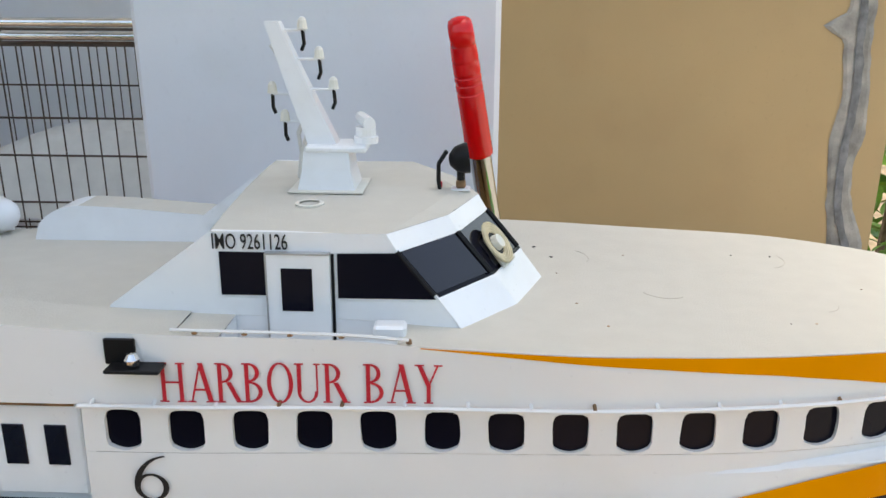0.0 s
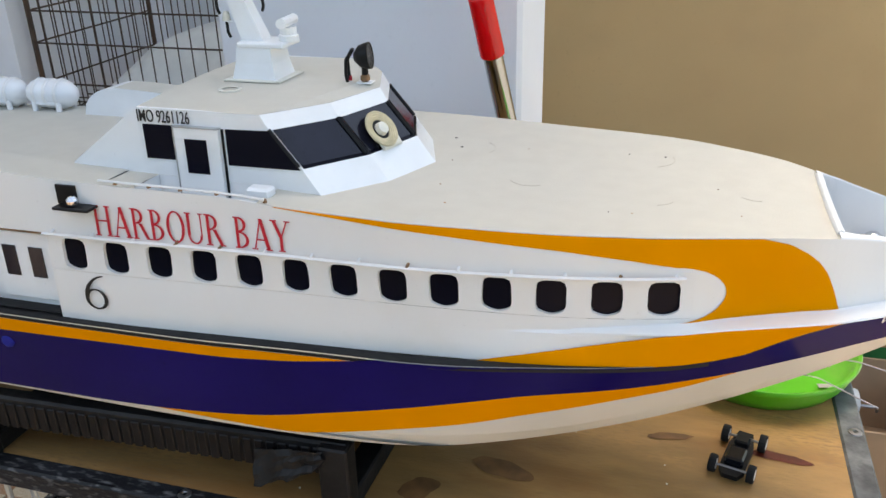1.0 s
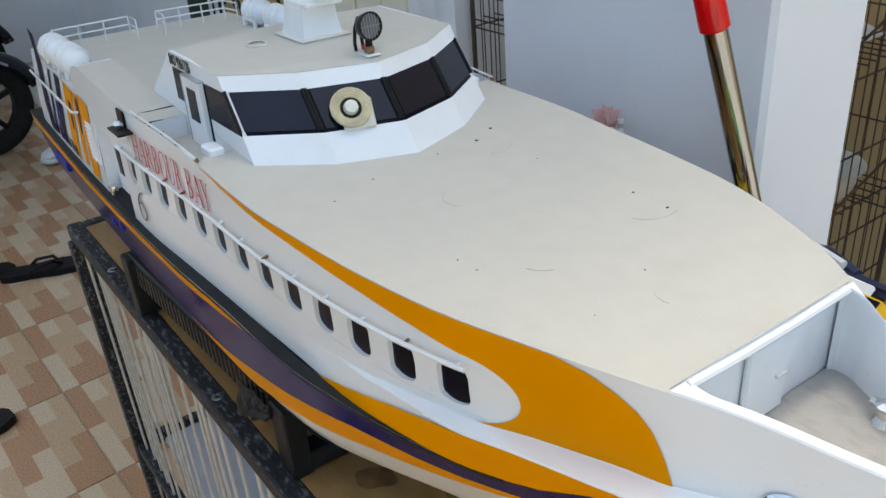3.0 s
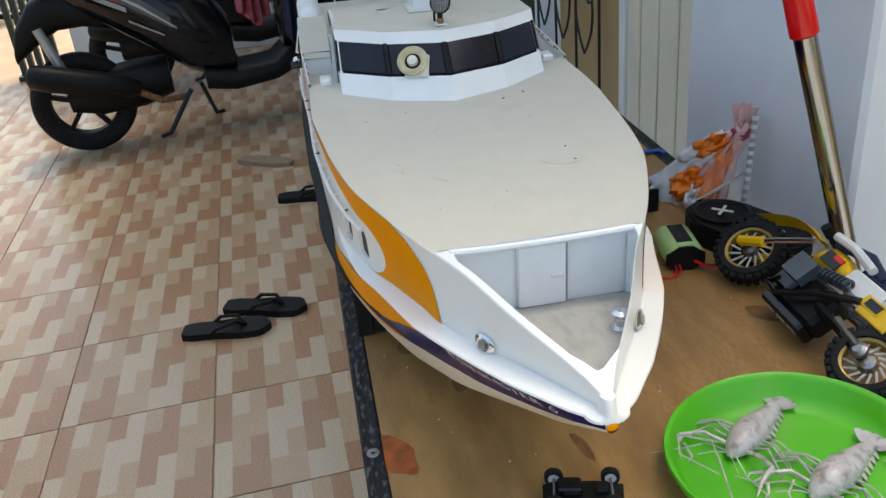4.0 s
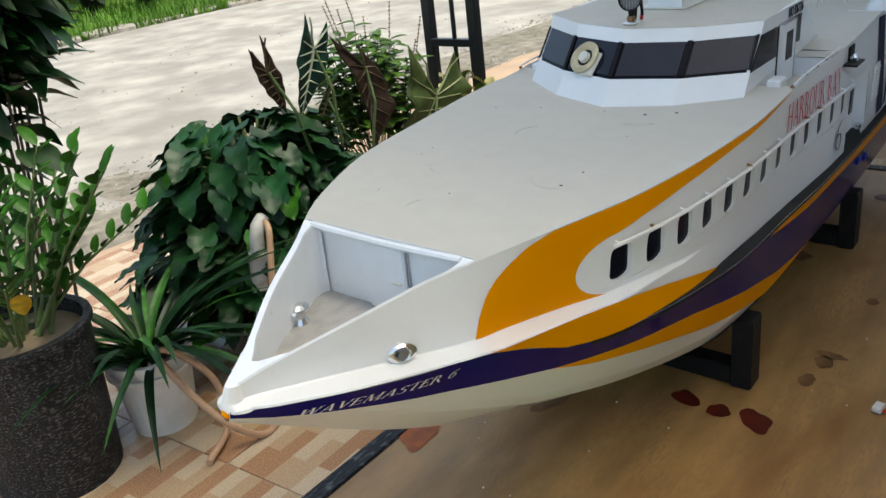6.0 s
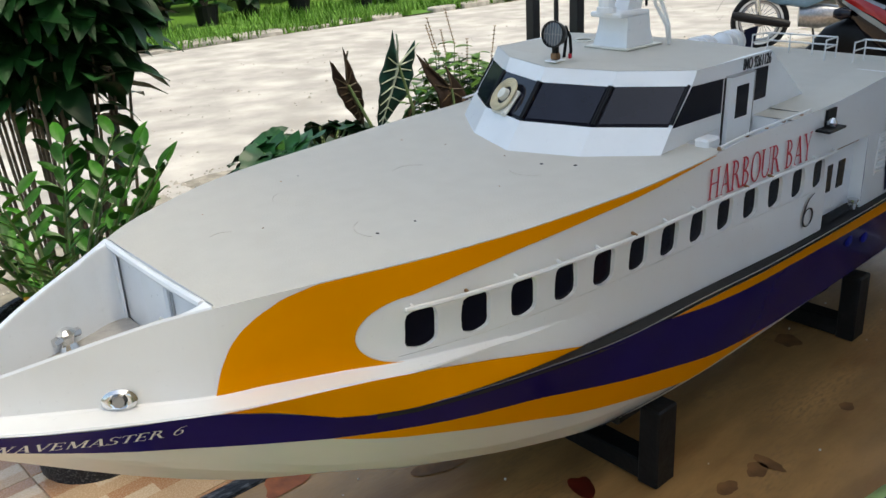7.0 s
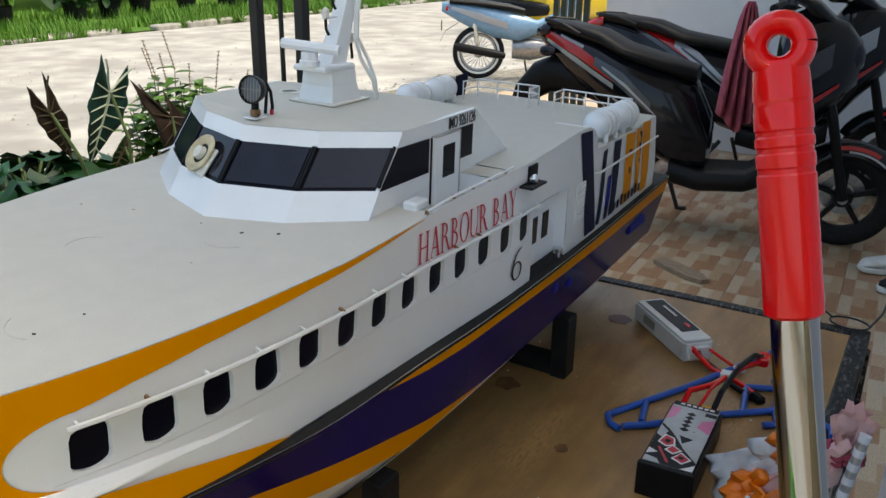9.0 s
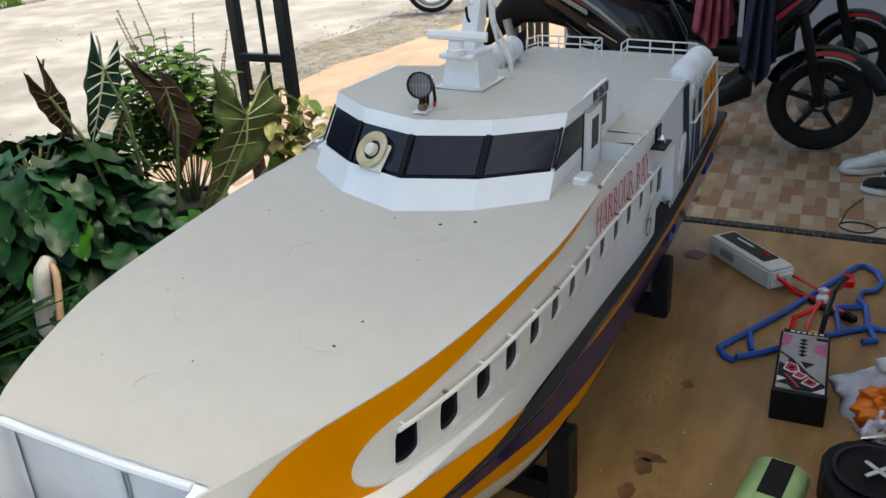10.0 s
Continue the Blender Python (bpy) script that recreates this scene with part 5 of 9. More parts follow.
structure("bare_cement", grid(ridge), "dark_cement", "darker cement showing in the middle of the peeled streak", "wall")
bm = grid(rows)
structure("peeled_streak", bm, "grey_plaster", "grey bare plaster where the paint peeled")
# brown boarded door behind an iron gate, and a white panelled door
door = structure("door_1", boxed((-2.27, 0.945, 1.05), (0.74, 0.03, 2.1), 0.004), "wall_brown", "tan boarded door behind the iron gate")
white = structure("door_2", boxed((-1.60, 0.945, 1.05), (0.54, 0.035, 2.1), 0.004), "door_cream", "cream panelled double door")
for k in range(4):
    part("panel", boxed((-1.81 + 0.14 * k, 0.923, 1.05), (0.09, 0.016, 1.85), 0.006), "door_cream", white)
for x in (-1.885, -1.305):
    structure("door_frame", boxed((x, 0.936, 1.06), (0.045, 0.06, 2.12), 0.004), "wall_white", "white door frame", "trim")
gate = thing("iron_gate", pose(0, 0, 0), "black wrought iron gate with heart scrolls", "gate")
for k in range(4):
    part("bar", tubed([(-2.86 + 0.26 * k, 0.90, 0.02), (-2.86 + 0.26 * k, 0.90, 2.1)], 0.006, 6), "steel_black", gate)
for z in (0.06, 1.45, 2.05):
    part("rail", boxed((-2.47, 0.90, z), (0.80, 0.012, 0.016), 0.002), "steel_black", gate)
for x in (-2.73, -2.47, -2.21):
    for z in (0.62, 1.5):
        for d in (-1, 1):
            pts = [(x + d * 0.11 * t * (1.25 - t) * 2.2, 0.888, z - 0.14 + 0.26 * t) for t in span(0, 0.8, 8)]
            cx, cz = pts[-1][0] - d * 0.03, pts[-1][2]
            pts += [(cx + d * 0.03 * math.cos(a) * (1 - a / 9), 0.888, cz + 0.03 * math.sin(a) * (1 - a / 9)) for a in span(0.3, 5.2, 10)]
            part("scroll", tubed(pts, 0.005, 5), "steel_black", gate)
post = thing("gate_post", pose(-2.14, 0.655, 0), "dark green steel post", "post")
part("shaft", boxed((0, 0, 1.3), (0.05, 0.05, 2.6), 0.004), "steel_green", post)
part("base_plate", boxed((0, 0, 0.006), (0.10, 0.10, 0.012), 0.003), "steel_green", post)
# porch posts joined like a ladder
ladder = thing("porch_post", pose(0, 0, 0), "black steel porch post of three bars with rungs", "post")
for (x, y), w in (((-2.105, -1.935), 0.042), ((-2.075, -1.685), 0.042), ((-2.09, -1.80), 0.016)):
    part("bar", boxed((x, y, 1.55), (w, w, 3.1), 0.003), "steel_black", ladder)
for z in (0.12, 0.68, 1.15, 1.75, 2.35):
    part("rung", boxed((-2.09, -1.81, z), (0.03, 0.215, 0.03), 0.002, ), "steel_black", ladder)
dark = thing("street_gate_post", pose(-5.1, -1.86, 0), "dark steel sliding gate stack at the porch end", "gate")
for k in range(5):
    part("upright", boxed((0, 0.055 * k - 0.11, 1.0), (0.04, 0.035, 2.0), 0.003), "steel_green", dark)
part("foot", boxed((0, 0, 0.015), (0.08, 0.3, 0.03), 0.003), "steel_green", dark)

# ---- table: a wire cage with a plywood top ----
TOP = 0.841
cage = thing("cage_table", pose(0, 0, 0), "wire cage with a stained plywood top edged in black", "cage")
part("top_board", boxed((-0.1035, 0.131, TOP - 0.006), (1.003, 0.508, 0.012), 0.001), "plywood", cage, "stained plywood top")
for c, sz in (((-0.1035, -0.1165, TOP - 0.0085), (1.013, 0.019, 0.021)), ((-0.1035, 0.379, TOP - 0.0085), (1.013, 0.021, 0.021)),
              ((0.392, 0.131, TOP - 0.0085), (0.021, 0.476, 0.021)), ((-0.597, 0.131, TOP - 0.0085), (0.019, 0.476, 0.021))):
    part("edge_strip", boxed(c, sz, 0.002), "worn_edge" if c[0] > 0.3 else "black_frame", cage, "worn black edge strip")
X0, X1, Y0, Y1 = -0.600, 0.396, -0.120, 0.382
for x in (X0, X1):
    for y in (Y0, Y1):
        part("leg", boxed((x, y, 0.41), (0.022, 0.022, 0.82), 0.002), "black_frame", cage)
for z in (0.10, 0.47):
    for y in (Y0, Y1):
        part("frame_bar", boxed((-0.102, y, z), (0.985, 0.018, 0.018), 0.002), "black_frame", cage)
    for x in (X0, X1):
        part("frame_bar", boxed((x, 0.131, z), (0.018, 0.49, 0.018), 0.002), "black_frame", cage)
part("brace", boxed((-0.10, 0.131, 0.475), (0.018, 0.49, 0.016), 0.002), "black_frame", cage)
part("tray", boxed((-0.102, 0.131, 0.115), (0.95, 0.46, 0.012), 0.003), "grey_tray", cage, "grey plastic tray in the cage")
part("shelf_tray", boxed((-0.25, 0.131, 0.49), (0.62, 0.45, 0.010), 0.003), "grey_tray", cage, "grey shelf tray in the cage")
wire = tubed([(0, 0, 0.11), (0, 0, 0.825)], 0.0019, 6)
first = part("wire", wire, "cage_wire", cage, at=pose(X0 + 0.03, Y0, 0))
for k in range(1, 33):
    w = new("wire", first.data)
    w.parent, w.matrix_basis = cage, pose(X0 + 0.03 + 0.0295 * k, Y0 + 0.0006 * math.sin(k * 2.3), 0, 0.25 * math.sin(k * 5.1))
for k in range(33):
    w = new("wire", first.data)
    w.parent, w.matrix_basis = cage, pose(X0 + 0.03 + 0.0295 * k, Y1, 0)
for k in range(15):
    for x in (X0, X1):
        w = new("wire", first.data)
        w.parent, w.matrix_basis = cage, pose(x, Y0 + 0.03 + 0.031 * k, 0)
for x, y in ((0.394, 0.10), (-0.13, -0.1165), (0.20, -0.1165), (0.394, 0.30), (-0.44, -0.1165)):
    part("screw", lathe([(0.002, 0), (0.006, 0.0002), (0.0055, 0.001), (0.0025, 0.0012), (0.002, 0.0004)], 10, Matrix.Translation((x, y, TOP + 0.002))), "grey_metal", cage)


def blot(name, x, y, r, material, stretch=1.0, turn=0.0, label="dried stain on the plywood"):
    """A dried spill: a thin film with an uneven outline."""
    bm = bmesh.new()
    rim = []
    for k in range(22):
        a = 2 * math.pi * k / 22
        q = r * (1 + 0.38 * noise.noise((math.cos(a) * 1.4 + x * 40, math.sin(a) * 1.4 + y * 40, 2)))
        rim.append(pose(0, 0, 0, 0, 0, turn) @ Vector((q * math.cos(a) * stretch, q * math.sin(a), 0)))
    vs = [bm.verts.new(p) for p in rim]
    bm.faces.new(vs)
    ob = part(name, bm, material, None, at=pose(x, y, TOP + 0.0007))
    return tagged(ob, label, "stain", group="stains on the plywood", kind="structure")


for x, y, r, m, st, tu in ((0.060, 0.142, 0.012, "stain_red", 1.5, 35), (0.060, 0.111, 0.009, "stain_red", 1.1, 0), (0.054, 0.081, 0.010, "stain_red", 1.3, 70), (0.205, -0.099, 0.015, "stain_orange", 2.0, 20), (-0.069, 0.167, 0.006, "stain_brown", 2.2, 90),
                           (-0.484, 0.123, 0.013, "stain_red", 1.2, 90), (0.108, -0.021, 0.010, "stain_brown", 2.6, -12), (0.240, 0.058, 0.005, "stain_brown", 4.0, 10), (0.330, 0.051, 0.006, "stain_red", 4.2, -8),
                           (-0.19, 0.174, 0.006, "stain_brown", 1.2, 0), (-0.055, 0.165, 0.008, "stain_brown", 1.3, 0), (-0.27, 0.08, 0.012, "stain_brown", 1.2, 30), (0.10, 0.30, 0.012, "stain_brown", 1.6, 30),
                           (-0.02, 0.16, 0.007, "stain_brown", 1.5, 0), (-0.40, 0.03, 0.010, "stain_brown", 1.3, 50), (0.352, -0.086, 0.013, "stain_orange", 1.5, 30), (0.05, -0.06, 0.012, "stain_brown", 1.4, 40)):
    blot("stain", x, y, r, m, st, tu)
bm = bmesh.new()
for k in range(60):
    x, y = random.uniform(-0.56, 0.36), random.uniform(-0.09, 0.35)
    bmesh.ops.create_icosphere(bm, subdivisions=1, radius=random.uniform(0.0004, 0.0013), matrix=Matrix.Translation((x, y, TOP + 0.0007)))
tagged(part("crumbs", bm, "crumb", None), "pale crumbs scattered on the plywood", "crumbs", kind="stuff")

# ---- things on the plywood ----
def battery_pack(name, m, size, label, body, top, wires):
    """A soft model battery: wrapped block, printed top, end cap and leads."""
    lx, ly, lz = size
    t = thing(name, m, label, "battery")
    part("cell_block", boxed((0, 0, lz / 2), size, 0.003, seg=2), body, t)
    part("printed_top", boxed((0, 0, lz + 0.0002), (lx * 0.93, ly * 0.9, 0.0008), 0.0003), top, t)
    for k, (pts, mtl) in enumerate(wires):
        part("lead", tubed(pts, 0.0028 if k < 2 else 0.0016, 8), mtl, t)
    return t


lip = battery_pack("lipo_battery", pose(-0.221, 0.272, TOP, 0, 0, 2), (0.116, 0.045, 0.031), "black model battery with a printed pink and silver label", "black_plastic", "silver_print",
                   [([(-0.056, -0.014, 0.027), (-0.075, -0.012, 0.034), (-0.105, 0.004, 0.030), (-0.150, 0.024, 0.034), (-0.175, 0.034, 0.030)], "red_plastic"),
                    ([(-0.056, 0.013, 0.027), (-0.075, 0.016, 0.040), (-0.12, 0.022, 0.046), (-0.168, 0.030, 0.040), (-0.185, 0.036, 0.032)], "black_plastic"),
                    ([(-0.056, 0.0, 0.027), (-0.09, 0.004, 0.032), (-0.12, 0.012, 0.034)], "red_plastic")])
part("connector", boxed((-0.184, 0.037, 0.030), (0.020, 0.012, 0.010), 0.002, ), "red_plastic", lip, "dark red plug")
part("balance_plug", boxed((-0.126, 0.012, 0.033), (0.010, 0.012, 0.006), 0.001), "white_plastic", lip)
part("yellow_plug", boxed((-0.066, 0.006, 0.020), (0.012, 0.016, 0.010), 0.002), "yellow_plastic", lip)
part("end_cap", boxed((0.0565, 0, 0.0155), (0.0045, 0.046, 0.032), 0.001), "black_plastic", lip)
# printed label: slanted fields on black, with unreadable lettering as bars
for pts, m, up in (([(-0.054, -0.020), (-0.047, -0.020), (-0.047, 0.020), (-0.054, 0.020)], "black_plastic", 1), ([(-0.044, -0.020), (-0.018, -0.020), (-0.026, -0.013), (-0.042, -0.011)], "pink_print", 1),
                   ([(-0.034, 0.020), (-0.008, 0.020), (-0.016, 0.008), (-0.028, 0.010)], "pink_print", 1), ([(-0.044, 0.020), (-0.038, 0.020), (-0.038, 0.010), (-0.044, 0.010)], "black_plastic", 1),
                   ([(-0.010, -0.020), (0.054, -0.020), (0.054, 0.020), (0.040, 0.020), (0.024, 0.006), (0.008, -0.004), (0.000, -0.010)], "black_plastic", 1),
                   ([(-0.006, -0.020), (0.010, -0.020), (0.014, -0.014), (0.002, -0.012)], "silver_print", 2), ([(0.034, -0.020), (0.044, -0.020), (0.038, -0.012)], "letter_white", 2), ([(0.046, -0.020), (0.054, -0.020), (0.054, -0.006), (0.048, -0.010)], "silver_print", 2),
                   ([(0.044, 0.020), (0.054, 0.020), (0.054, 0.010)], "letter_white", 2), ([(0.004, -0.002), (0.016, 0.003), (0.006, 0.010)], "black_plastic", 2),
                   ([(0.008, -0.013), (0.022, -0.016), (0.027, -0.008), (0.022, -0.001), (0.011, -0.004)], "letter_white", 3), ([(0.022, -0.003), (0.032, -0.008), (0.036, 0.000), (0.028, 0.006)], "letter_white", 3), ([(0.030, 0.006), (0.042, 0.000), (0.047, 0.010), (0.038, 0.016)], "letter_white", 3),
                   ([(0.010, -0.012), (0.021, -0.0145), (0.025, -0.008), (0.021, -0.003), (0.012, -0.005)], "letter_red", 4), ([(0.024, -0.003), (0.031, -0.006), (0.034, 0.000), (0.028, 0.004)], "letter_red", 4), ([(0.032, 0.006), (0.041, 0.002), (0.045, 0.010), (0.038, 0.014)], "letter_red", 4),
                   ([(0.015, -0.010), (0.020, -0.011), (0.021, -0.007), (0.016, -0.006)], "black_plastic", 5), ([(0.036, 0.006), (0.040, 0.005), (0.041, 0.009), (0.037, 0.010)], "black_plastic", 5),
                   ([(0.030, -0.014), (0.050, -0.002), (0.049, 0.000), (0.029, -0.012)], "letter_red", 3)):
    part("print_shape", prism(pts, 0.0314 + 0.00012 * up, 0.0316 + 0.00012 * up), m, lip)
for k in range(5):
    part("print_shape", prism([(-0.039 + 0.0070 * k, -0.001), (-0.0355 + 0.0070 * k, -0.005), (-0.032 + 0.0070 * k, -0.001), (-0.0355 + 0.0070 * k, 0.003)], 0.0315, 0.0318), "black_plastic", lip)
for k in range(6):
    part("label_bar", boxed((-0.0505, -0.012 + 0.0052 * k, 0.0319), (0.0030, 0.0036, 0.0003)), "letter_white", lip)
wl = battery_pack("white_battery", pose(-0.466, 0.192, TOP, 0, 0, 45), (0.118, 0.036, 0.025), "white shrink-wrapped model battery with a black label", "white_plastic", "white_plastic",
                  [([(0.052, -0.008, 0.018), (0.070, -0.008, 0.016), (0.085, 0.0, 0.006), (0.11, 0.012, 0.004), (0.14, 0.016, 0.004)], "red_plastic"),
                   ([(0.052, -0.002, 0.018), (0.068, -0.002, 0.010), (0.09, 0.006, 0.004), (0.12, 0.004, 0.004), (0.15, 0.010, 0.004)], "black_plastic"),
                   ([(0.052, 0.010, 0.016), (0.072, 0.014, 0.014), (0.09, 0.026, 0.006)], "red_plastic")])
part("printed_label", boxed((-0.008, 0.003, 0.0259), (0.086, 0.022, 0.0008), 0.0002), "black_plastic", wl, "black printed label")
part("label_mark", boxed((0.022, 0.006, 0.0265), (0.010, 0.004, 0.0006), 0), "red_plastic", wl)
part("label_bar", boxed((-0.018, 0.006, 0.0265), (0.030, 0.003, 0.0006), 0), "letter_white", wl)
part("bar_code", boxed((-0.020, -0.0182, 0.013), (0.026, 0.0008, 0.010), 0), "silver_print", wl)
part("wrapped_end", boxed((0.053, 0.0, 0.012), (0.018, 0.036, 0.025), 0.006, seg=2), "white_plastic", wl)
part("balance_plug", boxed((0.094, 0.029, 0.006), (0.010, 0.010, 0.006), 0.001), "white_plastic", wl)
part("plug", boxed((0.152, 0.012, 0.006), (0.016, 0.010, 0.008), 0.002), "black_plastic", wl)

hanger = thing("clothes_hanger", pose(-0.004, 0.009, TOP + 0.0036), "broken blue plastic clothes hanger lying flat", "hanger")
for pts in ([(-0.258, 0.182, 0), (-0.36, 0.236, 0), (-0.47, 0.287, 0), (-0.498, 0.299, 0)], [(-0.258, 0.182, 0), (-0.244, 0.190, 0), (-0.240, 0.200, 0)],
            [(-0.246, 0.201, 0), (-0.262, 0.222, 0), (-0.305, 0.262, 0), (-0.352, 0.318, 0)], [(-0.300, 0.206, 0), (-0.262, 0.214, 0)],
            [(-0.498, 0.299, 0), (-0.505, 0.309, 0), (-0.490, 0.323, 0), (-0.465, 0.329, 0), (-0.440, 0.322, 0), (-0.432, 0.309, 0), (-0.412, 0.306, 0), (-0.398, 0.314, 0)],
            [(-0.398, 0.314, 0), (-0.352, 0.318, 0), (-0.325, 0.325, 0), (-0.318, 0.313, 0)], [(-0.385, 0.284, 0), (-0.398, 0.314, 0)], [(-0.330, 0.292, 0), (-0.385, 0.284, 0)], [(-0.352, 0.318, 0), (-0.347, 0.368, 0), (-0.330, 0.372, 0)]):
    part("arm", tubed(pts, 0.0034, 8), "blue_plastic", hanger, smooth=True)

green = thing("battery_stick", pose(-0.038, 0.267, TOP, 0, 0, -8) @ Matrix.Scale(0.82, 4), "green and black cell pack with a white plug", "battery")
m90 = pose(0, 0, 0.019, 0, 90, 0)
for y in (-0.0095, 0.0095):
    part("cell", lathe([(0, -0.035), (0.0165, -0.035), (0.018, -0.033), (0.018, 0.033), (0.0165, 0.035), (0, 0.035)], 20, Matrix.Translation((0, y, 0)) @ m90), "lime_wrap", green, smooth=True)
part("wrap_sheet", boxed((0, 0, 0.0372), (0.066, 0.020, 0.0012), 0.0004), "lime_wrap", green)
part("dark_label", boxed((-0.004, 0.002, 0.0378), (0.054, 0.022, 0.0010), 0.0003), "black_plastic", green, "black label")
part("end_cap", prism([(0.029 * math.cos(a) * (1.0 if abs(math.cos(a)) > 0.5 else 0.9), 0.0185 + 0.0195 * math.sin(a)) for a in span(0.39, 0.39 + 2 * math.pi * 7 / 8, 7)], 0.034, 0.0368, Matrix(((0, 0, 1, 0), (1, 0, 0, 0), (0, 1, 0, 0), (0, 0, 0, 1)))), "black_plastic", green)
for dy, m in ((0.0, "red_plastic"), (0.003, "black_plastic"), (0.006, "red_plastic")):
    part("lead", tubed([(0.036, -0.014 + dy, 0.010), (0.046, -0.014 + dy, 0.006), (0.056, -0.022 + dy * 0.6, 0.003), (0.058, -0.034 + dy * 0.4, 0.003), (0.055, -0.043, 0.004)], 0.0013, 6), m, green)
part("plug", boxed((0.054, -0.048, 0.005), (0.014, 0.009, 0.006), 0.001, ), "white_plastic", green)
for dy, m in ((0.0, "red_plastic"), (0.004, "black_plastic")):
    part("lead", tubed([(0.036, 0.012 + dy, 0.014), (0.044, 0.022 + dy, 0.010), (0.046, 0.038 + dy, 0.008), (0.044, 0.058 + dy, 0.008)], 0.002, 6), m, green)

speaker = thing("twin_speaker", pose(-0.041, 0.352, TOP, 0, 0, 22), "black twin speaker panel with white crosses", "speaker")
bm = prism([(-0.036 + 0.045 * math.cos(a), 0.040 * math.sin(a)) for a in span(math.pi / 2, 3 * math.pi / 2, 10)] + [(0.036 + 0.045 * math.cos(a), 0.040 * math.sin(a)) for a in span(-math.pi / 2, math.pi / 2, 10)], 0, 0.030)
bmesh.ops.bevel(bm, geom=[e for e in bm.edges if abs(e.verts[0].co.z - e.verts[1].co.z) < 1e-6 and e.verts[0].co.z > 0.01], offset=0.003, segments=2, affect="EDGES")
part("panel", bm, "black_plastic", speaker)
for x in (-0.036, 0.036):
    ring = part("cone_ring", lathe([(0.031, 0.030), (0.033, 0.033), (0.030, 0.034), (0.028, 0.031), (0.012, 0.027), (0, 0.028)], 28, Matrix.Translation((x, 0, 0))), "black_plastic", speaker)
    for a in (25, 115):
        part("cross_arm", boxed((0, 0, 0.0335), (0.026, 0.0034, 0.002), 0.0006, pose(x, 0, 0, 0, 0, a)), "old_plastic", ring)

# bundle of wrappers in clear film, tied with a red band
bag = thing("plastic_bag_bundle", pose(0, 0, 0), "clear plastic bag of orange and pink wrappers tied with red elastic", "bag")
knot, base = Vector((-0.150, 0.398, 0.936)), Vector((-0.172, 0.352, TOP + 0.002))


def crumple(c0, c1, w0, w1, seed, turn, n=9, bend=0.006):
    """A creased flat packet between two points."""
    c0, c1 = Vector(c0), Vector(c1)
    d = (c1 - c0).normalized()
    sx = d.cross(Vector((0.6, -0.7, 0.3))).normalized()
    sx = (sx * math.cos(turn) + d.cross(sx) * math.sin(turn)).normalized()
    up = d.cross(sx)
    rows = []
    for i in range(n):
        t = i / (n - 1)
        w = (w0 + (w1 - w0) * t) / 2
        rows.append([c0.lerp(c1, t) + sx * w * u + up * bend * noise.noise((u * 2.1, t * 4, seed)) + d * bend * noise.noise((u * 3, t, seed + 5)) for u in span(-1, 1, 7)])
    bm = grid(rows)
    return bm


for c0, c1, w0, w1, m, sd, turn in (((-0.196, 0.306, TOP + 0.006), (-0.162, 0.372, 0.915), 0.052, 0.026, "white_film", 1, 0.3), ((-0.146, 0.348, TOP + 0.008), (-0.152, 0.388, 0.930), 0.030, 0.020, "orange_print", 2, 0.0),
                                    ((-0.138, 0.362, TOP + 0.004), (-0.148, 0.398, 0.950), 0.020, 0.018, "pink_paper", 3, -0.3), ((-0.182, 0.340, 0.890), (-0.158, 0.386, 0.932), 0.040, 0.024, "white_film", 4, 0.6),
                                    ((-0.172, 0.352, 0.912), (-0.158, 0.384, 0.934), 0.022, 0.018, "orange_print", 5, 0.2), ((-0.176, 0.322, TOP + 0.02), (-0.160, 0.350, 0.885), 0.030, 0.026, "orange_print", 6, -0.2),
                                    ((-0.160, 0.330, TOP + 0.004), (-0.176, 0.345, 0.885), 0.034, 0.022, "pink_paper", 7, 0.1), ((-0.150, 0.335, TOP + 0.004), (-0.158, 0.352, 0.872), 0.028, 0.020, "white_film", 8, 0.8),
                                    ((-0.166, 0.352, 0.880), (-0.152, 0.394, 0.942), 0.016, 0.014, "pink_paper", 9, 0.0)):
    w = part("wrapper", crumple(c0, c1, w0, w1, sd, turn, 11, 0.012), m, bag, smooth=True)
    mod = w.modifiers.new("thickness", "SOLIDIFY")
    mod.thickness = 0.003
# striped cord along the bundle
c0, c1 = Vector((-0.122, 0.392, TOP + 0.004)), Vector((-0.138, 0.408, 0.962))
for k in range(22):
    t0, t1 = k / 22, (k + 1) / 22
    part("cord_band", tubed([c0.lerp(c1, t0), c0.lerp(c1, t1)], 0.0036 + 0.0004 * (k % 2), 10), "white_film" if k % 2 else "silver_print", bag)
rows = []
for k in range(11):
    t = k / 10
    c = base.lerp(knot, t)
    r = 0.030 * (1 - t) ** 0.6 + 0.008
    rows.append([c + Vector((r * 1.15 * math.cos(a), r * 0.75 * math.sin(a), max(TOP + 0.002 - c.z, 0.35 * r * math.sin(2 * a)))) * (1 + 0.3 * noise.noise((math.cos(a) * 1.6, math.sin(a) * 1.6, t * 4))) for a in span(0, 2 * math.pi * 23 / 24, 23)])
part("film", grid(rows, close=True), "clear_film", bag, "crumpled clear film")
for k, (dx, dy, m) in enumerate(((-0.010, 0.002, "pink_paper"), (0.002, 0.006, "pink_paper"), (0.012, 0.004, "clear_film"), (0.006, -0.004, "pink_paper"))):
    part("gathered_end", crumple(knot, knot + Vector((dx, dy, 0.036)), 0.014, 0.024, 20 + k, 0.5 * k), m, bag, smooth=True)
bm = bmesh.new()
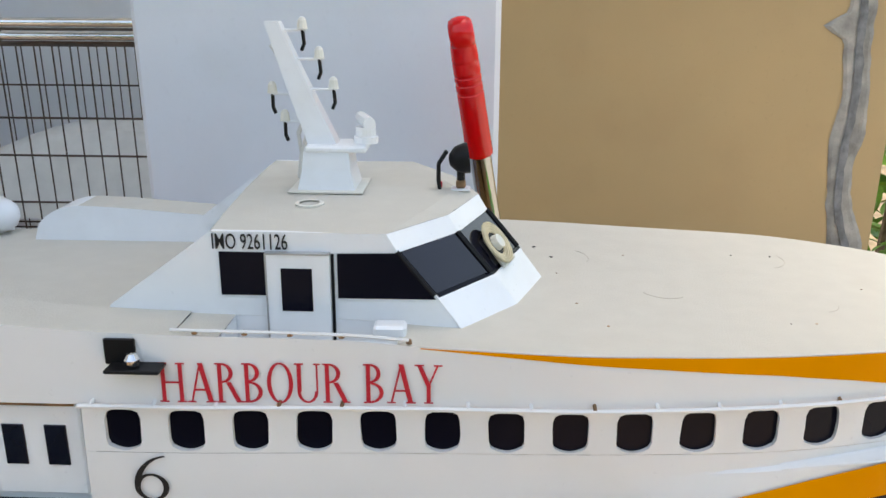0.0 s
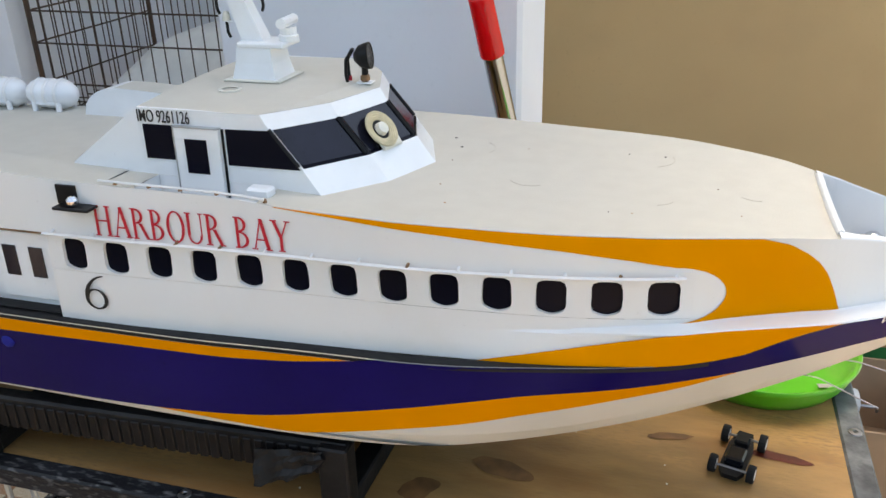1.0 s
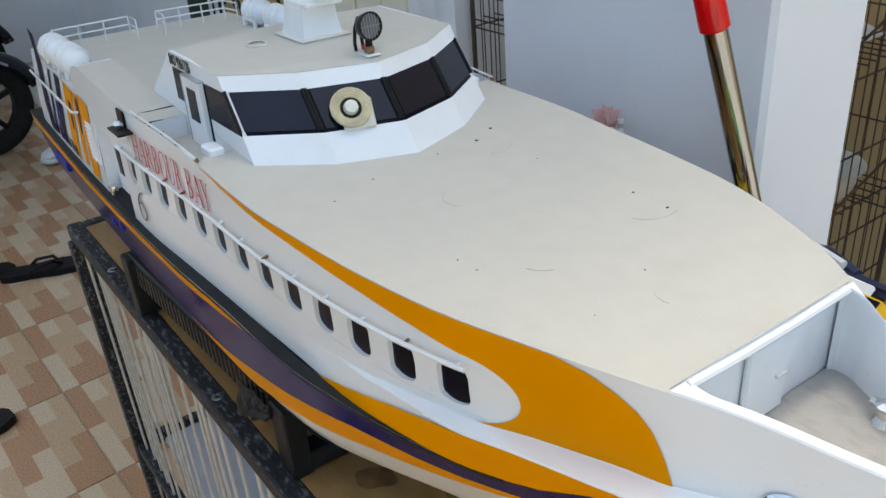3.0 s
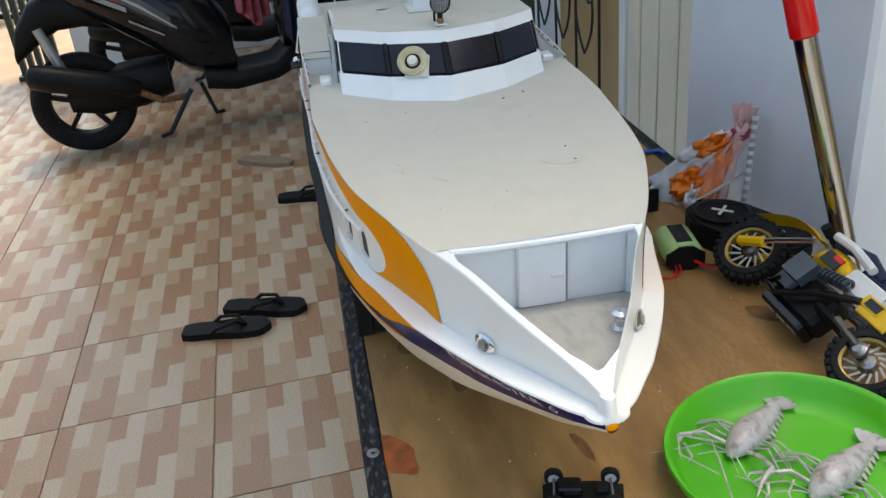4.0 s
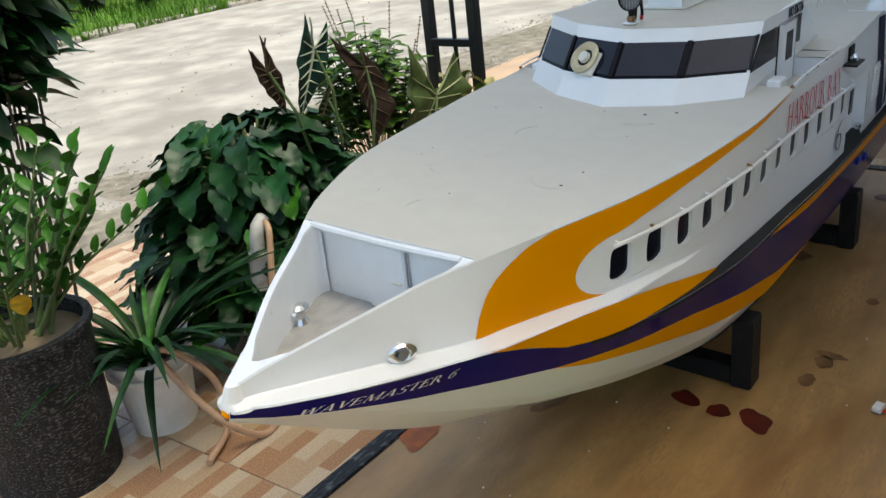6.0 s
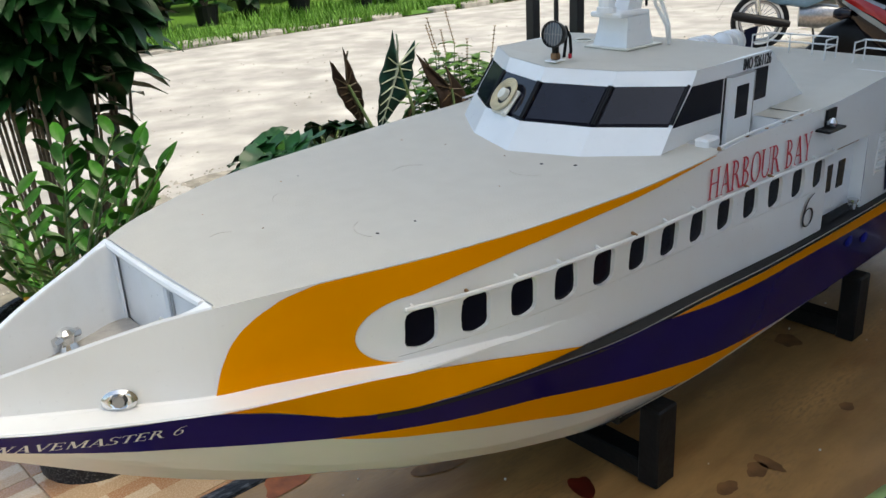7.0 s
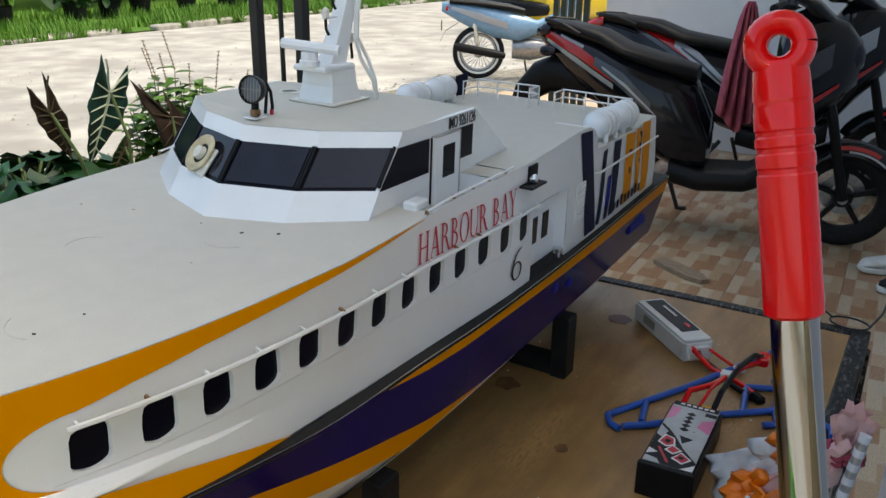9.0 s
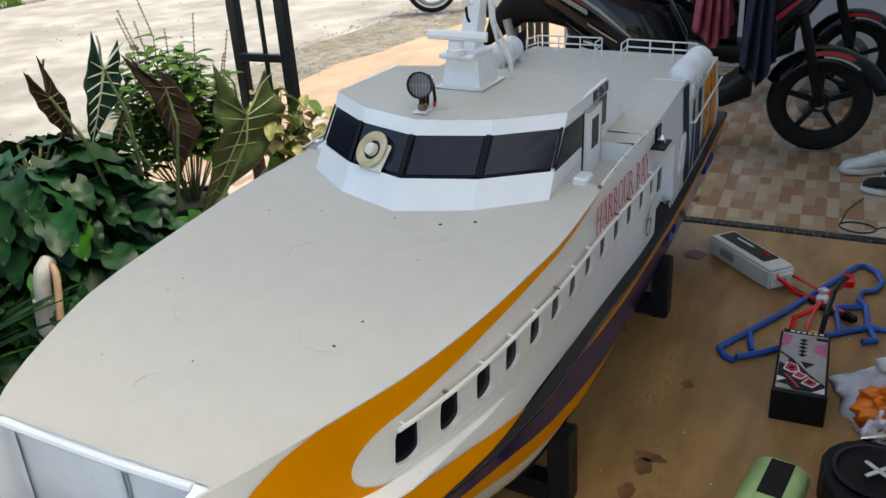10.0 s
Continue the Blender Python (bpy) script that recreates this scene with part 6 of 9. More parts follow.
for h in (0.0, 0.004):
    tube(bm, [knot + Vector((0.0125 * math.cos(a), 0.0115 * math.sin(a), h + 0.003 * math.sin(3 * a))) for a in span(0, 2 * math.pi, 16)], 0.0022, 6, False)
part("elastic_band", bm, "cloth_maroon", bag)
part("steel_rod", tubed([(-0.115, 0.325, TOP + 0.030), (-0.130, 0.400, TOP + 0.052)], 0.0022, 6), "chrome", bag)

# toy motorbike lying over
def capped_rows(rows):
    bm = grid(rows, close=True)
    bmesh.ops.holes_fill(bm, edges=[e for e in bm.edges if e.is_boundary], sides=40)
    return bm


toy = thing("toy_motorbike", pose(0, 0, 0), "yellow and black toy dirt bike lying on its side", "toy motorbike")


def toy_wheel(c, axis, r, w, name):
    m = Matrix.Translation(c) @ Vector(axis).to_track_quat("Z", "Y").to_matrix().to_4x4()
    t = part(name, lathe([(r * 0.72, -w / 2), (r * 0.9, -w / 2), (r * 0.97, -w * 0.3), (r, 0), (r * 0.97, w * 0.3), (r * 0.9, w / 2), (r * 0.72, w / 2)], 30, m), "tyre", toy, "black knobbly tyre")
    for k in range(26):
        for z in (-0.3, 0.3):
            part("knob", boxed((r * 0.985, 0, z * w), (0.006, 0.006, w * 0.3), 0.001, m @ pose(0, 0, 0, 0, 0, 360 * (k + (0.5 if z > 0 else 0)) / 26)), "tyre", t)
    part("rim", lathe([(r * 0.73, -w * 0.34), (r * 0.73, w * 0.34), (r * 0.64, w * 0.3), (r * 0.64, -w * 0.3), (r * 0.73, -w * 0.34)], 30, m), "rim_gold", t)
    for k in range(14):
        a = 2 * math.pi * k / 14
        part("spoke", tubed([m @ Vector((0.010 * math.cos(a + 0.4), 0.010 * math.sin(a + 0.4), 0.004)), m @ Vector((r * 0.66 * math.cos(a), r * 0.66 * math.sin(a), 0))], 0.0012, 5), "old_plastic", t)
    part("hub", lathe([(0, -0.007), (0.007, -0.007), (0.008, 0.0), (0.007, 0.008), (0.003, 0.010), (0, 0.010)], 16, m), "grey_metal", t)


# the bike's own axes: along it, its upright (leaning far over) and across
FW, RW = Vector((0.030, 0.319, TOP + 0.034)), Vector((0.242, 0.313, TOP + 0.030))
bu = (RW - FW).normalized()
bv = (Vector((0.05, 0.80, 0.55)) - bu * bu.dot(Vector((0.05, 0.80, 0.55)))).normalized()
bw = bu.cross(bv)


def on_toy(u, v, w=0.0):
    return FW + bu * u + bv * v + bw * w


tm = Matrix((bu, bv, bw)).transposed().to_4x4()
tm.translation = FW
toy_wheel(FW, (0.30, -0.50, 0.80), 0.036, 0.020, "front_wheel")
toy_wheel(RW, (0.35, -0.42, 0.84), 0.031, 0.024, "rear_wheel")
part("engine_block", boxed((0.108, 0.004, -0.004), (0.072, 0.040, 0.028), 0.005, tm), "black_plastic", toy)
part("battery_cover", boxed((0.108, -0.020, -0.001), (0.068, 0.012, 0.026), 0.003, tm), "black_gloss", toy)
for k in range(3):
    part("cover_slot", boxed((0.088 + 0.020 * k, -0.0265, 0.002), (0.014, 0.001, 0.004), 0.0003, tm), "old_plastic", toy)
for k in range(6):
    part("cylinder_fin", boxed((0.086, 0.020, 0.009 + 0.0024 * k), (0.030, 0.026, 0.0014), 0.0005, tm), "bike_grey", toy)
part("clear_case", boxed((0.084, 0.010, 0.013), (0.030, 0.034, 0.008), 0.003, tm), "pane_grey", toy)
part("exhaust", tubed([on_toy(*p) for p in ((0.078, 0.0, 0.016), (0.070, -0.012, 0.016), (0.092, -0.014, 0.018), (0.125, 0.012, 0.018), (0.165, 0.034, 0.016))], 0.0035, 8), "black_gloss", toy)
for k in range(7):
    part("spring_coil", lathe([(0.0045, 0), (0.0068, 0.0008), (0.0068, 0.0024), (0.0045, 0.0032)], 12, Matrix.Translation(on_toy(0.112 + 0.005 * k, 0.030 + 0.001 * k, 0.020)) @ bu.to_track_quat("Z", "Y").to_matrix().to_4x4()), "bike_grey", toy)
part("swing_arm", tubed([on_toy(0.135, 0.006, 0.012), on_toy(0.175, 0.004, 0.014), on_toy(0.212, 0.0, 0.013)], 0.0050, 8), "black_plastic", toy)
part("chain_cover", tubed([on_toy(0.165, 0.008, 0.016), on_toy(0.205, 0.003, 0.017)], 0.0040, 8), "grey_metal", toy)
part("sprocket", lathe([(0, 0), (0.008, 0), (0.008, 0.003), (0.004, 0.005), (0, 0.005)], 20, Matrix.Translation(on_toy(0.208, 0.002, 0.015)) @ bw.to_track_quat("Z", "Y").to_matrix().to_4x4()), "grey_metal", toy)
for w in (-0.013, 0.016):
    part("fork_leg", tubed([on_toy(0.004, 0.002, w), on_toy(0.030, 0.024, w), on_toy(0.066, 0.050, w)], 0.0032, 8), "chrome", toy)
    part("fork_shoe", tubed([on_toy(-0.006, -0.002, w), on_toy(0.020, 0.014, w)], 0.0058, 8), "yellow_plastic", toy)
part("front_fender", grid([[on_toy(-0.034 + 0.016 * i, 0.036 + 0.012 * math.sin(0.55 * i) + 0.004 * i, 0.010 * j) - bv * 0.004 * j * j for j in (-1, 0, 1)] for i in range(7)]), "yellow_plastic", toy, smooth=True)
tank = [(0.070, 0.034, 0.052, 0.006), (0.082, 0.032, 0.060, 0.013), (0.105, 0.034, 0.060, 0.014), (0.128, 0.036, 0.054, 0.010)]
part("fuel_tank", capped_rows([[on_toy(u, (lo + hi) / 2 + (hi - lo) / 2 * math.sin(a), w * math.cos(a)) for a in span(0, 2 * math.pi * 11 / 12, 11)] for u, lo, hi, w in tank]), "yellow_plastic", toy, smooth=True)
part("tank_print", boxed((0.098, 0.046, 0.0135), (0.026, 0.014, 0.002), 0.0006, tm), "black_gloss", toy)
part("tank_print", boxed((0.104, 0.050, 0.0142), (0.014, 0.006, 0.002), 0.0006, tm), "red_plastic", toy)
part("seat", boxed((0.155, 0.058, 0.0), (0.062, 0.012, 0.018), 0.005, tm, 2), "navy_cloth", toy)
part("side_panel", boxed((0.150, 0.044, 0.012), (0.050, 0.022, 0.005), 0.002, tm), "white_plastic", toy)
part("tail_panel", grid([[on_toy(0.170 + 0.014 * i, 0.044 - 0.002 * i * i * 0.4, 0.010 * j * (1 - 0.08 * i)) - bv * 0.003 * j * j for j in (-1, 0, 1)] for i in range(7)]), "yellow_plastic", toy, smooth=True)
part("number_panel", boxed((0.186, 0.034, 0.014), (0.040, 0.018, 0.003), 0.001, tm), "yellow_plastic", toy)
part("number_panel", boxed((0.176, 0.038, 0.0158), (0.026, 0.012, 0.001), 0.0004, tm), "yellow_plastic", toy)
part("number_bar", boxed((0.178, 0.038, 0.0168), (0.018, 0.008, 0.0008), 0, tm), "black_gloss", toy)
part("handle_bar", tubed([on_toy(0.070, 0.064, 0.020), on_toy(0.074, 0.060, 0.010), on_toy(0.074, 0.060, -0.012), on_toy(0.070, 0.064, -0.026)], 0.003, 8), "black_plastic", toy)
part("grip", tubed([on_toy(0.069, 0.064, 0.026), on_toy(0.071, 0.063, 0.014)], 0.0058, 8), "black_plastic", toy)
# two bent tubes standing in for the limbs of a rider doll
part("lever", tubed([on_toy(0.078, 0.066, 0.016), on_toy(0.104, 0.068, 0.012), on_toy(0.140, 0.062, 0.012)], 0.0045, 8), "white_plastic", toy)
part("rear_arm", tubed([on_toy(0.078, 0.064, 0.006), on_toy(0.116, 0.072, 0.002), on_toy(0.150, 0.062, 0.002)], 0.006, 8), "navy_cloth", toy)

# toy car chassis
rc = thing("toy_car_chassis", pose(0.2955, 0.0390, TOP, 0, 0, 75.5) @ Matrix.Scale(0.84, 4), "small black toy car chassis with white wheel hubs", "toy car")
bm = prism([(-0.037, -0.007), (-0.027, -0.012), (0.014, -0.012), (0.037, -0.007), (0.038, 0.007), (0.014, 0.012), (-0.027, 0.012), (-0.037, 0.007)], 0.004, 0.009)
part("floor_pan", bm, "black_plastic", rc)
part("motor_block", boxed((-0.012, 0, 0.013), (0.022, 0.018, 0.011), 0.002), "black_gloss", rc)
part("front_block", boxed((0.018, 0, 0.011), (0.012, 0.014, 0.007), 0.0015), "black_plastic", rc)
for x in (-0.026, 0.027):
    part("axle", tubed([(x, -0.017, 0.009), (x, 0.017, 0.009)], 0.0014, 6), "grey_metal", rc)
    for y in (-0.018, 0.018):
        m = Matrix.Translation((x, y, 0.009)) @ pose(0, 0, 0, 90)
        w = part("wheel", lathe([(0.0055, -0.0035), (0.0085, -0.0035), (0.009, -0.002), (0.009, 0.002), (0.0085, 0.0035), (0.0055, 0.0035), (0.0055, -0.0035)], 18, m), "tyre", rc)
        part("hub_cap", lathe([(0, -0.003), (0.0056, -0.0036), (0.0056, 0.0036), (0, 0.003)], 14, m), "white_plastic", w)

# green dish with two dried shells
dish = thing("oval_dish", pose(0.315, 0.204, TOP, 0, 0, 12) @ Matrix.Diagonal((1.06, 1.06, 1.0, 1)), "bright green oval plastic dish holding dry pale shells", "dish")
prof = [(0, 0.003), (0.066, 0.003), (0.079, 0.0055), (0.086, 0.013), (0.0905, 0.024), (0.0925, 0.0275), (0.0955, 0.0285), (0.0965, 0.0265), (0.0945, 0.0225), (0.090, 0.012), (0.083, 0.002), (0.060, 0), (0, 0)]
part("bowl", lathe(prof, 48, Matrix.Diagonal((0.92, 1.0, 1, 1))), "green_plastic", dish, smooth=True)
part("foot_ring", lathe([(0.055, 0), (0.058, 0), (0.058, 0.002), (0.055, 0.002)], 32, Matrix.Diagonal((0.92, 1.0, 1, 1))), "green_plastic", dish)
for k in range(7):
    a = 1.1 * k
    part("smear", boxed((0.075 * math.cos(a) * 0.9, 0.072 * math.sin(a), 0.0066), (0.012, 0.006, 0.0006), 0.0002, ), "shell_pale", dish) if k in (0, 1, 5) else None


def shell_husk(m, name, seed):
    """A dry segmented shell: pointed carapace, tail rings, fan, thin limbs, as one plain pale piece."""
    bm, r = bmesh.new(), random.Random(seed)
    rows = []
    for k in range(15):
        t = k / 14
        w = 0.0012 + 0.0098 * math.sin(min(1, t / 0.75) * 1.57) ** 0.8
        rows.append([m @ Vector((-0.044 + 0.046 * t, w * math.cos(a), 0.003 + 0.0125 * (w / 0.011) * max(0.0, math.sin(a)) ** 0.8)) for a in span(0, math.pi, 10)])
    grid(rows, bm)
    for k in range(6):
        x0, w = 0.000 + 0.0078 * k, 0.0108 - 0.0011 * k
        grid([[m @ Vector((x0 + dx, q * w * math.cos(a), 0.002 + q * w * 1.05 * max(0.0, math.sin(a)) ** 0.8)) for a in span(0, math.pi, 10)] for dx, q in ((0, 0.9), (0.002, 1.04), (0.0065, 1.0), (0.0088, 0.88))], bm)
        for d in (-1, 1):
            grid([[m @ Vector((x0 + 0.001, d * w, 0.004)), m @ Vector((x0 + 0.007, d * w, 0.004))], [m @ Vector((x0 + 0.003, d * (w + 0.004), 0.0005)), m @ Vector((x0 + 0.006, d * (w + 0.003), 0.0005))]], bm)
    for a in (-0.75, -0.38, 0, 0.38, 0.75):
        c, q = math.cos(a), math.sin(a)
        grid([[m @ Vector((0.046 + l * c - wd * q, l * q + wd * c, 0.004 + 0.002 * (l > 0.01) + 0.001 * math.sin(a * 9))) for wd in (-e, 0, e)] for l, e in ((0.0, 0.001), (0.007, 0.0032), (0.014, 0.0036), (0.018, 0.002))], bm)
    for d in (-1, 1):
        for k in range(4):
            x, b = -0.022 + 0.007 * k, r.uniform(-0.004, 0.004)
            tube(bm, [m @ Vector(p) for p in ((x, d * 0.008, 0.005), (x - 0.003 + b, d * 0.020, 0.013 - 0.002 * k), (x - 0.010 + 2 * b, d * 0.031, 0.006), (x - 0.012 + 3 * b, d * 0.036, 0.001))], 0.0011, 5, True, 0.0005)
        k1, k2 = r.uniform(0.8, 1.2), r.uniform(0.8, 1.2)
        tube(bm, [m @ Vector(p) for p in ((-0.030, d * 0.007, 0.005), (-0.036, d * 0.018 * k1, 0.010), (-0.050 * k2, d * 0.027 * k1, 0.009))], 0.0020, 6)
        tube(bm, [m @ Vector(p) for p in ((-0.050 * k2, d * 0.027 * k1, 0.009), (-0.060 * k2, d * 0.026 * k1, 0.007), (-0.074 * k2, d * 0.022, 0.004))], 0.0028, 6, True, 0.0006)
        tube(bm, [m @ Vector(p) for p in ((-0.058 * k2, d * 0.023 * k1, 0.007), (-0.066 * k2, d * 0.018, 0.006), (-0.074 * k2, d * 0.018, 0.004))], 0.0016, 5, True, 0.0005)
        tube(bm, [m @ Vector(p) for p in ((-0.043, d * 0.002, 0.008), (-0.062, d * 0.010, 0.020), (-0.072, d * 0.022, 0.014), (-0.070 * k1, d * 0.040, 0.006))], 0.0005, 4)
        tube(bm, [m @ Vector(p) for p in ((-0.043, d * 0.001, 0.007), (-0.056, d * 0.006, 0.012), (-0.066, d * 0.014, 0.010))], 0.0005, 4)
    return tagged(part(name, bm, "shell_pale", None, smooth=True), "dry pale crustacean shell lying in the green dish", "shell", group="shells in the dish")


husk = shell_husk(pose(0.270, 0.193, TOP + 0.0035, 0, 0, 126) @ Matrix.Diagonal((0.88, 1.22, 1.2, 1)), "dry_shell", 3)
far_husk = shell_husk(pose(0.331, 0.233, TOP + 0.0035, 0, 0, 118) @ Matrix.Diagonal((0.9, 1.25, 1.2, 1)), "dry_shell", 8)

for ob, pts in ((husk, [(0.285, 0.150, 0.862), (0.315, 0.140, 0.874), (0.362, 0.128, 0.876), (0.410, 0.110, 0.864)]), (husk, [(0.285, 0.155, 0.860), (0.270, 0.128, 0.862), (0.300, 0.116, 0.870), (0.332, 0.132, 0.874)]),
                (far_husk, [(0.345, 0.185, 0.866), (0.365, 0.168, 0.876), (0.400, 0.160, 0.878), (0.436, 0.158, 0.870)])):
    part("feeler", tubed(pts, 0.0009, 5, 0.0006), "shell_pale", ob, "long thin feeler")

# steel tube with a red grip, leaning on the table's edge
top, joint = Vector((-0.0090, 0.3388, 1.2220)), Vector((0.0110, 0.3668, 1.0985))
axis = (joint - top).normalized()
stick = thing("broom_stick", pose(0, 0, 0), "steel tube handle with a glossy red plastic grip", "broom handle")
to_floor = joint + axis * ((joint.z - 0.012) / -axis.z)
part("tube", tubed([joint - axis * 0.01, to_floor], 0.0115, 32), "tube_steel", stick, "shiny steel tube", smooth=True)
gm = Matrix.Translation(joint) @ (-axis).to_track_quat("Z", "Y").to_matrix().to_4x4()
part("grip", lathe([(0.0112, -0.002), (0.0140, 0.000), (0.0143, 0.004), (0.0140, 0.030), (0.0138, 0.060), (0.0138, 0.068), (0.0131, 0.069), (0.0131, 0.071), (0.0138, 0.072), (0.0138, 0.078), (0.0131, 0.079), (0.0131, 0.081), (0.0138, 0.082),
                   (0.0138, 0.086), (0.0131, 0.087), (0.0131, 0.089), (0.0138, 0.090), (0.0136, 0.100), (0.0132, 0.101), (0.0132, 0.103), (0.0136, 0.104), (0.0130, 0.116), (0.0120, 0.122), (0, 0.123)], 48, gm), "red_plastic", stick, "glossy red plastic grip", smooth="crisp")
eye = bmesh.new()
side = Vector((-0.12, 0.99, 0.0))
side = (side - axis * side.dot(axis)).normalized()
gaze = side.cross(axis).normalized()
tube(eye, [joint - axis * 0.1295 + (side * math.cos(a) - axis * math.sin(a)) * 0.0108 for a in span(0, 2 * math.pi, 28)], 0.0060, 12, False)
for v in eye.verts:
    v.co += gaze * 0.95 * (v.co - joint + axis * 0.1295).dot(gaze)
part("hanging_eye", eye, "red_plastic", stick, smooth=True)


# ---- vehicles ----
def loft(stations, n=14, power=2.6, bm=None):
    """A body along x: rows of (x, low, high, half width), with rounded sections."""
    rows = []
    for x, lo, hi, w in stations:
        row = []
        for k in range(n):
            a = 2 * math.pi * k / n
            c, s = math.cos(a), math.sin(a)
            row.append(Vector((x, w * math.copysign(abs(c) ** (2 / power), c), (lo + hi) / 2 + (hi - lo) / 2 * math.copysign(abs(s) ** (2 / power), s))))
        rows.append(row)
    bm = grid(rows, bm, close=True)
    return bm


def capped(bm):
    bmesh.ops.holes_fill(bm, edges=[e for e in bm.edges if e.is_boundary], sides=40)
    return bm


def wheel(bike, x, r, width, rim_mat, spokes, wide_spoke=0.028, tyre_mat="tyre"):
    """A wheel standing on the ground, with tyre, rim, spokes, disc and hub."""
    m = Matrix.Translation((x, 0, r)) @ Matrix.Rotation(math.pi / 2, 4, "X")
    w = width / 2
    ob = part("wheel", lathe([(r * 0.70, -w * 0.7), (r * 0.80, -w), (r * 0.92, -w * 0.9), (r * 0.985, -w * 0.5), (r, 0), (r * 0.985, w * 0.5), (r * 0.92, w * 0.9), (r * 0.80, w), (r * 0.70, w * 0.7), (r * 0.70, -w * 0.7)], 40, m), tyre_mat, bike, "black rubber tyre", smooth=True)
    part("rim", lathe([(r * 0.62, -w * 0.6), (r * 0.74, -w * 0.75), (r * 0.74, w * 0.75), (r * 0.62, w * 0.6), (r * 0.62, -w * 0.6)], 40, m), rim_mat, ob, smooth=True)
    bm = bmesh.new()
    for k in range(spokes):
        a = 2 * math.pi * k / spokes + 0.3
        rot = m @ Matrix.Rotation(a, 4, "Z")
        if wide_spoke > 0.01:
            box(bm, (r * 0.36, 0, 0), (r * 0.58, wide_spoke, width * 0.4), 0.004, rot)
        else:
            tube(bm, [rot @ Vector((0.02, 0.02, w * 0.5 * (1 if k % 2 else -1))), rot @ Vector((r * 0.64, 0, 0))], wide_spoke, 4)
    part("spokes", bm, rim_mat, ob)
    part("hub", lathe([(0, -w * 1.1), (r * 0.16, -w * 1.1), (r * 0.20, -w * 0.5), (r * 0.20, w * 0.5), (r * 0.16, w * 1.1), (0, w * 1.1)], 20, m), "grey_metal" if rim_mat == "bike_silver" else "black_plastic", ob)
    return ob, m


def side_patch(body, x_rows, out=0.004, sides=(-1, 1)):
    """A decal on a lofted body: rows of (x, low, high) by height."""
    bm = bmesh.new()
    st = sorted(body)
    xs = [q[0] for q in st]

    def y_at(x, z):
        lo, hi, w = (float(np.interp(x, xs, [q[i] for q in st])) for i in (1, 2, 3))
        v = max(-0.98, min(0.98, (z - (lo + hi) / 2) / ((hi - lo) / 2)))
        return w * (1 - abs(v) ** 2.6) ** (1 / 2.6)
    for s in sides:
        rows = []
        for i in range(len(x_rows) - 1):
            for t in span(0, 1, 4)[(1 if i else 0):]:
                a, b = x_rows[i], x_rows[i + 1]
                x, lo, hi = (a[j] + (b[j] - a[j]) * t for j in range(3))
                rows.append([Vector((x, s * (y_at(x, z) + out), z)) for z in span(lo, hi, 3)])
        grid(rows, bm)
    return bm


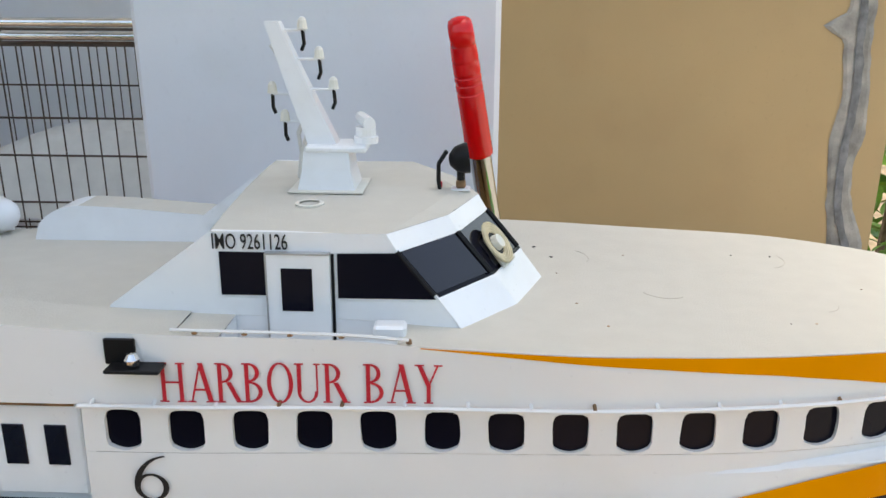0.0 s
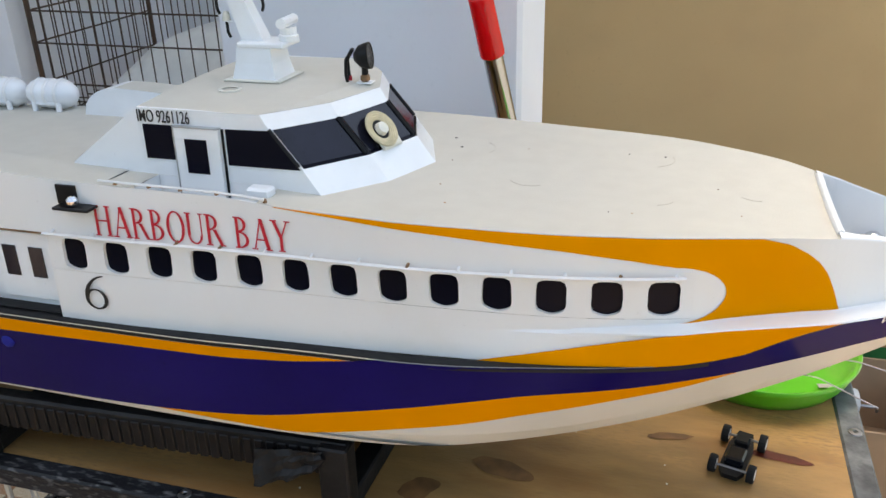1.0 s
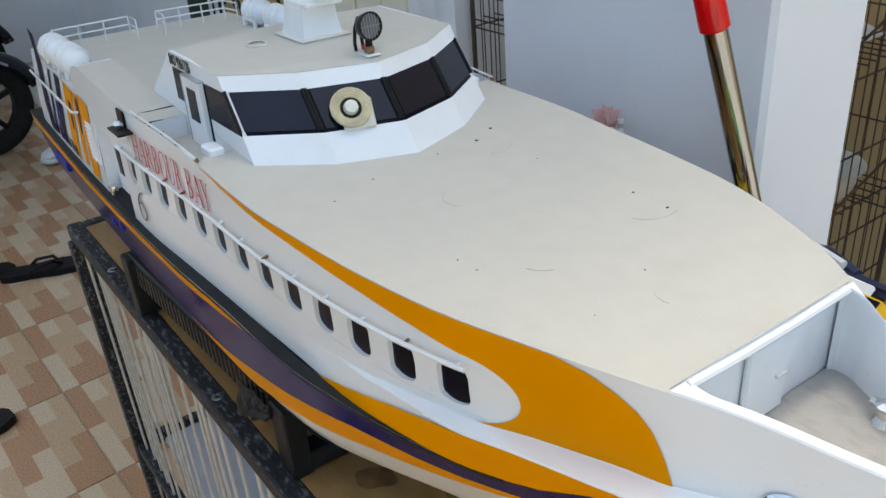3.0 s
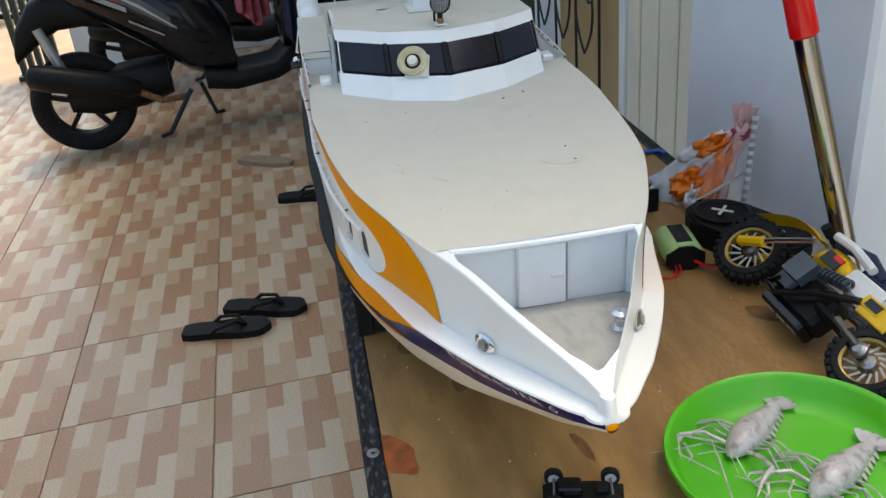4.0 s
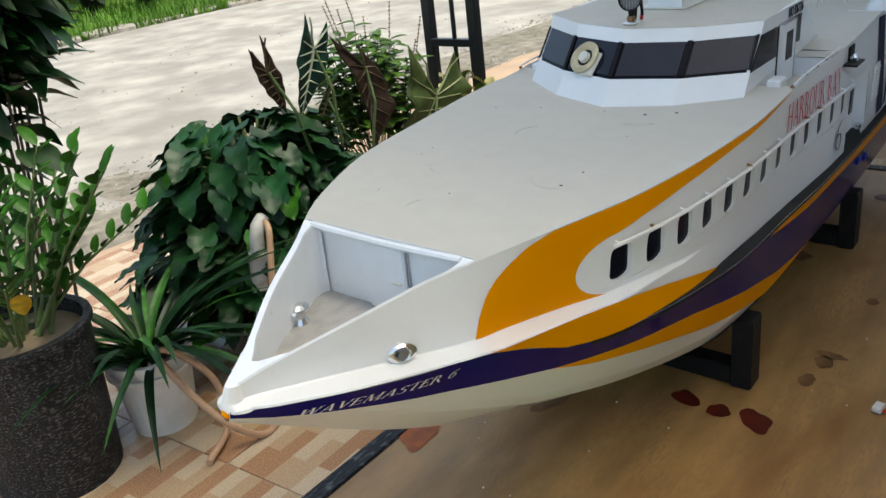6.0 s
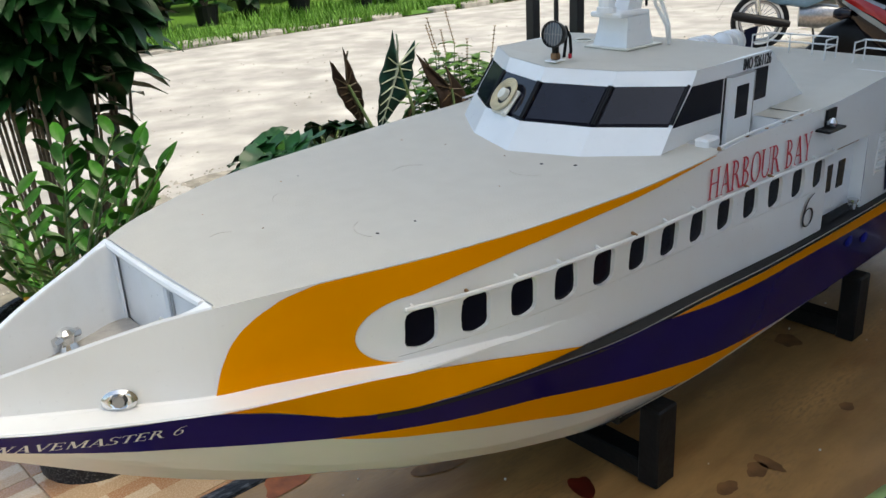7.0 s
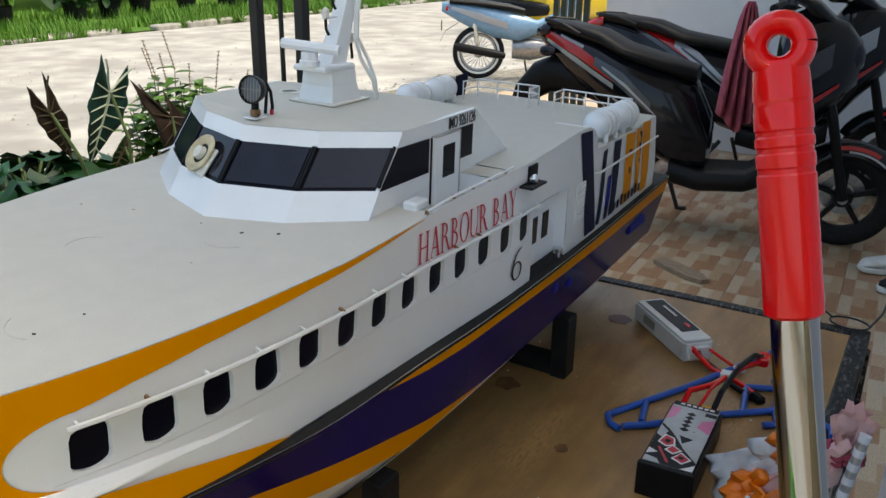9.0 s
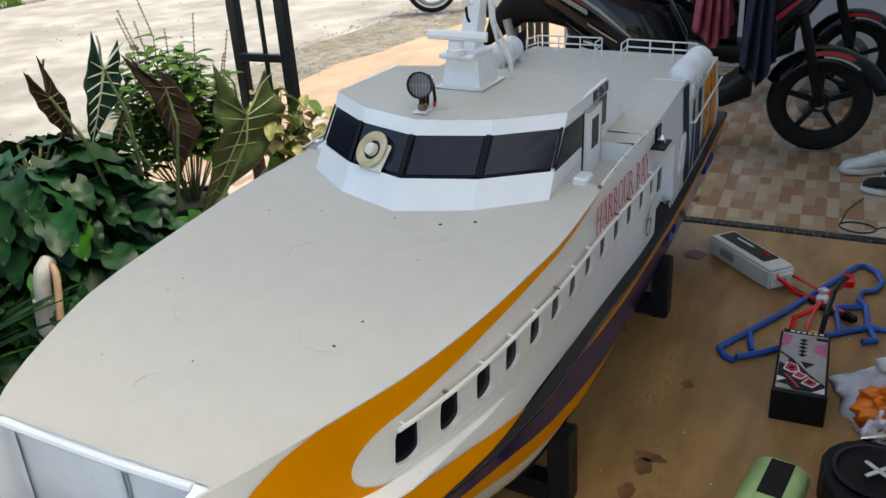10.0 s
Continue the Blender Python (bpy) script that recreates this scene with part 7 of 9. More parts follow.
def scooter(at, label, accent, lamp, draw, lift):
    """A black automatic scooter with a raised tail: x from the rear wheel to the front."""
    bike = thing("motor_scooter", at, label, "motorbike", group="scooters parked side by side")
    rear, m = wheel(bike, 0.0, 0.240, 0.10, "black_plastic", 5, 0.022)
    front, mf = wheel(bike, 1.335, 0.224, 0.08, "black_plastic", 5, 0.022)
    part("brake_disc", lathe([(0.05, -0.052), (0.095, -0.052), (0.095, -0.056), (0.05, -0.056), (0.05, -0.052)], 28, mf), "grey_metal", front)
    part("disc_bolts", lathe([(0.012, 0.045), (0.022, 0.05), (0.022, 0.062), (0.012, 0.062)], 8, mf), "grey_metal", front)
    # engine, belt cover, exhaust and stands
    part("engine", capped(loft([(-0.06, 0.20, 0.34, 0.06), (0.08, 0.17, 0.38, 0.11), (0.28, 0.18, 0.40, 0.13), (0.42, 0.22, 0.40, 0.10)])), "black_plastic", bike, smooth=True)
    part("exhaust", lathe([(0, 0), (0.028, 0.0), (0.045, 0.04), (0.058, 0.16), (0.062, 0.40), (0.055, 0.47), (0.025, 0.49), (0, 0.48)], 16,
                          Matrix.Translation((0.28, -0.165, 0.30)) @ pose(0, 0, 0, 0, -74, 0)), "black_plastic", bike, "black exhaust with a ribbed guard", smooth=True)
    part("exhaust_pipe", tubed([(0.24, -0.16, 0.30), (0.36, -0.14, 0.22), (0.48, -0.06, 0.20)], 0.016, 8), "rusty_steel", bike)
    part("shock_absorber", tubed([(-0.02, -0.10, 0.34), (-0.10, -0.09, 0.62)], 0.022, 10), "bike_silver", bike)
    part("side_stand", tubed([(0.55, 0.10, 0.22), (0.60, 0.22, 0.012), (0.64, 0.24, 0.008)], 0.011, 8), "steel_black", bike)
    part("centre_stand", tubed([(0.50, -0.10, 0.24), (0.36, -0.12, 0.05), (0.32, -0.16, 0.05)], 0.012, 8), "steel_black", bike)
    # bodywork
    def aft(rows):
        # draws the tail in and up
        return [(q[0] + draw * max(0.0, 0.66 - q[0]) / 0.96, q[1] + lift * max(0.0, 0.66 - q[0]) / 0.96, q[2] + lift * max(0.0, 0.66 - q[0]) / 0.96, q[3]) for q in rows]
    tail = aft([(-0.30, 0.85, 0.90, 0.02), (-0.24, 0.80, 0.925, 0.05), (-0.10, 0.68, 0.90, 0.10), (0.08, 0.58, 0.86, 0.135), (0.28, 0.46, 0.80, 0.155), (0.48, 0.32, 0.75, 0.165), (0.66, 0.26, 0.70, 0.15), (0.74, 0.26, 0.55, 0.12)])
    part("tail_cowl", capped(loft(tail)), "black_gloss", bike, "glossy black side cowl", smooth=True)
    marks = [(accent[0], 0.004, [(-0.07, 0.855, 0.890), (0.10, 0.785, 0.835), (0.30, 0.675, 0.715)]), (accent[1], 0.005, [(-0.05, 0.835, 0.850), (0.10, 0.755, 0.780), (0.30, 0.645, 0.668)]), (accent[1], 0.005, [(0.02, 0.862, 0.872), (0.14, 0.815, 0.83)]),
             (accent[2], 0.0045, [(0.20, 0.745, 0.785), (0.34, 0.65, 0.72), (0.48, 0.55, 0.60)]), (accent[1], 0.006, [(0.24, 0.735, 0.745), (0.36, 0.655, 0.672), (0.50, 0.545, 0.553)]), (accent[1], 0.006, [(0.30, 0.60, 0.612), (0.44, 0.52, 0.528)])]
    for mtl, out, rows in marks:
        for side in (-1, 1):
            part("decal", side_patch(tail, rows, out, sides=(side,)), mtl, bike, smooth=True)
    part("seat", capped(loft(aft([(-0.22, 0.90, 0.945, 0.06), (-0.08, 0.87, 0.935, 0.10), (0.10, 0.83, 0.905, 0.13), (0.24, 0.78, 0.845, 0.15), (0.46, 0.73, 0.80, 0.14), (0.66, 0.68, 0.76, 0.09)]))), "black_plastic", bike, "long black seat", smooth=True)
    part("tail_light", capped(loft(aft([(-0.315, 0.86, 0.90, 0.035), (-0.27, 0.85, 0.925, 0.06), (-0.22, 0.87, 0.93, 0.065)]))), lamp, bike, smooth=True)
    part("rear_fender", capped(loft(aft([(0.12, 0.56, 0.68, 0.08), (-0.06, 0.60, 0.74, 0.085), (-0.20, 0.60, 0.78, 0.085), (-0.32, 0.55, 0.74, 0.085), (-0.42, 0.50, 0.64, 0.08), (-0.46, 0.48, 0.54, 0.07)]), power=3.5)), "black_plastic", bike, "black rear mudguard", smooth=True)
    for s in (-1, 1):
        bend = aft([(-0.02, 0.885, 0, 0.125), (-0.14, 0.93, 0, 0.115), (-0.24, 0.94, 0, 0.07), (-0.27, 0.94, 0, 0.0)])
        part("grab_rail", tubed([(q[0], s * q[3], q[1]) for q in bend], 0.011, 8), "black_plastic", bike)
        part("rear_indicator", capped(loft(aft([(-0.26, 0.785, 0.82, 0.02), (-0.22, 0.775, 0.83, 0.03), (-0.17, 0.785, 0.82, 0.02)]))), "pane_grey", bike, smooth=True).location = (0, s * 0.09, 0)
    # floor board, leg shield and nose
    part("floor_board", capped(loft([(0.58, 0.22, 0.34, 0.13), (0.72, 0.20, 0.31, 0.16), (0.92, 0.22, 0.32, 0.16), (1.04, 0.26, 0.42, 0.13)], power=4)), "black_plastic", bike, smooth=True)
    nose = [(0.98, 0.34, 0.92, 0.16), (1.04, 0.36, 1.00, 0.20), (1.14, 0.50, 1.01, 0.17), (1.24, 0.62, 0.98, 0.12), (1.31, 0.72, 0.90, 0.06)]
    part("front_cowl", capped(loft(nose)), "black_gloss", bike, "glossy black front cowl", smooth=True)
    for side in (-1, 1):
        part("decal", side_patch(nose, [(1.06, 0.575, 0.600), (1.14, 0.635, 0.665), (1.24, 0.72, 0.735)], sides=(side,)), accent[0], bike, smooth=True)
    for side in (-1, 1):
        part("decal", side_patch(nose, [(1.00, 0.66, 0.74), (1.10, 0.72, 0.84), (1.20, 0.80, 0.90)], 0.005, sides=(side,)), accent[2], bike, smooth=True)
    part("headlight", capped(loft([(1.22, 0.78, 0.93, 0.10), (1.30, 0.77, 0.90, 0.075), (1.325, 0.80, 0.87, 0.04)])), "pane_grey", bike, smooth=True)
    guard = [[Vector((1.335 + (q + 0.012 * (1 - (y / 0.075) ** 2) - 0.05 * abs(y / 0.075) ** 3) * math.cos(a), y * w, 0.224 + (q + 0.012 * (1 - (y / 0.075) ** 2) - 0.05 * abs(y / 0.075) ** 3) * math.sin(a))) for y in (-0.075, -0.068, -0.045, -0.02, 0, 0.02, 0.045, 0.068, 0.075)]
             for a, q, w in [(0.15 + 2.55 * i / 14, 0.246 + (0.035 * (1 - i / 5) if i < 5 else 0), min(1.0, 0.35 + 0.16 * i)) for i in range(15)]]
    fender = part("front_fender", grid(guard), "black_gloss", bike, "glossy black front mudguard", smooth=True)
    mod = fender.modifiers.new("thickness", "SOLIDIFY")
    mod.thickness = 0.004
    for side in (-1, 1):
        for m, a0, a1, r0, r1 in ((accent[0], 1.05, 1.75, 0.228, 0.246), ("bike_silver", 0.85, 1.60, 0.214, 0.224)):
            part("decal", grid([[Vector((1.335 + r * math.cos(a), side * 0.0775, 0.224 + r * math.sin(a))) for r in (r0 * (1 - 0.0 * a), r1)] for a in span(a0, a1, 6)]), m, fender)
    for s in (-1, 1):
        part("fork", tubed([(1.335, s * 0.064, 0.224), (1.245, s * 0.068, 0.56), (1.20, s * 0.05, 0.70)], 0.022, 10), "black_plastic", bike)
        bar = part("handlebar", tubed([(1.04, 0, 1.00), (1.02, s * 0.14, 1.04), (0.98, s * 0.26, 1.05), (0.955, s * 0.36, 1.04)], 0.011, 8), "steel_black", bike)
        part("grip", tubed([(0.985, s * 0.24, 1.05), (0.953, s * 0.365, 1.04)], 0.018, 10), "black_plastic", bar)
        part("brake_lever", tubed([(1.04, s * 0.18, 1.045), (1.06, s * 0.26, 1.04), (1.03, s * 0.35, 1.03)], 0.006, 6), "chrome", bar)
        stalk = part("mirror_stalk", tubed([(1.0, s * 0.19, 1.05), (0.98, s * 0.24, 1.16), (0.97, s * 0.29, 1.24)], 0.007, 6), "steel_black", bike)
        part("mirror", lathe([(0, 0), (0.05, 0.004), (0.062, 0.014), (0.045, 0.028), (0, 0.034)], 16, pose(0.965, s * 0.32, 1.28, 0, -80, 0)), "black_plastic", stalk, smooth=True)
    part("dashboard", capped(loft([(0.96, 1.0, 1.05, 0.10), (1.03, 1.0, 1.10, 0.13), (1.12, 0.97, 1.06, 0.11), (1.2, 0.94, 0.99, 0.06)])), "black_gloss", bike, smooth=True)
    return bike


A_AT = pose(-3.42, -1.215, 0.0, 0, 0, 97.6)
bike_a = scooter(A_AT, "black scooter with red and silver decals parked on the tiles", ("bike_red", "bike_silver", "bike_grey"), "pane_grey", 0.2, -0.01)
bike_b = scooter(pose(-4.41, -1.13, 0.0, 0, 0, 97.6), "black scooter with red front decal beside the end wall", ("bike_red", "bike_grey", "bike_silver"), "bike_red", 0.0, -0.05)


def hanging_cloth(at, h, w, material, label, folds=5, seed=0):
    """A cloth hung by one corner: deep folds that open towards the hem."""
    rows = []
    for i in range(19):
        t = i / 18
        half = w * (0.16 + 0.84 * t ** 0.6) / 2
        row = []
        for j in range(29):
            u = j / 28 * 2 - 1
            row.append(Vector((half * u, 0.035 * (0.25 + t) * math.sin(folds * math.pi * u + 2 * t + seed) + 0.01 * noise.noise((u * 3, t * 4, seed)), -h * t * (1 - 0.16 * abs(u) + 0.05 * noise.noise((u * 2.5, 1, seed))))))
        rows.append(row)
    ob = part("cloth", grid(rows), material, None, smooth=True, at=at)
    mod = ob.modifiers.new("thickness", "SOLIDIFY")
    mod.thickness = 0.003
    return tagged(ob, label, "cloth")


hanging_cloth(A_AT @ pose(0.86, -0.27, 1.06, 0, 0, 12), 0.54, 0.17, "cloth_pink", "dull pink towel hung over the scooter handlebar", 4, 1)
hanging_cloth(A_AT @ pose(1.05, -0.30, 1.02, 0, 0, 8), 0.66, 0.15, "navy_cloth", "dark blue trousers hung on the scooter handlebar", 3, 4)


def underbone(at, label):
    """A light motorbike with wire wheels and a slim pale blue body."""
    bike = thing("motorbike", at, label, "motorbike")
    for x in (0.0, 1.2):
        w, m = wheel(bike, x, 0.28, 0.07, "bike_silver", 24, 0.004)
        part("white_band", lathe([(0.205, -0.037), (0.228, -0.038), (0.228, 0.038), (0.205, 0.037), (0.205, -0.037)], 36, m), "white_plastic", w, "white wheel band")
    body = [(-0.40, 0.70, 0.80, 0.05), (-0.15, 0.56, 0.80, 0.11), (0.15, 0.44, 0.75, 0.14), (0.42, 0.40, 0.69, 0.14), (0.62, 0.48, 0.62, 0.08), (0.85, 0.56, 0.72, 0.10), (0.98, 0.66, 0.98, 0.12), (1.06, 0.80, 1.0, 0.08)]
    part("body", capped(loft(body)), "bike_blue", bike, "pale blue body panels", smooth=True)
    for side in (-1, 1):
        part("decal", side_patch(body, [(-0.3, 0.73, 0.76), (0.0, 0.62, 0.70), (0.3, 0.54, 0.60)], sides=(side,)), "bike_silver", bike, smooth=True)
    part("seat", capped(loft([(-0.32, 0.78, 0.84, 0.10), (-0.05, 0.76, 0.83, 0.13), (0.3, 0.72, 0.79, 0.12), (0.48, 0.69, 0.74, 0.07)])), "black_plastic", bike, smooth=True)
    part("engine", capped(loft([(0.36, 0.22, 0.42, 0.08), (0.55, 0.2, 0.44, 0.12), (0.72, 0.24, 0.42, 0.10), (0.84, 0.3, 0.40, 0.06)])), "grey_metal", bike, smooth=True)
    part("leg_shield", capped(loft([(0.80, 0.34, 0.60, 0.17), (0.90, 0.36, 0.86, 0.20), (0.96, 0.5, 0.92, 0.16)])), "bike_blue", bike, smooth=True)
    part("exhaust", lathe([(0, 0), (0.03, 0), (0.045, 0.1), (0.045, 0.5), (0.03, 0.56), (0, 0.55)], 14, Matrix.Translation((0.28, -0.14, 0.26)) @ pose(0, 0, 0, 0, -80, 0)), "black_plastic", bike, smooth=True)
    part("rear_fender", grid([[Vector((x, y, z)) for y in (-0.05, 0, 0.05)] for x, z in ((0.15, 0.56), (0.0, 0.61), (-0.2, 0.60), (-0.36, 0.5), (-0.42, 0.38))]), "black_plastic", bike, smooth=True)
    part("front_fender", grid([[Vector((1.2 + 0.32 * math.cos(a), y, 0.28 + 0.32 * math.sin(a))) for y in (-0.05, 0, 0.05)] for a in span(0.2, 2.6, 8)]), "bike_blue", bike, smooth=True)
    part("number_plate", boxed((-0.40, 0, 0.56), (0.01, 0.2, 0.10), 0.003), "black_plastic", bike)
    for s in (-1, 1):
        part("fork", tubed([(1.2, s * 0.06, 0.28), (1.06, s * 0.06, 0.72)], 0.018, 8), "chrome", bike)
        part("shock_absorber", tubed([(0.0, s * 0.09, 0.30), (-0.06, s * 0.09, 0.62)], 0.022, 8), "chrome", bike)
        part("handlebar", tubed([(1.0, 0, 0.98), (0.97, s * 0.2, 1.02), (0.92, s * 0.34, 1.0)], 0.011, 8), "chrome", bike)
        part("mirror", lathe([(0, 0), (0.05, 0.004), (0.06, 0.014), (0, 0.03)], 14, pose(0.95, s * 0.3, 1.22, 0, -80, 0)), "black_plastic", bike, smooth=True)
        part("mirror_stalk", tubed([(0.95, s * 0.2, 1.02), (0.955, s * 0.3, 1.22)], 0.006, 6), "steel_black", bike)
    part("tail_light", capped(loft([(-0.38, 0.70, 0.76, 0.05), (-0.34, 0.69, 0.78, 0.07), (-0.3, 0.72, 0.77, 0.06)])), "bike_red", bike, smooth=True)
    part("side_stand", tubed([(0.5, 0.1, 0.25), (0.55, 0.22, 0.01)], 0.01, 6), "steel_black", bike)
    return bike


underbone(pose(-7.72, -3.98, -0.118, 0, 0, 120), "pale blue underbone motorbike with white-banded wheels on the street edge")

car = thing("car", pose(-12.6, -5.6, -0.118, 0, 0, 160), "yellow car parked along the street with its tail towards the porch", "car")
shell = [(-0.55, 0.35, 0.80, 0.62), (-0.48, 0.26, 0.95, 0.76), (-0.2, 0.22, 1.0, 0.80), (0.6, 0.2, 0.98, 0.82), (2.2, 0.2, 0.95, 0.82), (2.9, 0.24, 0.88, 0.78), (3.15, 0.34, 0.70, 0.66)]
part("body", capped(loft(shell, 20, 4.0)), "car_yellow", car, "yellow painted body", smooth=True)
part("cabin", capped(loft([(-0.40, 0.9, 1.10, 0.66), (-0.25, 0.9, 1.42, 0.66), (0.5, 0.9, 1.50, 0.68), (1.4, 0.9, 1.45, 0.67), (2.05, 0.9, 1.02, 0.66)], 20, 5.0)), "car_yellow", car, smooth=True)
part("rear_window", boxed((-0.365, 0, 1.22), (0.02, 1.05, 0.30), 0.004, None), "tinted_glass", car)
for s in (-1, 1):
    part("side_window", boxed((0.55, s * 0.672, 1.22), (1.4, 0.02, 0.28), 0.004), "tinted_glass", car)
    part("tail_lamp", boxed((-0.50, s * 0.62, 0.78), (0.10, 0.16, 0.22), 0.02), "bike_red", car, "red tail lamp")
part("bumper", capped(loft([(-0.66, 0.36, 0.52, 0.60), (-0.60, 0.32, 0.56, 0.74), (-0.46, 0.32, 0.56, 0.80)], 20, 4.0)), "black_plastic", car, smooth=True)
part("number_plate", boxed((-0.565, 0, 0.66), (0.02, 0.42, 0.12), 0.003), "black_plastic", car)
for k in range(4):
    part("plate_bar", boxed((-0.578, -0.13 + 0.085 * k, 0.66), (0.006, 0.05, 0.07), 0.001), "white_plastic", car)
for x in (0.0, 2.35):
    for s in (-1, 1):
        m = Matrix.Translation((x, s * 0.72, 0.29)) @ Matrix.Rotation(math.pi / 2, 4, "X")
        w = part("wheel", lathe([(0.18, -0.09), (0.26, -0.09), (0.29, -0.06), (0.29, 0.06), (0.26, 0.09), (0.18, 0.09)], 28, m), "tyre", car, smooth=True)
        part("rim", lathe([(0, -0.07), (0.19, -0.08), (0.19, 0.08), (0, 0.07)], 28, m), "bike_silver", w)


# ---- plants ----
def leaf_mesh(name, length, width, droop, fold, material, shape="lance", lobes=0.0, ruffle=0.0):
    """One leaf blade along +x from its stalk, folded along the midrib and drooping."""
    bm = bmesh.new()
    prof = {"lance": [(0, 0.05), (0.15, 0.6), (0.35, 1.0), (0.6, 0.85), (0.8, 0.48), (0.93, 0.18), (1.0, 0.0)],
            "oval": [(0, 0.05), (0.12, 0.65), (0.32, 1.0), (0.62, 0.96), (0.84, 0.6), (0.95, 0.25), (1.0, 0.0)],
            "heart": [(0, 0.75), (0.1, 1.0), (0.3, 0.98), (0.55, 0.74), (0.78, 0.42), (0.93, 0.14), (1.0, 0.0)],
            "strap": [(0, 0.5), (0.2, 0.9), (0.45, 1.0), (0.7, 0.75), (0.88, 0.35), (0.96, 0.12), (1.0, 0.0)]}[shape]
    f = lerp_at(prof)
    rows = []
    for t in span(0, 1, 16 if lobes > 0.1 else 9):
        w = f(t) * width / 2 * (1 + lobes * math.sin(t * (26 if lobes < 0.1 else 19)))
        x, z = length * (t - 0.12 * droop * t * t), -droop * length * 0.55 * t * t
        back = length * 0.16 * (1 - t) ** 6 if shape == "heart" else 0.0
        rows.append([Vector((x - back * abs(u) * 1.4, w * u, z + abs(u) * w * fold + ruffle * math.sin(t * 17 + 3 * u) * abs(u))) for u in (-1, -0.5, 0, 0.5, 1)])
    grid(rows, bm)
    me = bpy.data.meshes.new(name)
    bm.to_mesh(me)
    bm.free()
    me.materials.append(MATS[material])
    for p in me.polygons:
        p.use_smooth = True
    return me


def twin(name, mesh, parent, m):
    ob = new(name, mesh)
    ob.parent = parent
    ob.matrix_basis = m
    return ob


def towards(p, d, roll=0.0, size=1.0):
    """A placement whose x axis points along d, with its z as near up as can be."""
    x = Vector(d).normalized()
    y = Vector((0, 0, 1)).cross(x)
    y = y.normalized() if y.length > 1e-4 else Vector((0, 1, 0))
    z = x.cross(y)
    m = Matrix((x, y, z)).transposed().to_4x4() @ Matrix.Rotation(roll, 4, "X") @ Matrix.Scale(size, 4)
    return Matrix.Translation(p) @ m


def pot(parent, at, r0, r1, h, material, label=""):
    x, y, z = at
    ob = part("pot", lathe([(0, 0), (r0, 0), (r1 * 0.96, h * 0.82), (r1 * 1.06, h * 0.83), (r1 * 1.08, h), (r1 * 0.95, h), (r1 * 0.9, h * 0.9), (0, h * 0.9)], 28, Matrix.Translation(at)), material, parent, label)
    part("potting_soil", lathe([(0, 0.008), (r1 * 0.5, 0.006), (r1 * 0.93, 0)], 20, Matrix.Translation((x, y, z + h * 0.91))), "soil_ground", parent)
    return ob


rng = random.Random(5)
# philodendron bush: heart leaves on arching stalks
bush = thing("philodendron", pose(-0.94, -1.76, 0), "dense green philodendron bush in a terracotta pot", "plant")
pot(bush, (0.0, 0.05, 0), 0.15, 0.20, 0.28, "terracotta", "dark terracotta pot")
kinds = [leaf_mesh("leaf", 0.15, 0.105, 0.45, 0.22, m, "heart", 0.11, 0.005) for m in ("leaf_gloss", "leaf_gloss", "leaf_fresh", "leaf_gloss", "leaf_dark", "leaf_gloss", "leaf_dark")]
fill = bmesh.new()
stalks = bmesh.new()
for k in range(560):
    a = rng.uniform(0, 2 * math.pi)
    h = rng.uniform(0.13, 0.675)
    r = 0.385 * math.sqrt(rng.random()) * (1.05 - 0.5 * max(0, h - 0.35) / 0.33)
    p = Vector((r * math.cos(a), 0.8 * r * math.sin(a), h))
    tube(stalks, [(0.04 * math.cos(a), 0.05 + 0.04 * math.sin(a), 0.24), (p.x * 0.6, p.y * 0.6, h * 0.8 + 0.08), p], 0.004, 5)
    d = Vector((math.cos(a + rng.uniform(-0.7, 0.7)), math.sin(a + rng.uniform(-0.7, 0.7)), rng.uniform(-0.75, 0.15)))
    m = towards(p, d, rng.uniform(-0.5, 0.5), rng.uniform(0.6, 1.05))
    if k < 290:
        twin("leaf", kinds[k % 7], bush, m)
    else:
        n0 = len(fill.verts)
        fill.from_mesh(kinds[0])
        fill.verts.ensure_lookup_table()
        for v in fill.verts[n0:]:
            v.co = m @ v.co
tagged(part("inner_leaves", fill, "leaf_gloss", bush, smooth=True), kind="stuff")
tagged(part("stalk", stalks, "stem_green", bush), kind="stuff")


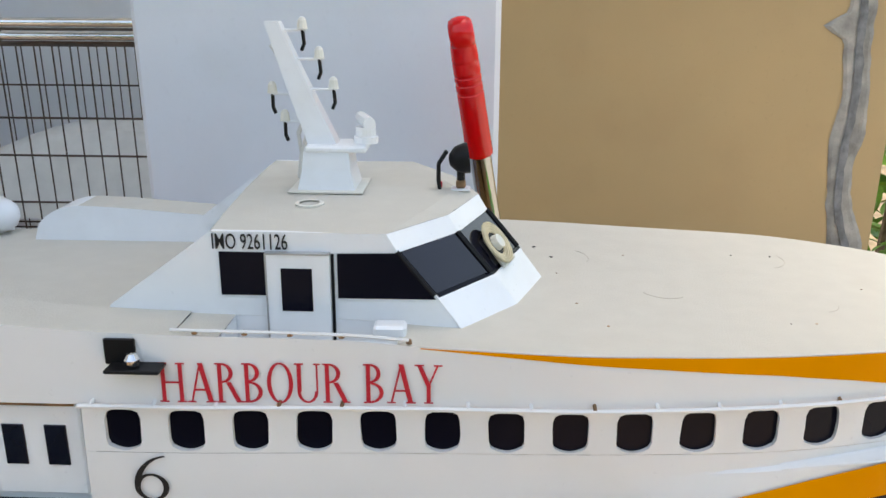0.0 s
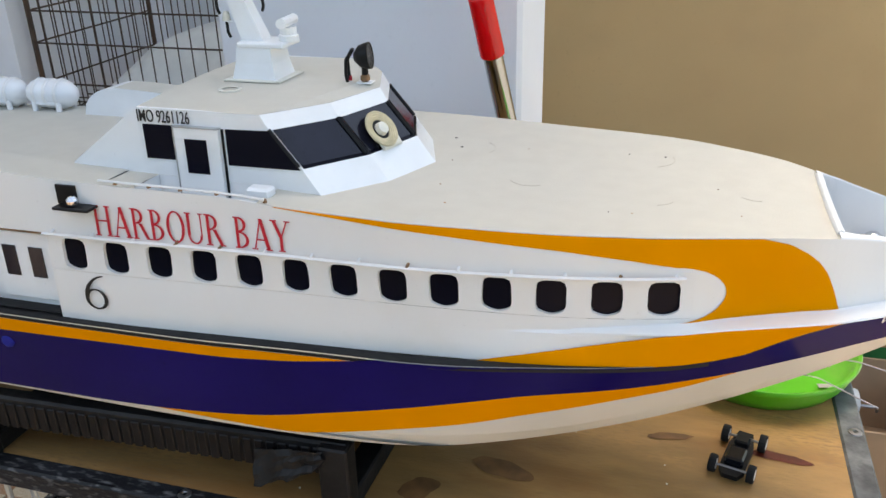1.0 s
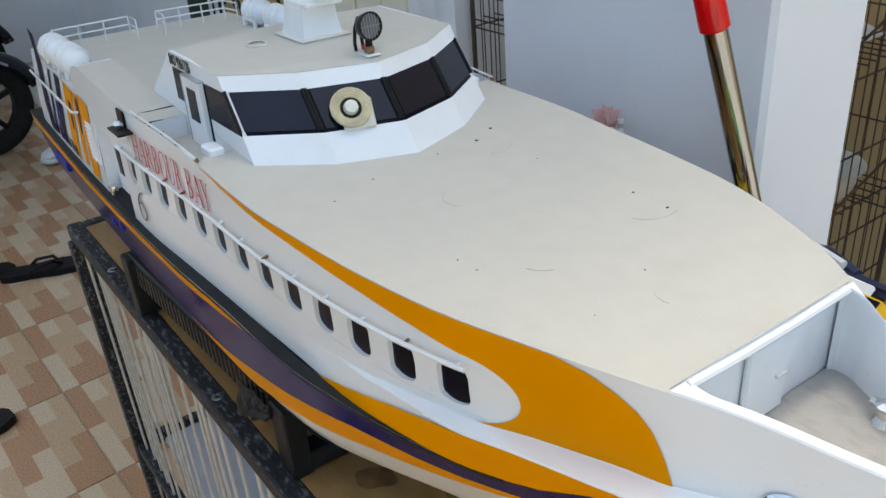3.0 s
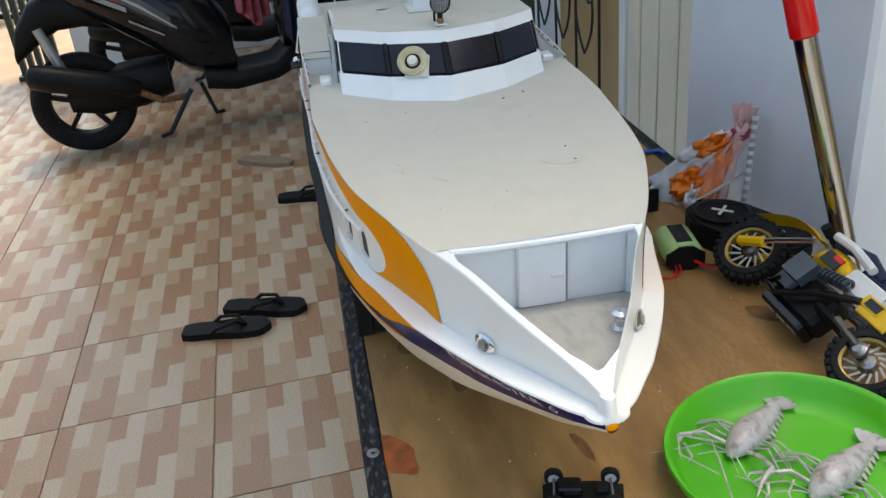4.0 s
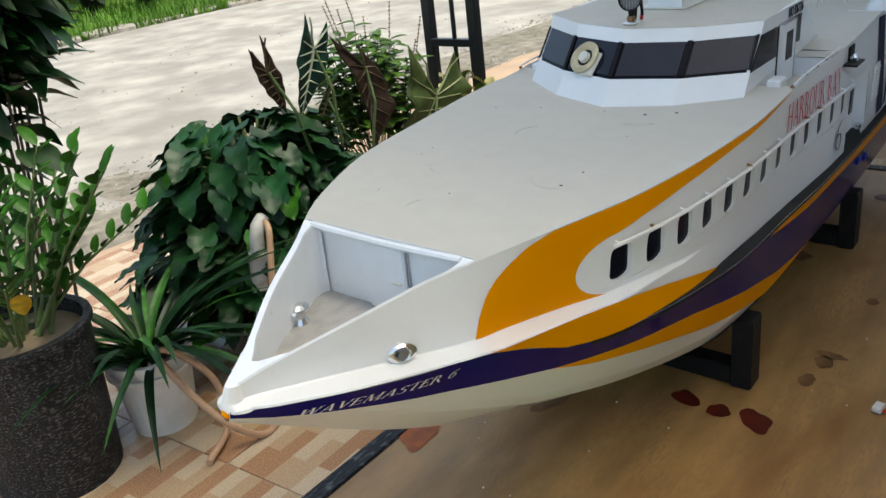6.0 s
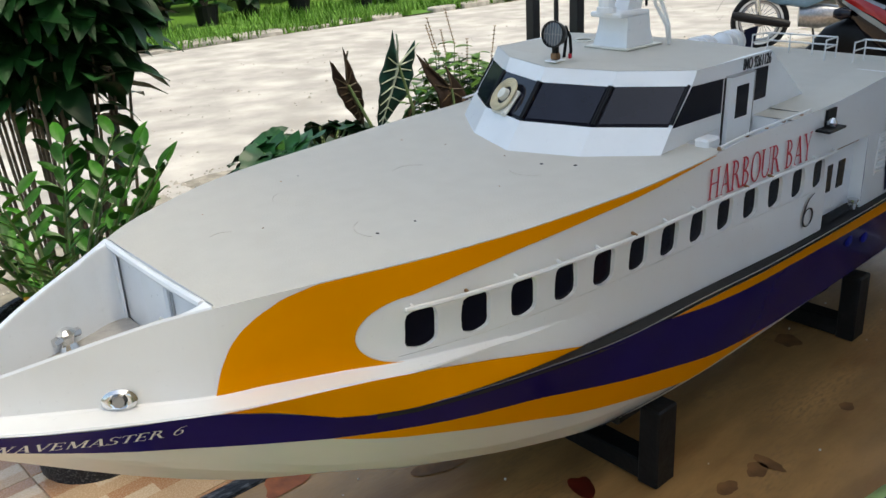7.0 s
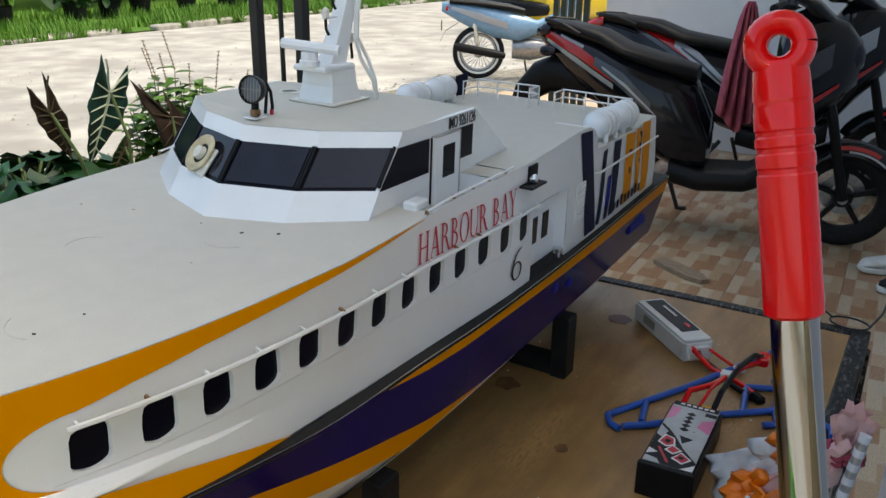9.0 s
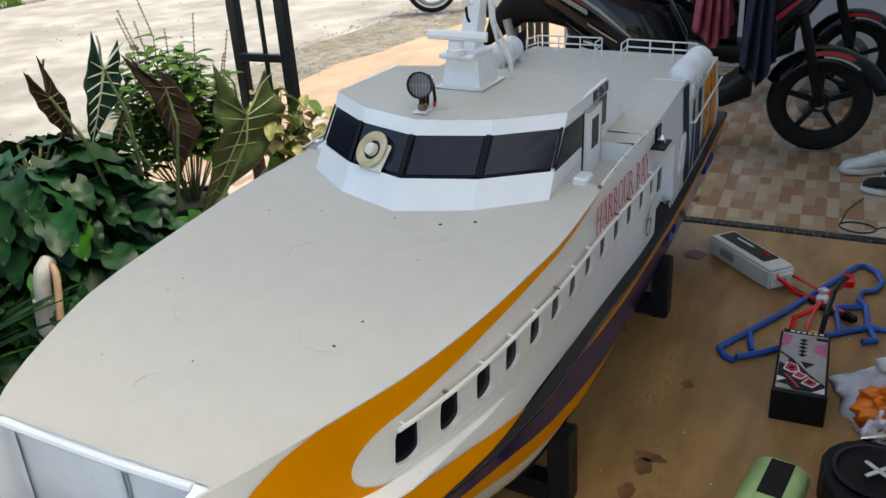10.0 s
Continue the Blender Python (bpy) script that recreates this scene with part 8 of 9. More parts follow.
def alocasia_leaf(parent, notch, tip, lobes, sides, y, material, veins, label, seed, lean=0.0):
    """An upright arrow leaf in the plane across y: stalk notch, hanging tip, two lobe tips and widest points, all (x, z)."""
    leaf_bm, vein_bm = bmesh.new(), bmesh.new()
    n, t = Vector(notch), Vector(tip)

    def lift(p, d):
        # a shallow cup with rippled sides
        r = (p - n).length
        return Vector((p.x, y + lean * (p.y - n.y) + 0.16 * abs(d) + 0.006 * math.sin(40 * p.y + seed) * abs(d) * 20 - 0.25 * r * r, p.y))
    for s in (0, 1):
        a, w = Vector(lobes[s]), Vector(sides[s])
        fx, fz = curve_at([(0, a.x), (0.5, w.x), (1, t.x)]), curve_at([(0, a.y), (0.5, w.y), (1, t.y)])
        share = (a - n).length / ((a - n).length + (t - n).length)
        rows = []
        for k in range(25):
            u = k / 24
            inner = a.lerp(n, (u / share)) if u < share else n.lerp(t, (u - share) / (1 - share))
            o = Vector((fx(u), fz(u)))
            o = inner + (o - inner) * (1 + 0.07 * math.sin(u * 30 + seed))
            rows.append([lift(inner.lerp(o, q), (o - inner).length * q) for q in span(0, 1, 4)])
        grid(rows, leaf_bm)
        for u, e in ((0.0, 0.02), (0.0, 0.22), (0.04, 0.36), (0.16, 0.47), (0.30, 0.58), (0.45, 0.69), (0.60, 0.79), (0.74, 0.88)):
            c0, o = n.lerp(t, u), Vector((fx(e), fz(e)))
            o = c0 + (o - c0) * (0.96 if e < 0.1 else 0.90)
            for off in (0.0022, -0.0022):
                tube(vein_bm, [lift(c0.lerp(o, q), (o - c0).length * q * 0.9) + Vector((0, off, 0)) for q in (0, 0.35, 0.7, 1)], 0.0030, 5, True, 0.0012)
    bmesh.ops.remove_doubles(leaf_bm, verts=leaf_bm.verts, dist=1e-4)
    leaf = part("leaf", leaf_bm, material, parent, label, smooth=True)
    mod = leaf.modifiers.new("thickness", "SOLIDIFY")
    mod.thickness, mod.offset = 0.0016, 0
    for off in (0.0025, -0.0025):
        tube(vein_bm, [lift(n.lerp(t, u), 0) + Vector((0, off, 0)) for u in span(0, 0.97, 10)], 0.0048, 6, True, 0.0014)
    part("vein", vein_bm, veins, leaf, "raised veins")
    return leaf


alo = thing("alocasia", pose(0, 0, 0), "alocasia with tall dark arrow-shaped leaves with pale veins", "plant")
pot(alo, (-1.22, -1.70, 0), 0.13, 0.17, 0.24, "black_plastic", "black plastic pot")
for notch, tip, lobes, sides, y, m, v, label, sd, lean in (
        ((-0.938, 0.832), (-1.005, 0.690), ((-0.878, 0.912), (-0.923, 0.944)), ((-0.905, 0.800), (-0.985, 0.800)), -1.60, "leaf_maroon", "leaf_vein_brown", "dark maroon arrow-shaped leaf", 1.0, 0.15),
        ((-1.131, 0.860), (-1.058, 0.660), ((-1.113, 0.968), (-1.200, 0.929)), ((-1.050, 0.805), (-1.172, 0.800)), -1.60, "leaf_blue", "leaf_vein", "blue-green leaf with white veins", 2.0, 0.1),
        ((-1.180, 0.690), (-1.118, 0.600), ((-1.212, 0.742), (-1.192, 0.720)), ((-1.140, 0.680), (-1.200, 0.650)), -1.63, "leaf_dark", "leaf_vein_brown", "dark folded leaf", 5.0, 0.0),
        ((-1.342, 0.756), (-1.323, 0.475), ((-1.220, 0.884), (-1.327, 0.838)), ((-1.296, 0.660), (-1.432, 0.640)), -1.60, "leaf_maroon", "leaf_vein_brown", "dark purple leaf", 3.0, -0.1),
        ((-1.690, 0.575), (-1.450, 0.285), ((-1.560, 0.785), (-1.815, 0.710)), ((-1.510, 0.545), (-1.825, 0.490)), -1.60, "leaf_olive", "leaf_vein_olive", "olive leaf with pale veins", 4.0, 0.1)):
    alocasia_leaf(alo, notch, tip, lobes, sides, y, m, v, label, sd, lean)
    foot = Vector((-1.22 + 0.25 * (notch[0] + 1.22), -1.66, 0.22))
    end = Vector((notch[0], y + 0.004, notch[1]))
    part("leaf_stalk", tubed([foot, foot.lerp(end, 0.4) + Vector((0, 0.05, -0.02)), foot.lerp(end, 0.8) + Vector((0, 0.05, 0.0)), end], 0.0075, 6, 0.004), "stem_green", alo)

# flowering basil: thin branches with many small leaves and seed spikes
basil = thing("basil_shrub", pose(-1.76, -2.0, 0), "straggly flowering basil shrub in a pot", "plant")
pot(basil, (0, 0, 0), 0.10, 0.13, 0.2, "black_plastic")
small = [leaf_mesh("leaf", 0.075, 0.040, 0.4, 0.25, m, "oval") for m in ("leaf_bright", "leaf_green", "leaf_bright")]
twigs, spikes, fill = bmesh.new(), bmesh.new(), bmesh.new()
for k in range(36):
    a = k * 2.399
    q = math.sqrt((k + 0.5) / 36)
    top = Vector((0.25 * math.cos(a) * q, 0.17 * math.sin(a) * q, rng.uniform(0.66, 0.84) - 0.08 * q))
    base = Vector((0.02 * math.cos(a), 0.02 * math.sin(a), 0.18))
    knee = base.lerp(top, 0.5) + Vector((0.03 * math.cos(a), 0.03 * math.sin(a), -0.03))
    tube(twigs, [base, knee, top], 0.003, 5, True, 0.0015)
    for j in range(24):
        t = 0.46 + 0.54 * j / 23
        p = base.lerp(knee, t * 2) if t < 0.5 else knee.lerp(top, t * 2 - 1)
        b = a + j * 2.4
        m = towards(p, (math.cos(b), math.sin(b), rng.uniform(-0.2, 0.5)), 0, rng.uniform(0.55, 1.15))
        if j % 4 == 0:
            twin("leaf", small[(j + k) % 3], basil, m)
        else:
            n0 = len(fill.verts)
            fill.from_mesh(small[0])
            fill.verts.ensure_lookup_table()
            for v in fill.verts[n0:]:
                v.co = m @ v.co
    if k % 5 == 0:
        e = top + Vector((0.04 * math.cos(a), 0.03 * math.sin(a), rng.uniform(0.09, 0.15)))
        tube(spikes, [top, e], 0.0016, 4)
        for j in range(10):
            q = top.lerp(e, j / 9)
            for c in range(3):
                d = Vector((math.cos(c * 2.1 + j), math.sin(c * 2.1 + j), 0.3)) * 0.006
                tube(spikes, [q, q + d], 0.0019, 4)
tagged(part("inner_leaves", fill, "leaf_bright", basil, smooth=True), kind="stuff")
tagged(part("twig", twigs, "stem_green", basil), kind="stuff")
tagged(part("flower_spike", spikes, "wood_worn", basil, "brown seed spikes"), kind="stuff")

# variegated plant in a terracotta pot
var = thing("variegated_shrub", pose(-1.90, -1.665, 0), "yellow-green variegated plant in a terracotta pot", "plant")
pot(var, (0.0, 0, 0), 0.066, 0.092, 0.155, "terracotta", "terracotta pot")
yl = [leaf_mesh("leaf", 0.085, 0.046, 0.9, 0.3, m, "oval") for m in ("leaf_yellow", "leaf_yellow", "leaf_yellow", "leaf_bright")]
stems = bmesh.new()
for k in range(11):
    a = 2.399 * k
    q = math.sqrt((k + 0.5) / 11)
    top = Vector((-0.06 + 0.20 * q * math.cos(a), 0.05 + 0.13 * q * math.sin(a), rng.uniform(0.50, 0.72) - 0.12 * q))
    tube(stems, [(0.02 * math.cos(a), 0.02 * math.sin(a), 0.18), (top.x * 0.4, top.y * 0.4, 0.42), top], 0.004, 5, True, 0.002)
    for j in range(12):
        t = 0.3 + 0.7 * j / 11
        p = Vector((top.x * t, top.y * t, 0.18 + (top.z - 0.18) * t))
        b = a + j * 2.1
        twin("leaf", yl[(j + k) % 4], var, towards(p, (math.cos(b), math.sin(b), -0.15), rng.uniform(-0.4, 0.4), rng.uniform(0.7, 1.15)))
tagged(part("stem", stems, "stem_green", var), kind="stuff")

white = thing("white_flower_pot", pose(-1.54, -1.75, 0), "empty-looking white plastic flower pot on the tiles", "pot")
pot(white, (0, 0, 0), 0.08, 0.105, 0.19, "white_plastic", "white plastic pot")
wl = leaf_mesh("leaf", 0.09, 0.05, 0.6, 0.2, "leaf_green", "heart")
for k in range(9):
    a = k * 2.4
    twin("leaf", wl, white, towards((0.04 * math.cos(a), 0.04 * math.sin(a), 0.19 + 0.01 * (k % 4)), (math.cos(a), math.sin(a), 0.5), 0, 1.0))

# strap-leaved plant in a white bucket
strap = thing("spider_plant", pose(-0.345, -1.59, 0), "strap-leaved green plant in a white bucket", "plant")
bucket = part("bucket", lathe([(0, 0), (0.10, 0), (0.125, 0.24), (0.135, 0.245), (0.135, 0.262), (0.118, 0.262), (0.112, 0.22), (0, 0.22)], 28, Matrix.Scale(0.86, 4)), "white_plastic", strap, "white plastic bucket")
part("rim", lathe([(0.126, 0.205), (0.137, 0.207), (0.137, 0.218), (0.126, 0.218)], 28, Matrix.Scale(0.86, 4)), "white_plastic", bucket)
sl = [leaf_mesh("leaf", 0.46, 0.030, 1.2, 0.5, m, "strap") for m in ("leaf_green", "leaf_dark", "leaf_gloss", "leaf_dark")]
for k in range(64):
    a = k * 2.399
    twin("leaf", sl[k % 4], strap, towards((0.05 * math.cos(a) * rng.random(), 0.05 * math.sin(a) * rng.random(), 0.19), (math.cos(a), math.sin(a), rng.uniform(0.5, 2.4)), rng.uniform(-0.3, 0.3), rng.uniform(0.6, 1.05)))

# glossy pinnate plant in a worn black planter
zz = thing("zz_plant", pose(-0.06, -1.64, 0), "glossy green zz plant in a worn black planter", "plant")
part("planter", lathe([(0, 0), (0.15, 0), (0.17, 0.40), (0.18, 0.405), (0.18, 0.42), (0.16, 0.42), (0.155, 0.38), (0, 0.38)], 28), "black_frame", zz, "scuffed black planter")
part("potting_soil", lathe([(0, 0.39), (0.155, 0.385)], 20), "soil_ground", zz)
zl = [leaf_mesh("leaf", 0.075, 0.030, 0.25, 0.3, m, "oval") for m in ("leaf_fresh", "leaf_green", "leaf_fresh")]
for k in range(22):
    a = k * 2.399 if k < 14 else 2.2 + 0.25 * (k - 14)
    lean = rng.uniform(0.05, 0.24) if k < 14 else rng.uniform(0.2, 0.42)
    base = Vector((0.08 * math.cos(a) * rng.random(), 0.08 * math.sin(a) * rng.random(), 0.38))
    top = base + Vector((lean * math.cos(a), lean * math.sin(a), rng.uniform(0.22, 0.46)))
    mid = base.lerp(top, 0.5) + Vector((0, 0, 0.03))
    stalk = part("frond", tubed([base, mid, top], 0.006, 6, 0.002), "stem_green", zz)
    for j in range(12):
        t = 0.25 + 0.75 * j / 11
        p = base.lerp(mid, 2 * t) if t < 0.5 else mid.lerp(top, 2 * t - 1)
        b = a + (1.35 if j % 2 else -1.35)
        twin("leaf", zl[(j + k) % 3], stalk, towards(p, (math.cos(b), math.sin(b), 0.9), 0.3 * (-1) ** j, rng.uniform(0.8, 1.1)))
mat("leaf_gold", (0.55, 0.36, 0.02), 0.5, vary=0.25, scale=25, stain=(0.16, 0.20, 0.03), stain_scale=30, stain_amount=0.6)
gold = leaf_mesh("leaf", 0.10, 0.045, 0.3, 0.3, "leaf_gold", "oval")
for p, d in (((0.08, 0.10, 0.46), (0.3, 0.4, 0.8)), ((0.12, 0.14, 0.43), (0.5, 0.3, 0.2)), ((0.02, 0.15, 0.50), (0.2, 0.5, 0.9)), ((0.15, 0.08, 0.41), (0.8, 0.4, 0.1))):
    twin("leaf", gold, zz, towards(p, d))

# tall dark shrub: canes with lance leaves, dense above
shrub = thing("tall_shrub", pose(-0.22, -2.02, 0), "tall dark green shrub with dense lance-shaped leaves", "shrub")
canes = bmesh.new()
ll = [leaf_mesh("leaf", 0.16, 0.068, 0.55, 0.25, m, "lance", 0, 0.002) for m in ("leaf_green", "leaf_dark", "leaf_gloss", "leaf_green", "leaf_dark")]
fill = bmesh.new()
lit = 0
for k in range(34):
    a = k * 2.399
    r = 0.30 * math.sqrt((k + 0.5) / 34)
    b0 = Vector((0.5 * r * math.cos(a), 0.35 * r * math.sin(a), 0.0))
    top = Vector((1.2 * r * math.cos(a), 0.75 * r * math.sin(a), rng.uniform(1.15, 1.75)))
    tube(canes, [b0, b0.lerp(top, 0.5) + Vector((0, 0, 0.05)), top], 0.006, 5, True, 0.003)
    for j in range(30):
        t = 0.58 + 0.42 * j / 29
        p = b0.lerp(top, t) + Vector((0, 0, 0.03))
        b = a + j * 2.6
        d = Vector((math.cos(b), math.sin(b), rng.uniform(-0.5, 0.55)))
        m = towards(p + d * 0.02, d, rng.uniform(-0.5, 0.5), rng.uniform(0.65, 1.2))
        if j % 2 == 0 and lit < 290:
            lit += 1
            twin("leaf", ll[(j + k) % 5], shrub, m)
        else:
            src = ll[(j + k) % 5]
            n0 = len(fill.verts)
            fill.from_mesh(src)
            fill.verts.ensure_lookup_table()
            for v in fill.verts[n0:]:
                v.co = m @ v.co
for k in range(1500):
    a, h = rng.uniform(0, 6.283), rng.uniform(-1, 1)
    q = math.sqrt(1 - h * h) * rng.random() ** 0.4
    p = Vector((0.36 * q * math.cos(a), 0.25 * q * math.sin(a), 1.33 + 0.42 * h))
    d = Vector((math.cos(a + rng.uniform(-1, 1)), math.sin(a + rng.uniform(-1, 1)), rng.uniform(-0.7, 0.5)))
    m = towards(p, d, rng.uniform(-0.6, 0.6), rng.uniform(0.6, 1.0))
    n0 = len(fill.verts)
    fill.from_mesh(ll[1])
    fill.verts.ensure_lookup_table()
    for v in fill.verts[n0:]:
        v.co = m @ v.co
# inner mass takes only the dark green, so shade within is in its colour
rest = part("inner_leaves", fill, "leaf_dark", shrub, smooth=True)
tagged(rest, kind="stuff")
tagged(part("cane", canes, "bark", shrub, "thin dark canes"), kind="stuff")

# pipe and hose among the pots
pipe = thing("drain_pipe", pose(0, 0, 0), "grey plastic pipe with an elbow standing between the pots", "pipe")
part("pipe", tubed([(-0.66, -1.52, 0.0), (-0.69, -1.50, 0.36)], 0.019, 14), "pvc_grey", pipe, smooth=True)
part("socket", tubed([(-0.685, -1.503, 0.27), (-0.695, -1.498, 0.38)], 0.026, 14), "pvc_grey", pipe, smooth=True)
part("elbow", tubed([(-0.695, -1.498, 0.37), (-0.70, -1.495, 0.42), (-0.715, -1.50, 0.45), (-0.745, -1.51, 0.463)], 0.021, 14), "pvc_grey", pipe, smooth=True)
f = [curve_at(list(zip(range(13), c))) for c in ((-0.74, -0.72, -0.66, -0.63, -0.60, -0.52, -0.42, -0.34, -0.31, -0.35, -0.41, -0.38, -0.27),
                                             (-1.51, -1.46, -1.42, -1.42, -1.38, -1.30, -1.27, -1.33, -1.482, -1.465, -1.41, -1.36, -1.30), (0.463, 0.44, 0.30, 0.12, 0.02, 0.012, 0.012, 0.10, 0.245, 0.245, 0.14, 0.03, 0.012))]
hose = tagged(part("garden_hose", tubed([(f[0](t), f[1](t), f[2](t)) for t in span(0, 12, 96)], 0.0095, 8), "hose_tan", None, smooth=True), "tan rubber hose looped from the pipe over the tiles", "hose")


# ---- far side of the street ----
def kerb_y(x):
    return -10.35 + 0.03 * x


rng = random.Random(11)
kerb = structure("kerb", boxed((0, 0, 0), (0.1, 0.1, 0.1)), "stone_pale", "row of pale worn kerb stones along the grass")
kerb.matrix_basis = Matrix.Translation((-3, kerb_y(-3) - 0.1, -0.1))
stone = boxed((0, 0, 0), (0.70, 0.22, 0.16), 0.03)
me = bpy.data.meshes.new("kerb_stone")
stone.to_mesh(me)
stone.free()
me.materials.append(MATS["stone_grey"])
x = -30.0
while x < -1.0:
    L = rng.uniform(0.5, 1.15)
    if rng.random() > 0.25:
        ob = twin("kerb_stone", me, kerb, kerb.matrix_basis.inverted() @ Matrix.Translation((x, kerb_y(x) - 0.15 + rng.uniform(-0.04, 0.04), -0.115)) @ Matrix.Rotation(math.atan(0.03) + rng.uniform(-0.12, 0.12), 4, "Z") @ Matrix.Rotation(rng.uniform(-0.12, 0.12), 4, "X") @ Matrix.Diagonal((L, rng.uniform(0.8, 1.2), rng.uniform(0.6, 1.1), 1)))
    x += 0.78 * L
structure("verge_ground", grid([[Vector((x, kerb_y(x) - d, -0.11 + 0.03 * noise.noise((x * 0.8, d, 0)) + 0.02 * d)) for d in (0.05, 0.6, 1.4, 2.4, 4.0, 9.0)] for x in span(-55, 20, 75)]), "leaf_bright", "grassy ground on the far side of the street")
# grass blades: three-sided slips, too many to count
verts, faces = [], []
for k in range(26000):
    x = rng.uniform(-27, -3)
    d = 0.02 + 2.7 * rng.random() ** 1.4
    if noise.noise((x * 0.6, d * 0.7, 9)) < -0.28:
        continue
    y = kerb_y(x) - d
    h, a, w = rng.uniform(0.07, 0.24), rng.uniform(0, 6.28), rng.uniform(0.008, 0.018)
    c, s = math.cos(a), math.sin(a)
    z = -0.11 + 0.02 * d
    n = len(verts)
    verts += [(x - w * c, y - w * s, z), (x + w * c, y + w * s, z), (x + 0.5 * h * s, y - 0.5 * h * c, z + h)]
    faces.append((n, n + 1, n + 2))
gm = bpy.data.meshes.new("grass")
gm.from_pydata(verts, [], faces)
gm.materials.append(MATS["leaf_bright"])
tagged(new("grass", gm), "bright green grass along the street edge", "grass", kind="stuff")
# loose stones along the street edge
verts, faces = [], []
for k in range(5200):
    x = rng.uniform(-11, 1)
    y = rng.uniform(-4.5, -3.3) if k % 12 else rng.uniform(-8.5, -4.0)
    q = rng.uniform(0.005, 0.014) if k % 19 else rng.uniform(0.015, 0.03)
    n = len(verts)
    a = rng.uniform(0, 3)
    for d in ((1, 0, 0), (0, 1, 0), (-1, 0, 0), (0, -1, 0), (0.1, 0, 0.8)):
        verts.append((x + q * rng.uniform(0.7, 1.2) * (d[0] * math.cos(a) - d[1] * math.sin(a)), y + q * rng.uniform(0.7, 1.2) * (d[0] * math.sin(a) + d[1] * math.cos(a)), -0.120 + q * d[2]))
    faces += [(n, n + 1, n + 4), (n + 1, n + 2, n + 4), (n + 2, n + 3, n + 4), (n + 3, n, n + 4)]
pm = bpy.data.meshes.new("loose_stones")
pm.from_pydata(verts, [], faces)
pm.materials.append(MATS["stone_grey"])
tagged(new("loose_stones", pm), "small pale stones strewn on the street edge", "stones", kind="stuff")
# potted bushes behind the grass
bl = [leaf_mesh("leaf", 0.24, 0.12, 0.5, 0.25, m, "oval") for m in ("leaf_green", "leaf_bright", "leaf_green", "leaf_dark")]


def street_bush(x, d, h, w, seed, material):
    r = random.Random(seed)
    ob = thing("bush", pose(x, kerb_y(x) - d, -0.06), "leafy green bush in a black pot on the grass", "bush", group="bushes on the far verge")
    part("pot", lathe([(0, 0), (0.16, 0), (0.20, 0.30), (0.22, 0.32), (0.17, 0.32), (0, 0.29)], 16), "black_plastic", ob, "black plant pot")
    tw, lv = bmesh.new(), bmesh.new()
    for k in range(9):
        a = k * 2.399
        top = Vector((w * math.cos(a) * r.uniform(0.2, 0.9), w * math.sin(a) * r.uniform(0.2, 0.9), h * r.uniform(0.6, 1.0)))
        tube(tw, [(0, 0, 0.28), top * 0.55, top], 0.014, 5, True, 0.005)
        for j in range(20):
            p = Vector((0, 0, 0.28)).lerp(top, 0.25 + 0.8 * j / 20) + Vector((r.uniform(-0.16, 0.16), r.uniform(-0.16, 0.16), r.uniform(-0.1, 0.1)))
            m = towards(p, (r.uniform(-1, 1), r.uniform(-1, 1), r.uniform(-0.4, 0.6)), r.uniform(-0.6, 0.6), r.uniform(0.6, 1.2))
            n0 = len(lv.verts)
            lv.from_mesh(bl[j % 4])
            lv.verts.ensure_lookup_table()
            for v in lv.verts[n0:]:
                v.co = m @ v.co
    part("branches", tw, "bark", ob)
    c = part("crown", lv, material, ob, smooth=True)
    tagged(c, kind="stuff")


for k in range(26):
    x = -26 + 0.95 * k + rng.uniform(-0.3, 0.3)
    street_bush(x, 1.5 + rng.uniform(0, 0.8), rng.uniform(0.6, 1.25), rng.uniform(0.35, 0.6), 50 + k, ("leaf_green", "leaf_bright", "leaf_dark")[k % 3])
# bush past the end of the brown wall
r = random.Random(77)
bush = thing("garden_bush", pose(1.62, 2.75, -0.04), "light green garden bush past the end of the brown wall", "bush")
part("stem", tubed([(0, 0, 0), (0.02, 0.01, 0.4), (0, 0, 0.8)], 0.02, 6, 0.008), "bark", bush)
lv = bmesh.new()
for k in range(420):
    a, h = r.uniform(0, 6.28), r.uniform(0.12, 1.15)
    p = Vector((0.42 * math.cos(a) * r.random() ** 0.5, 0.42 * math.sin(a) * r.random() ** 0.5, h))
    m = towards(p, (r.uniform(-1, 1), r.uniform(-1, 1), r.uniform(-0.4, 0.6)), r.uniform(-0.6, 0.6), r.uniform(0.35, 0.7))
    n0 = len(lv.verts)
    lv.from_mesh(bl[1])
    lv.verts.ensure_lookup_table()
    for v in lv.verts[n0:]:
        v.co = m @ v.co
tagged(part("crown", lv, "leaf_bright", bush, smooth=True), kind="stuff")
# hedge and backdrop that close the far side, mostly unseen, added for reflections
hm = bmesh.new()
for k in range(900):
    x = rng.uniform(-45, 12)
    d = rng.uniform(4.0, 5.6)
    m = towards((x, kerb_y(x) - d, rng.uniform(0.1, 3.2) + 0.3 * math.sin(x)), (rng.uniform(-1, 1), rng.uniform(0, 1), rng.uniform(-0.5, 0.5)), 0, rng.uniform(3.0, 5.0))
    n0 = len(hm.verts)
    hm.from_mesh(bl[k % 4])
    hm.verts.ensure_lookup_table()
    for v in hm.verts[n0:]:
        v.co = m @ v.co
tagged(part("hedge", hm, "leaf_dark", None, smooth=True), "dense dark hedge added behind the verge for reflections", "hedge", kind="stuff")
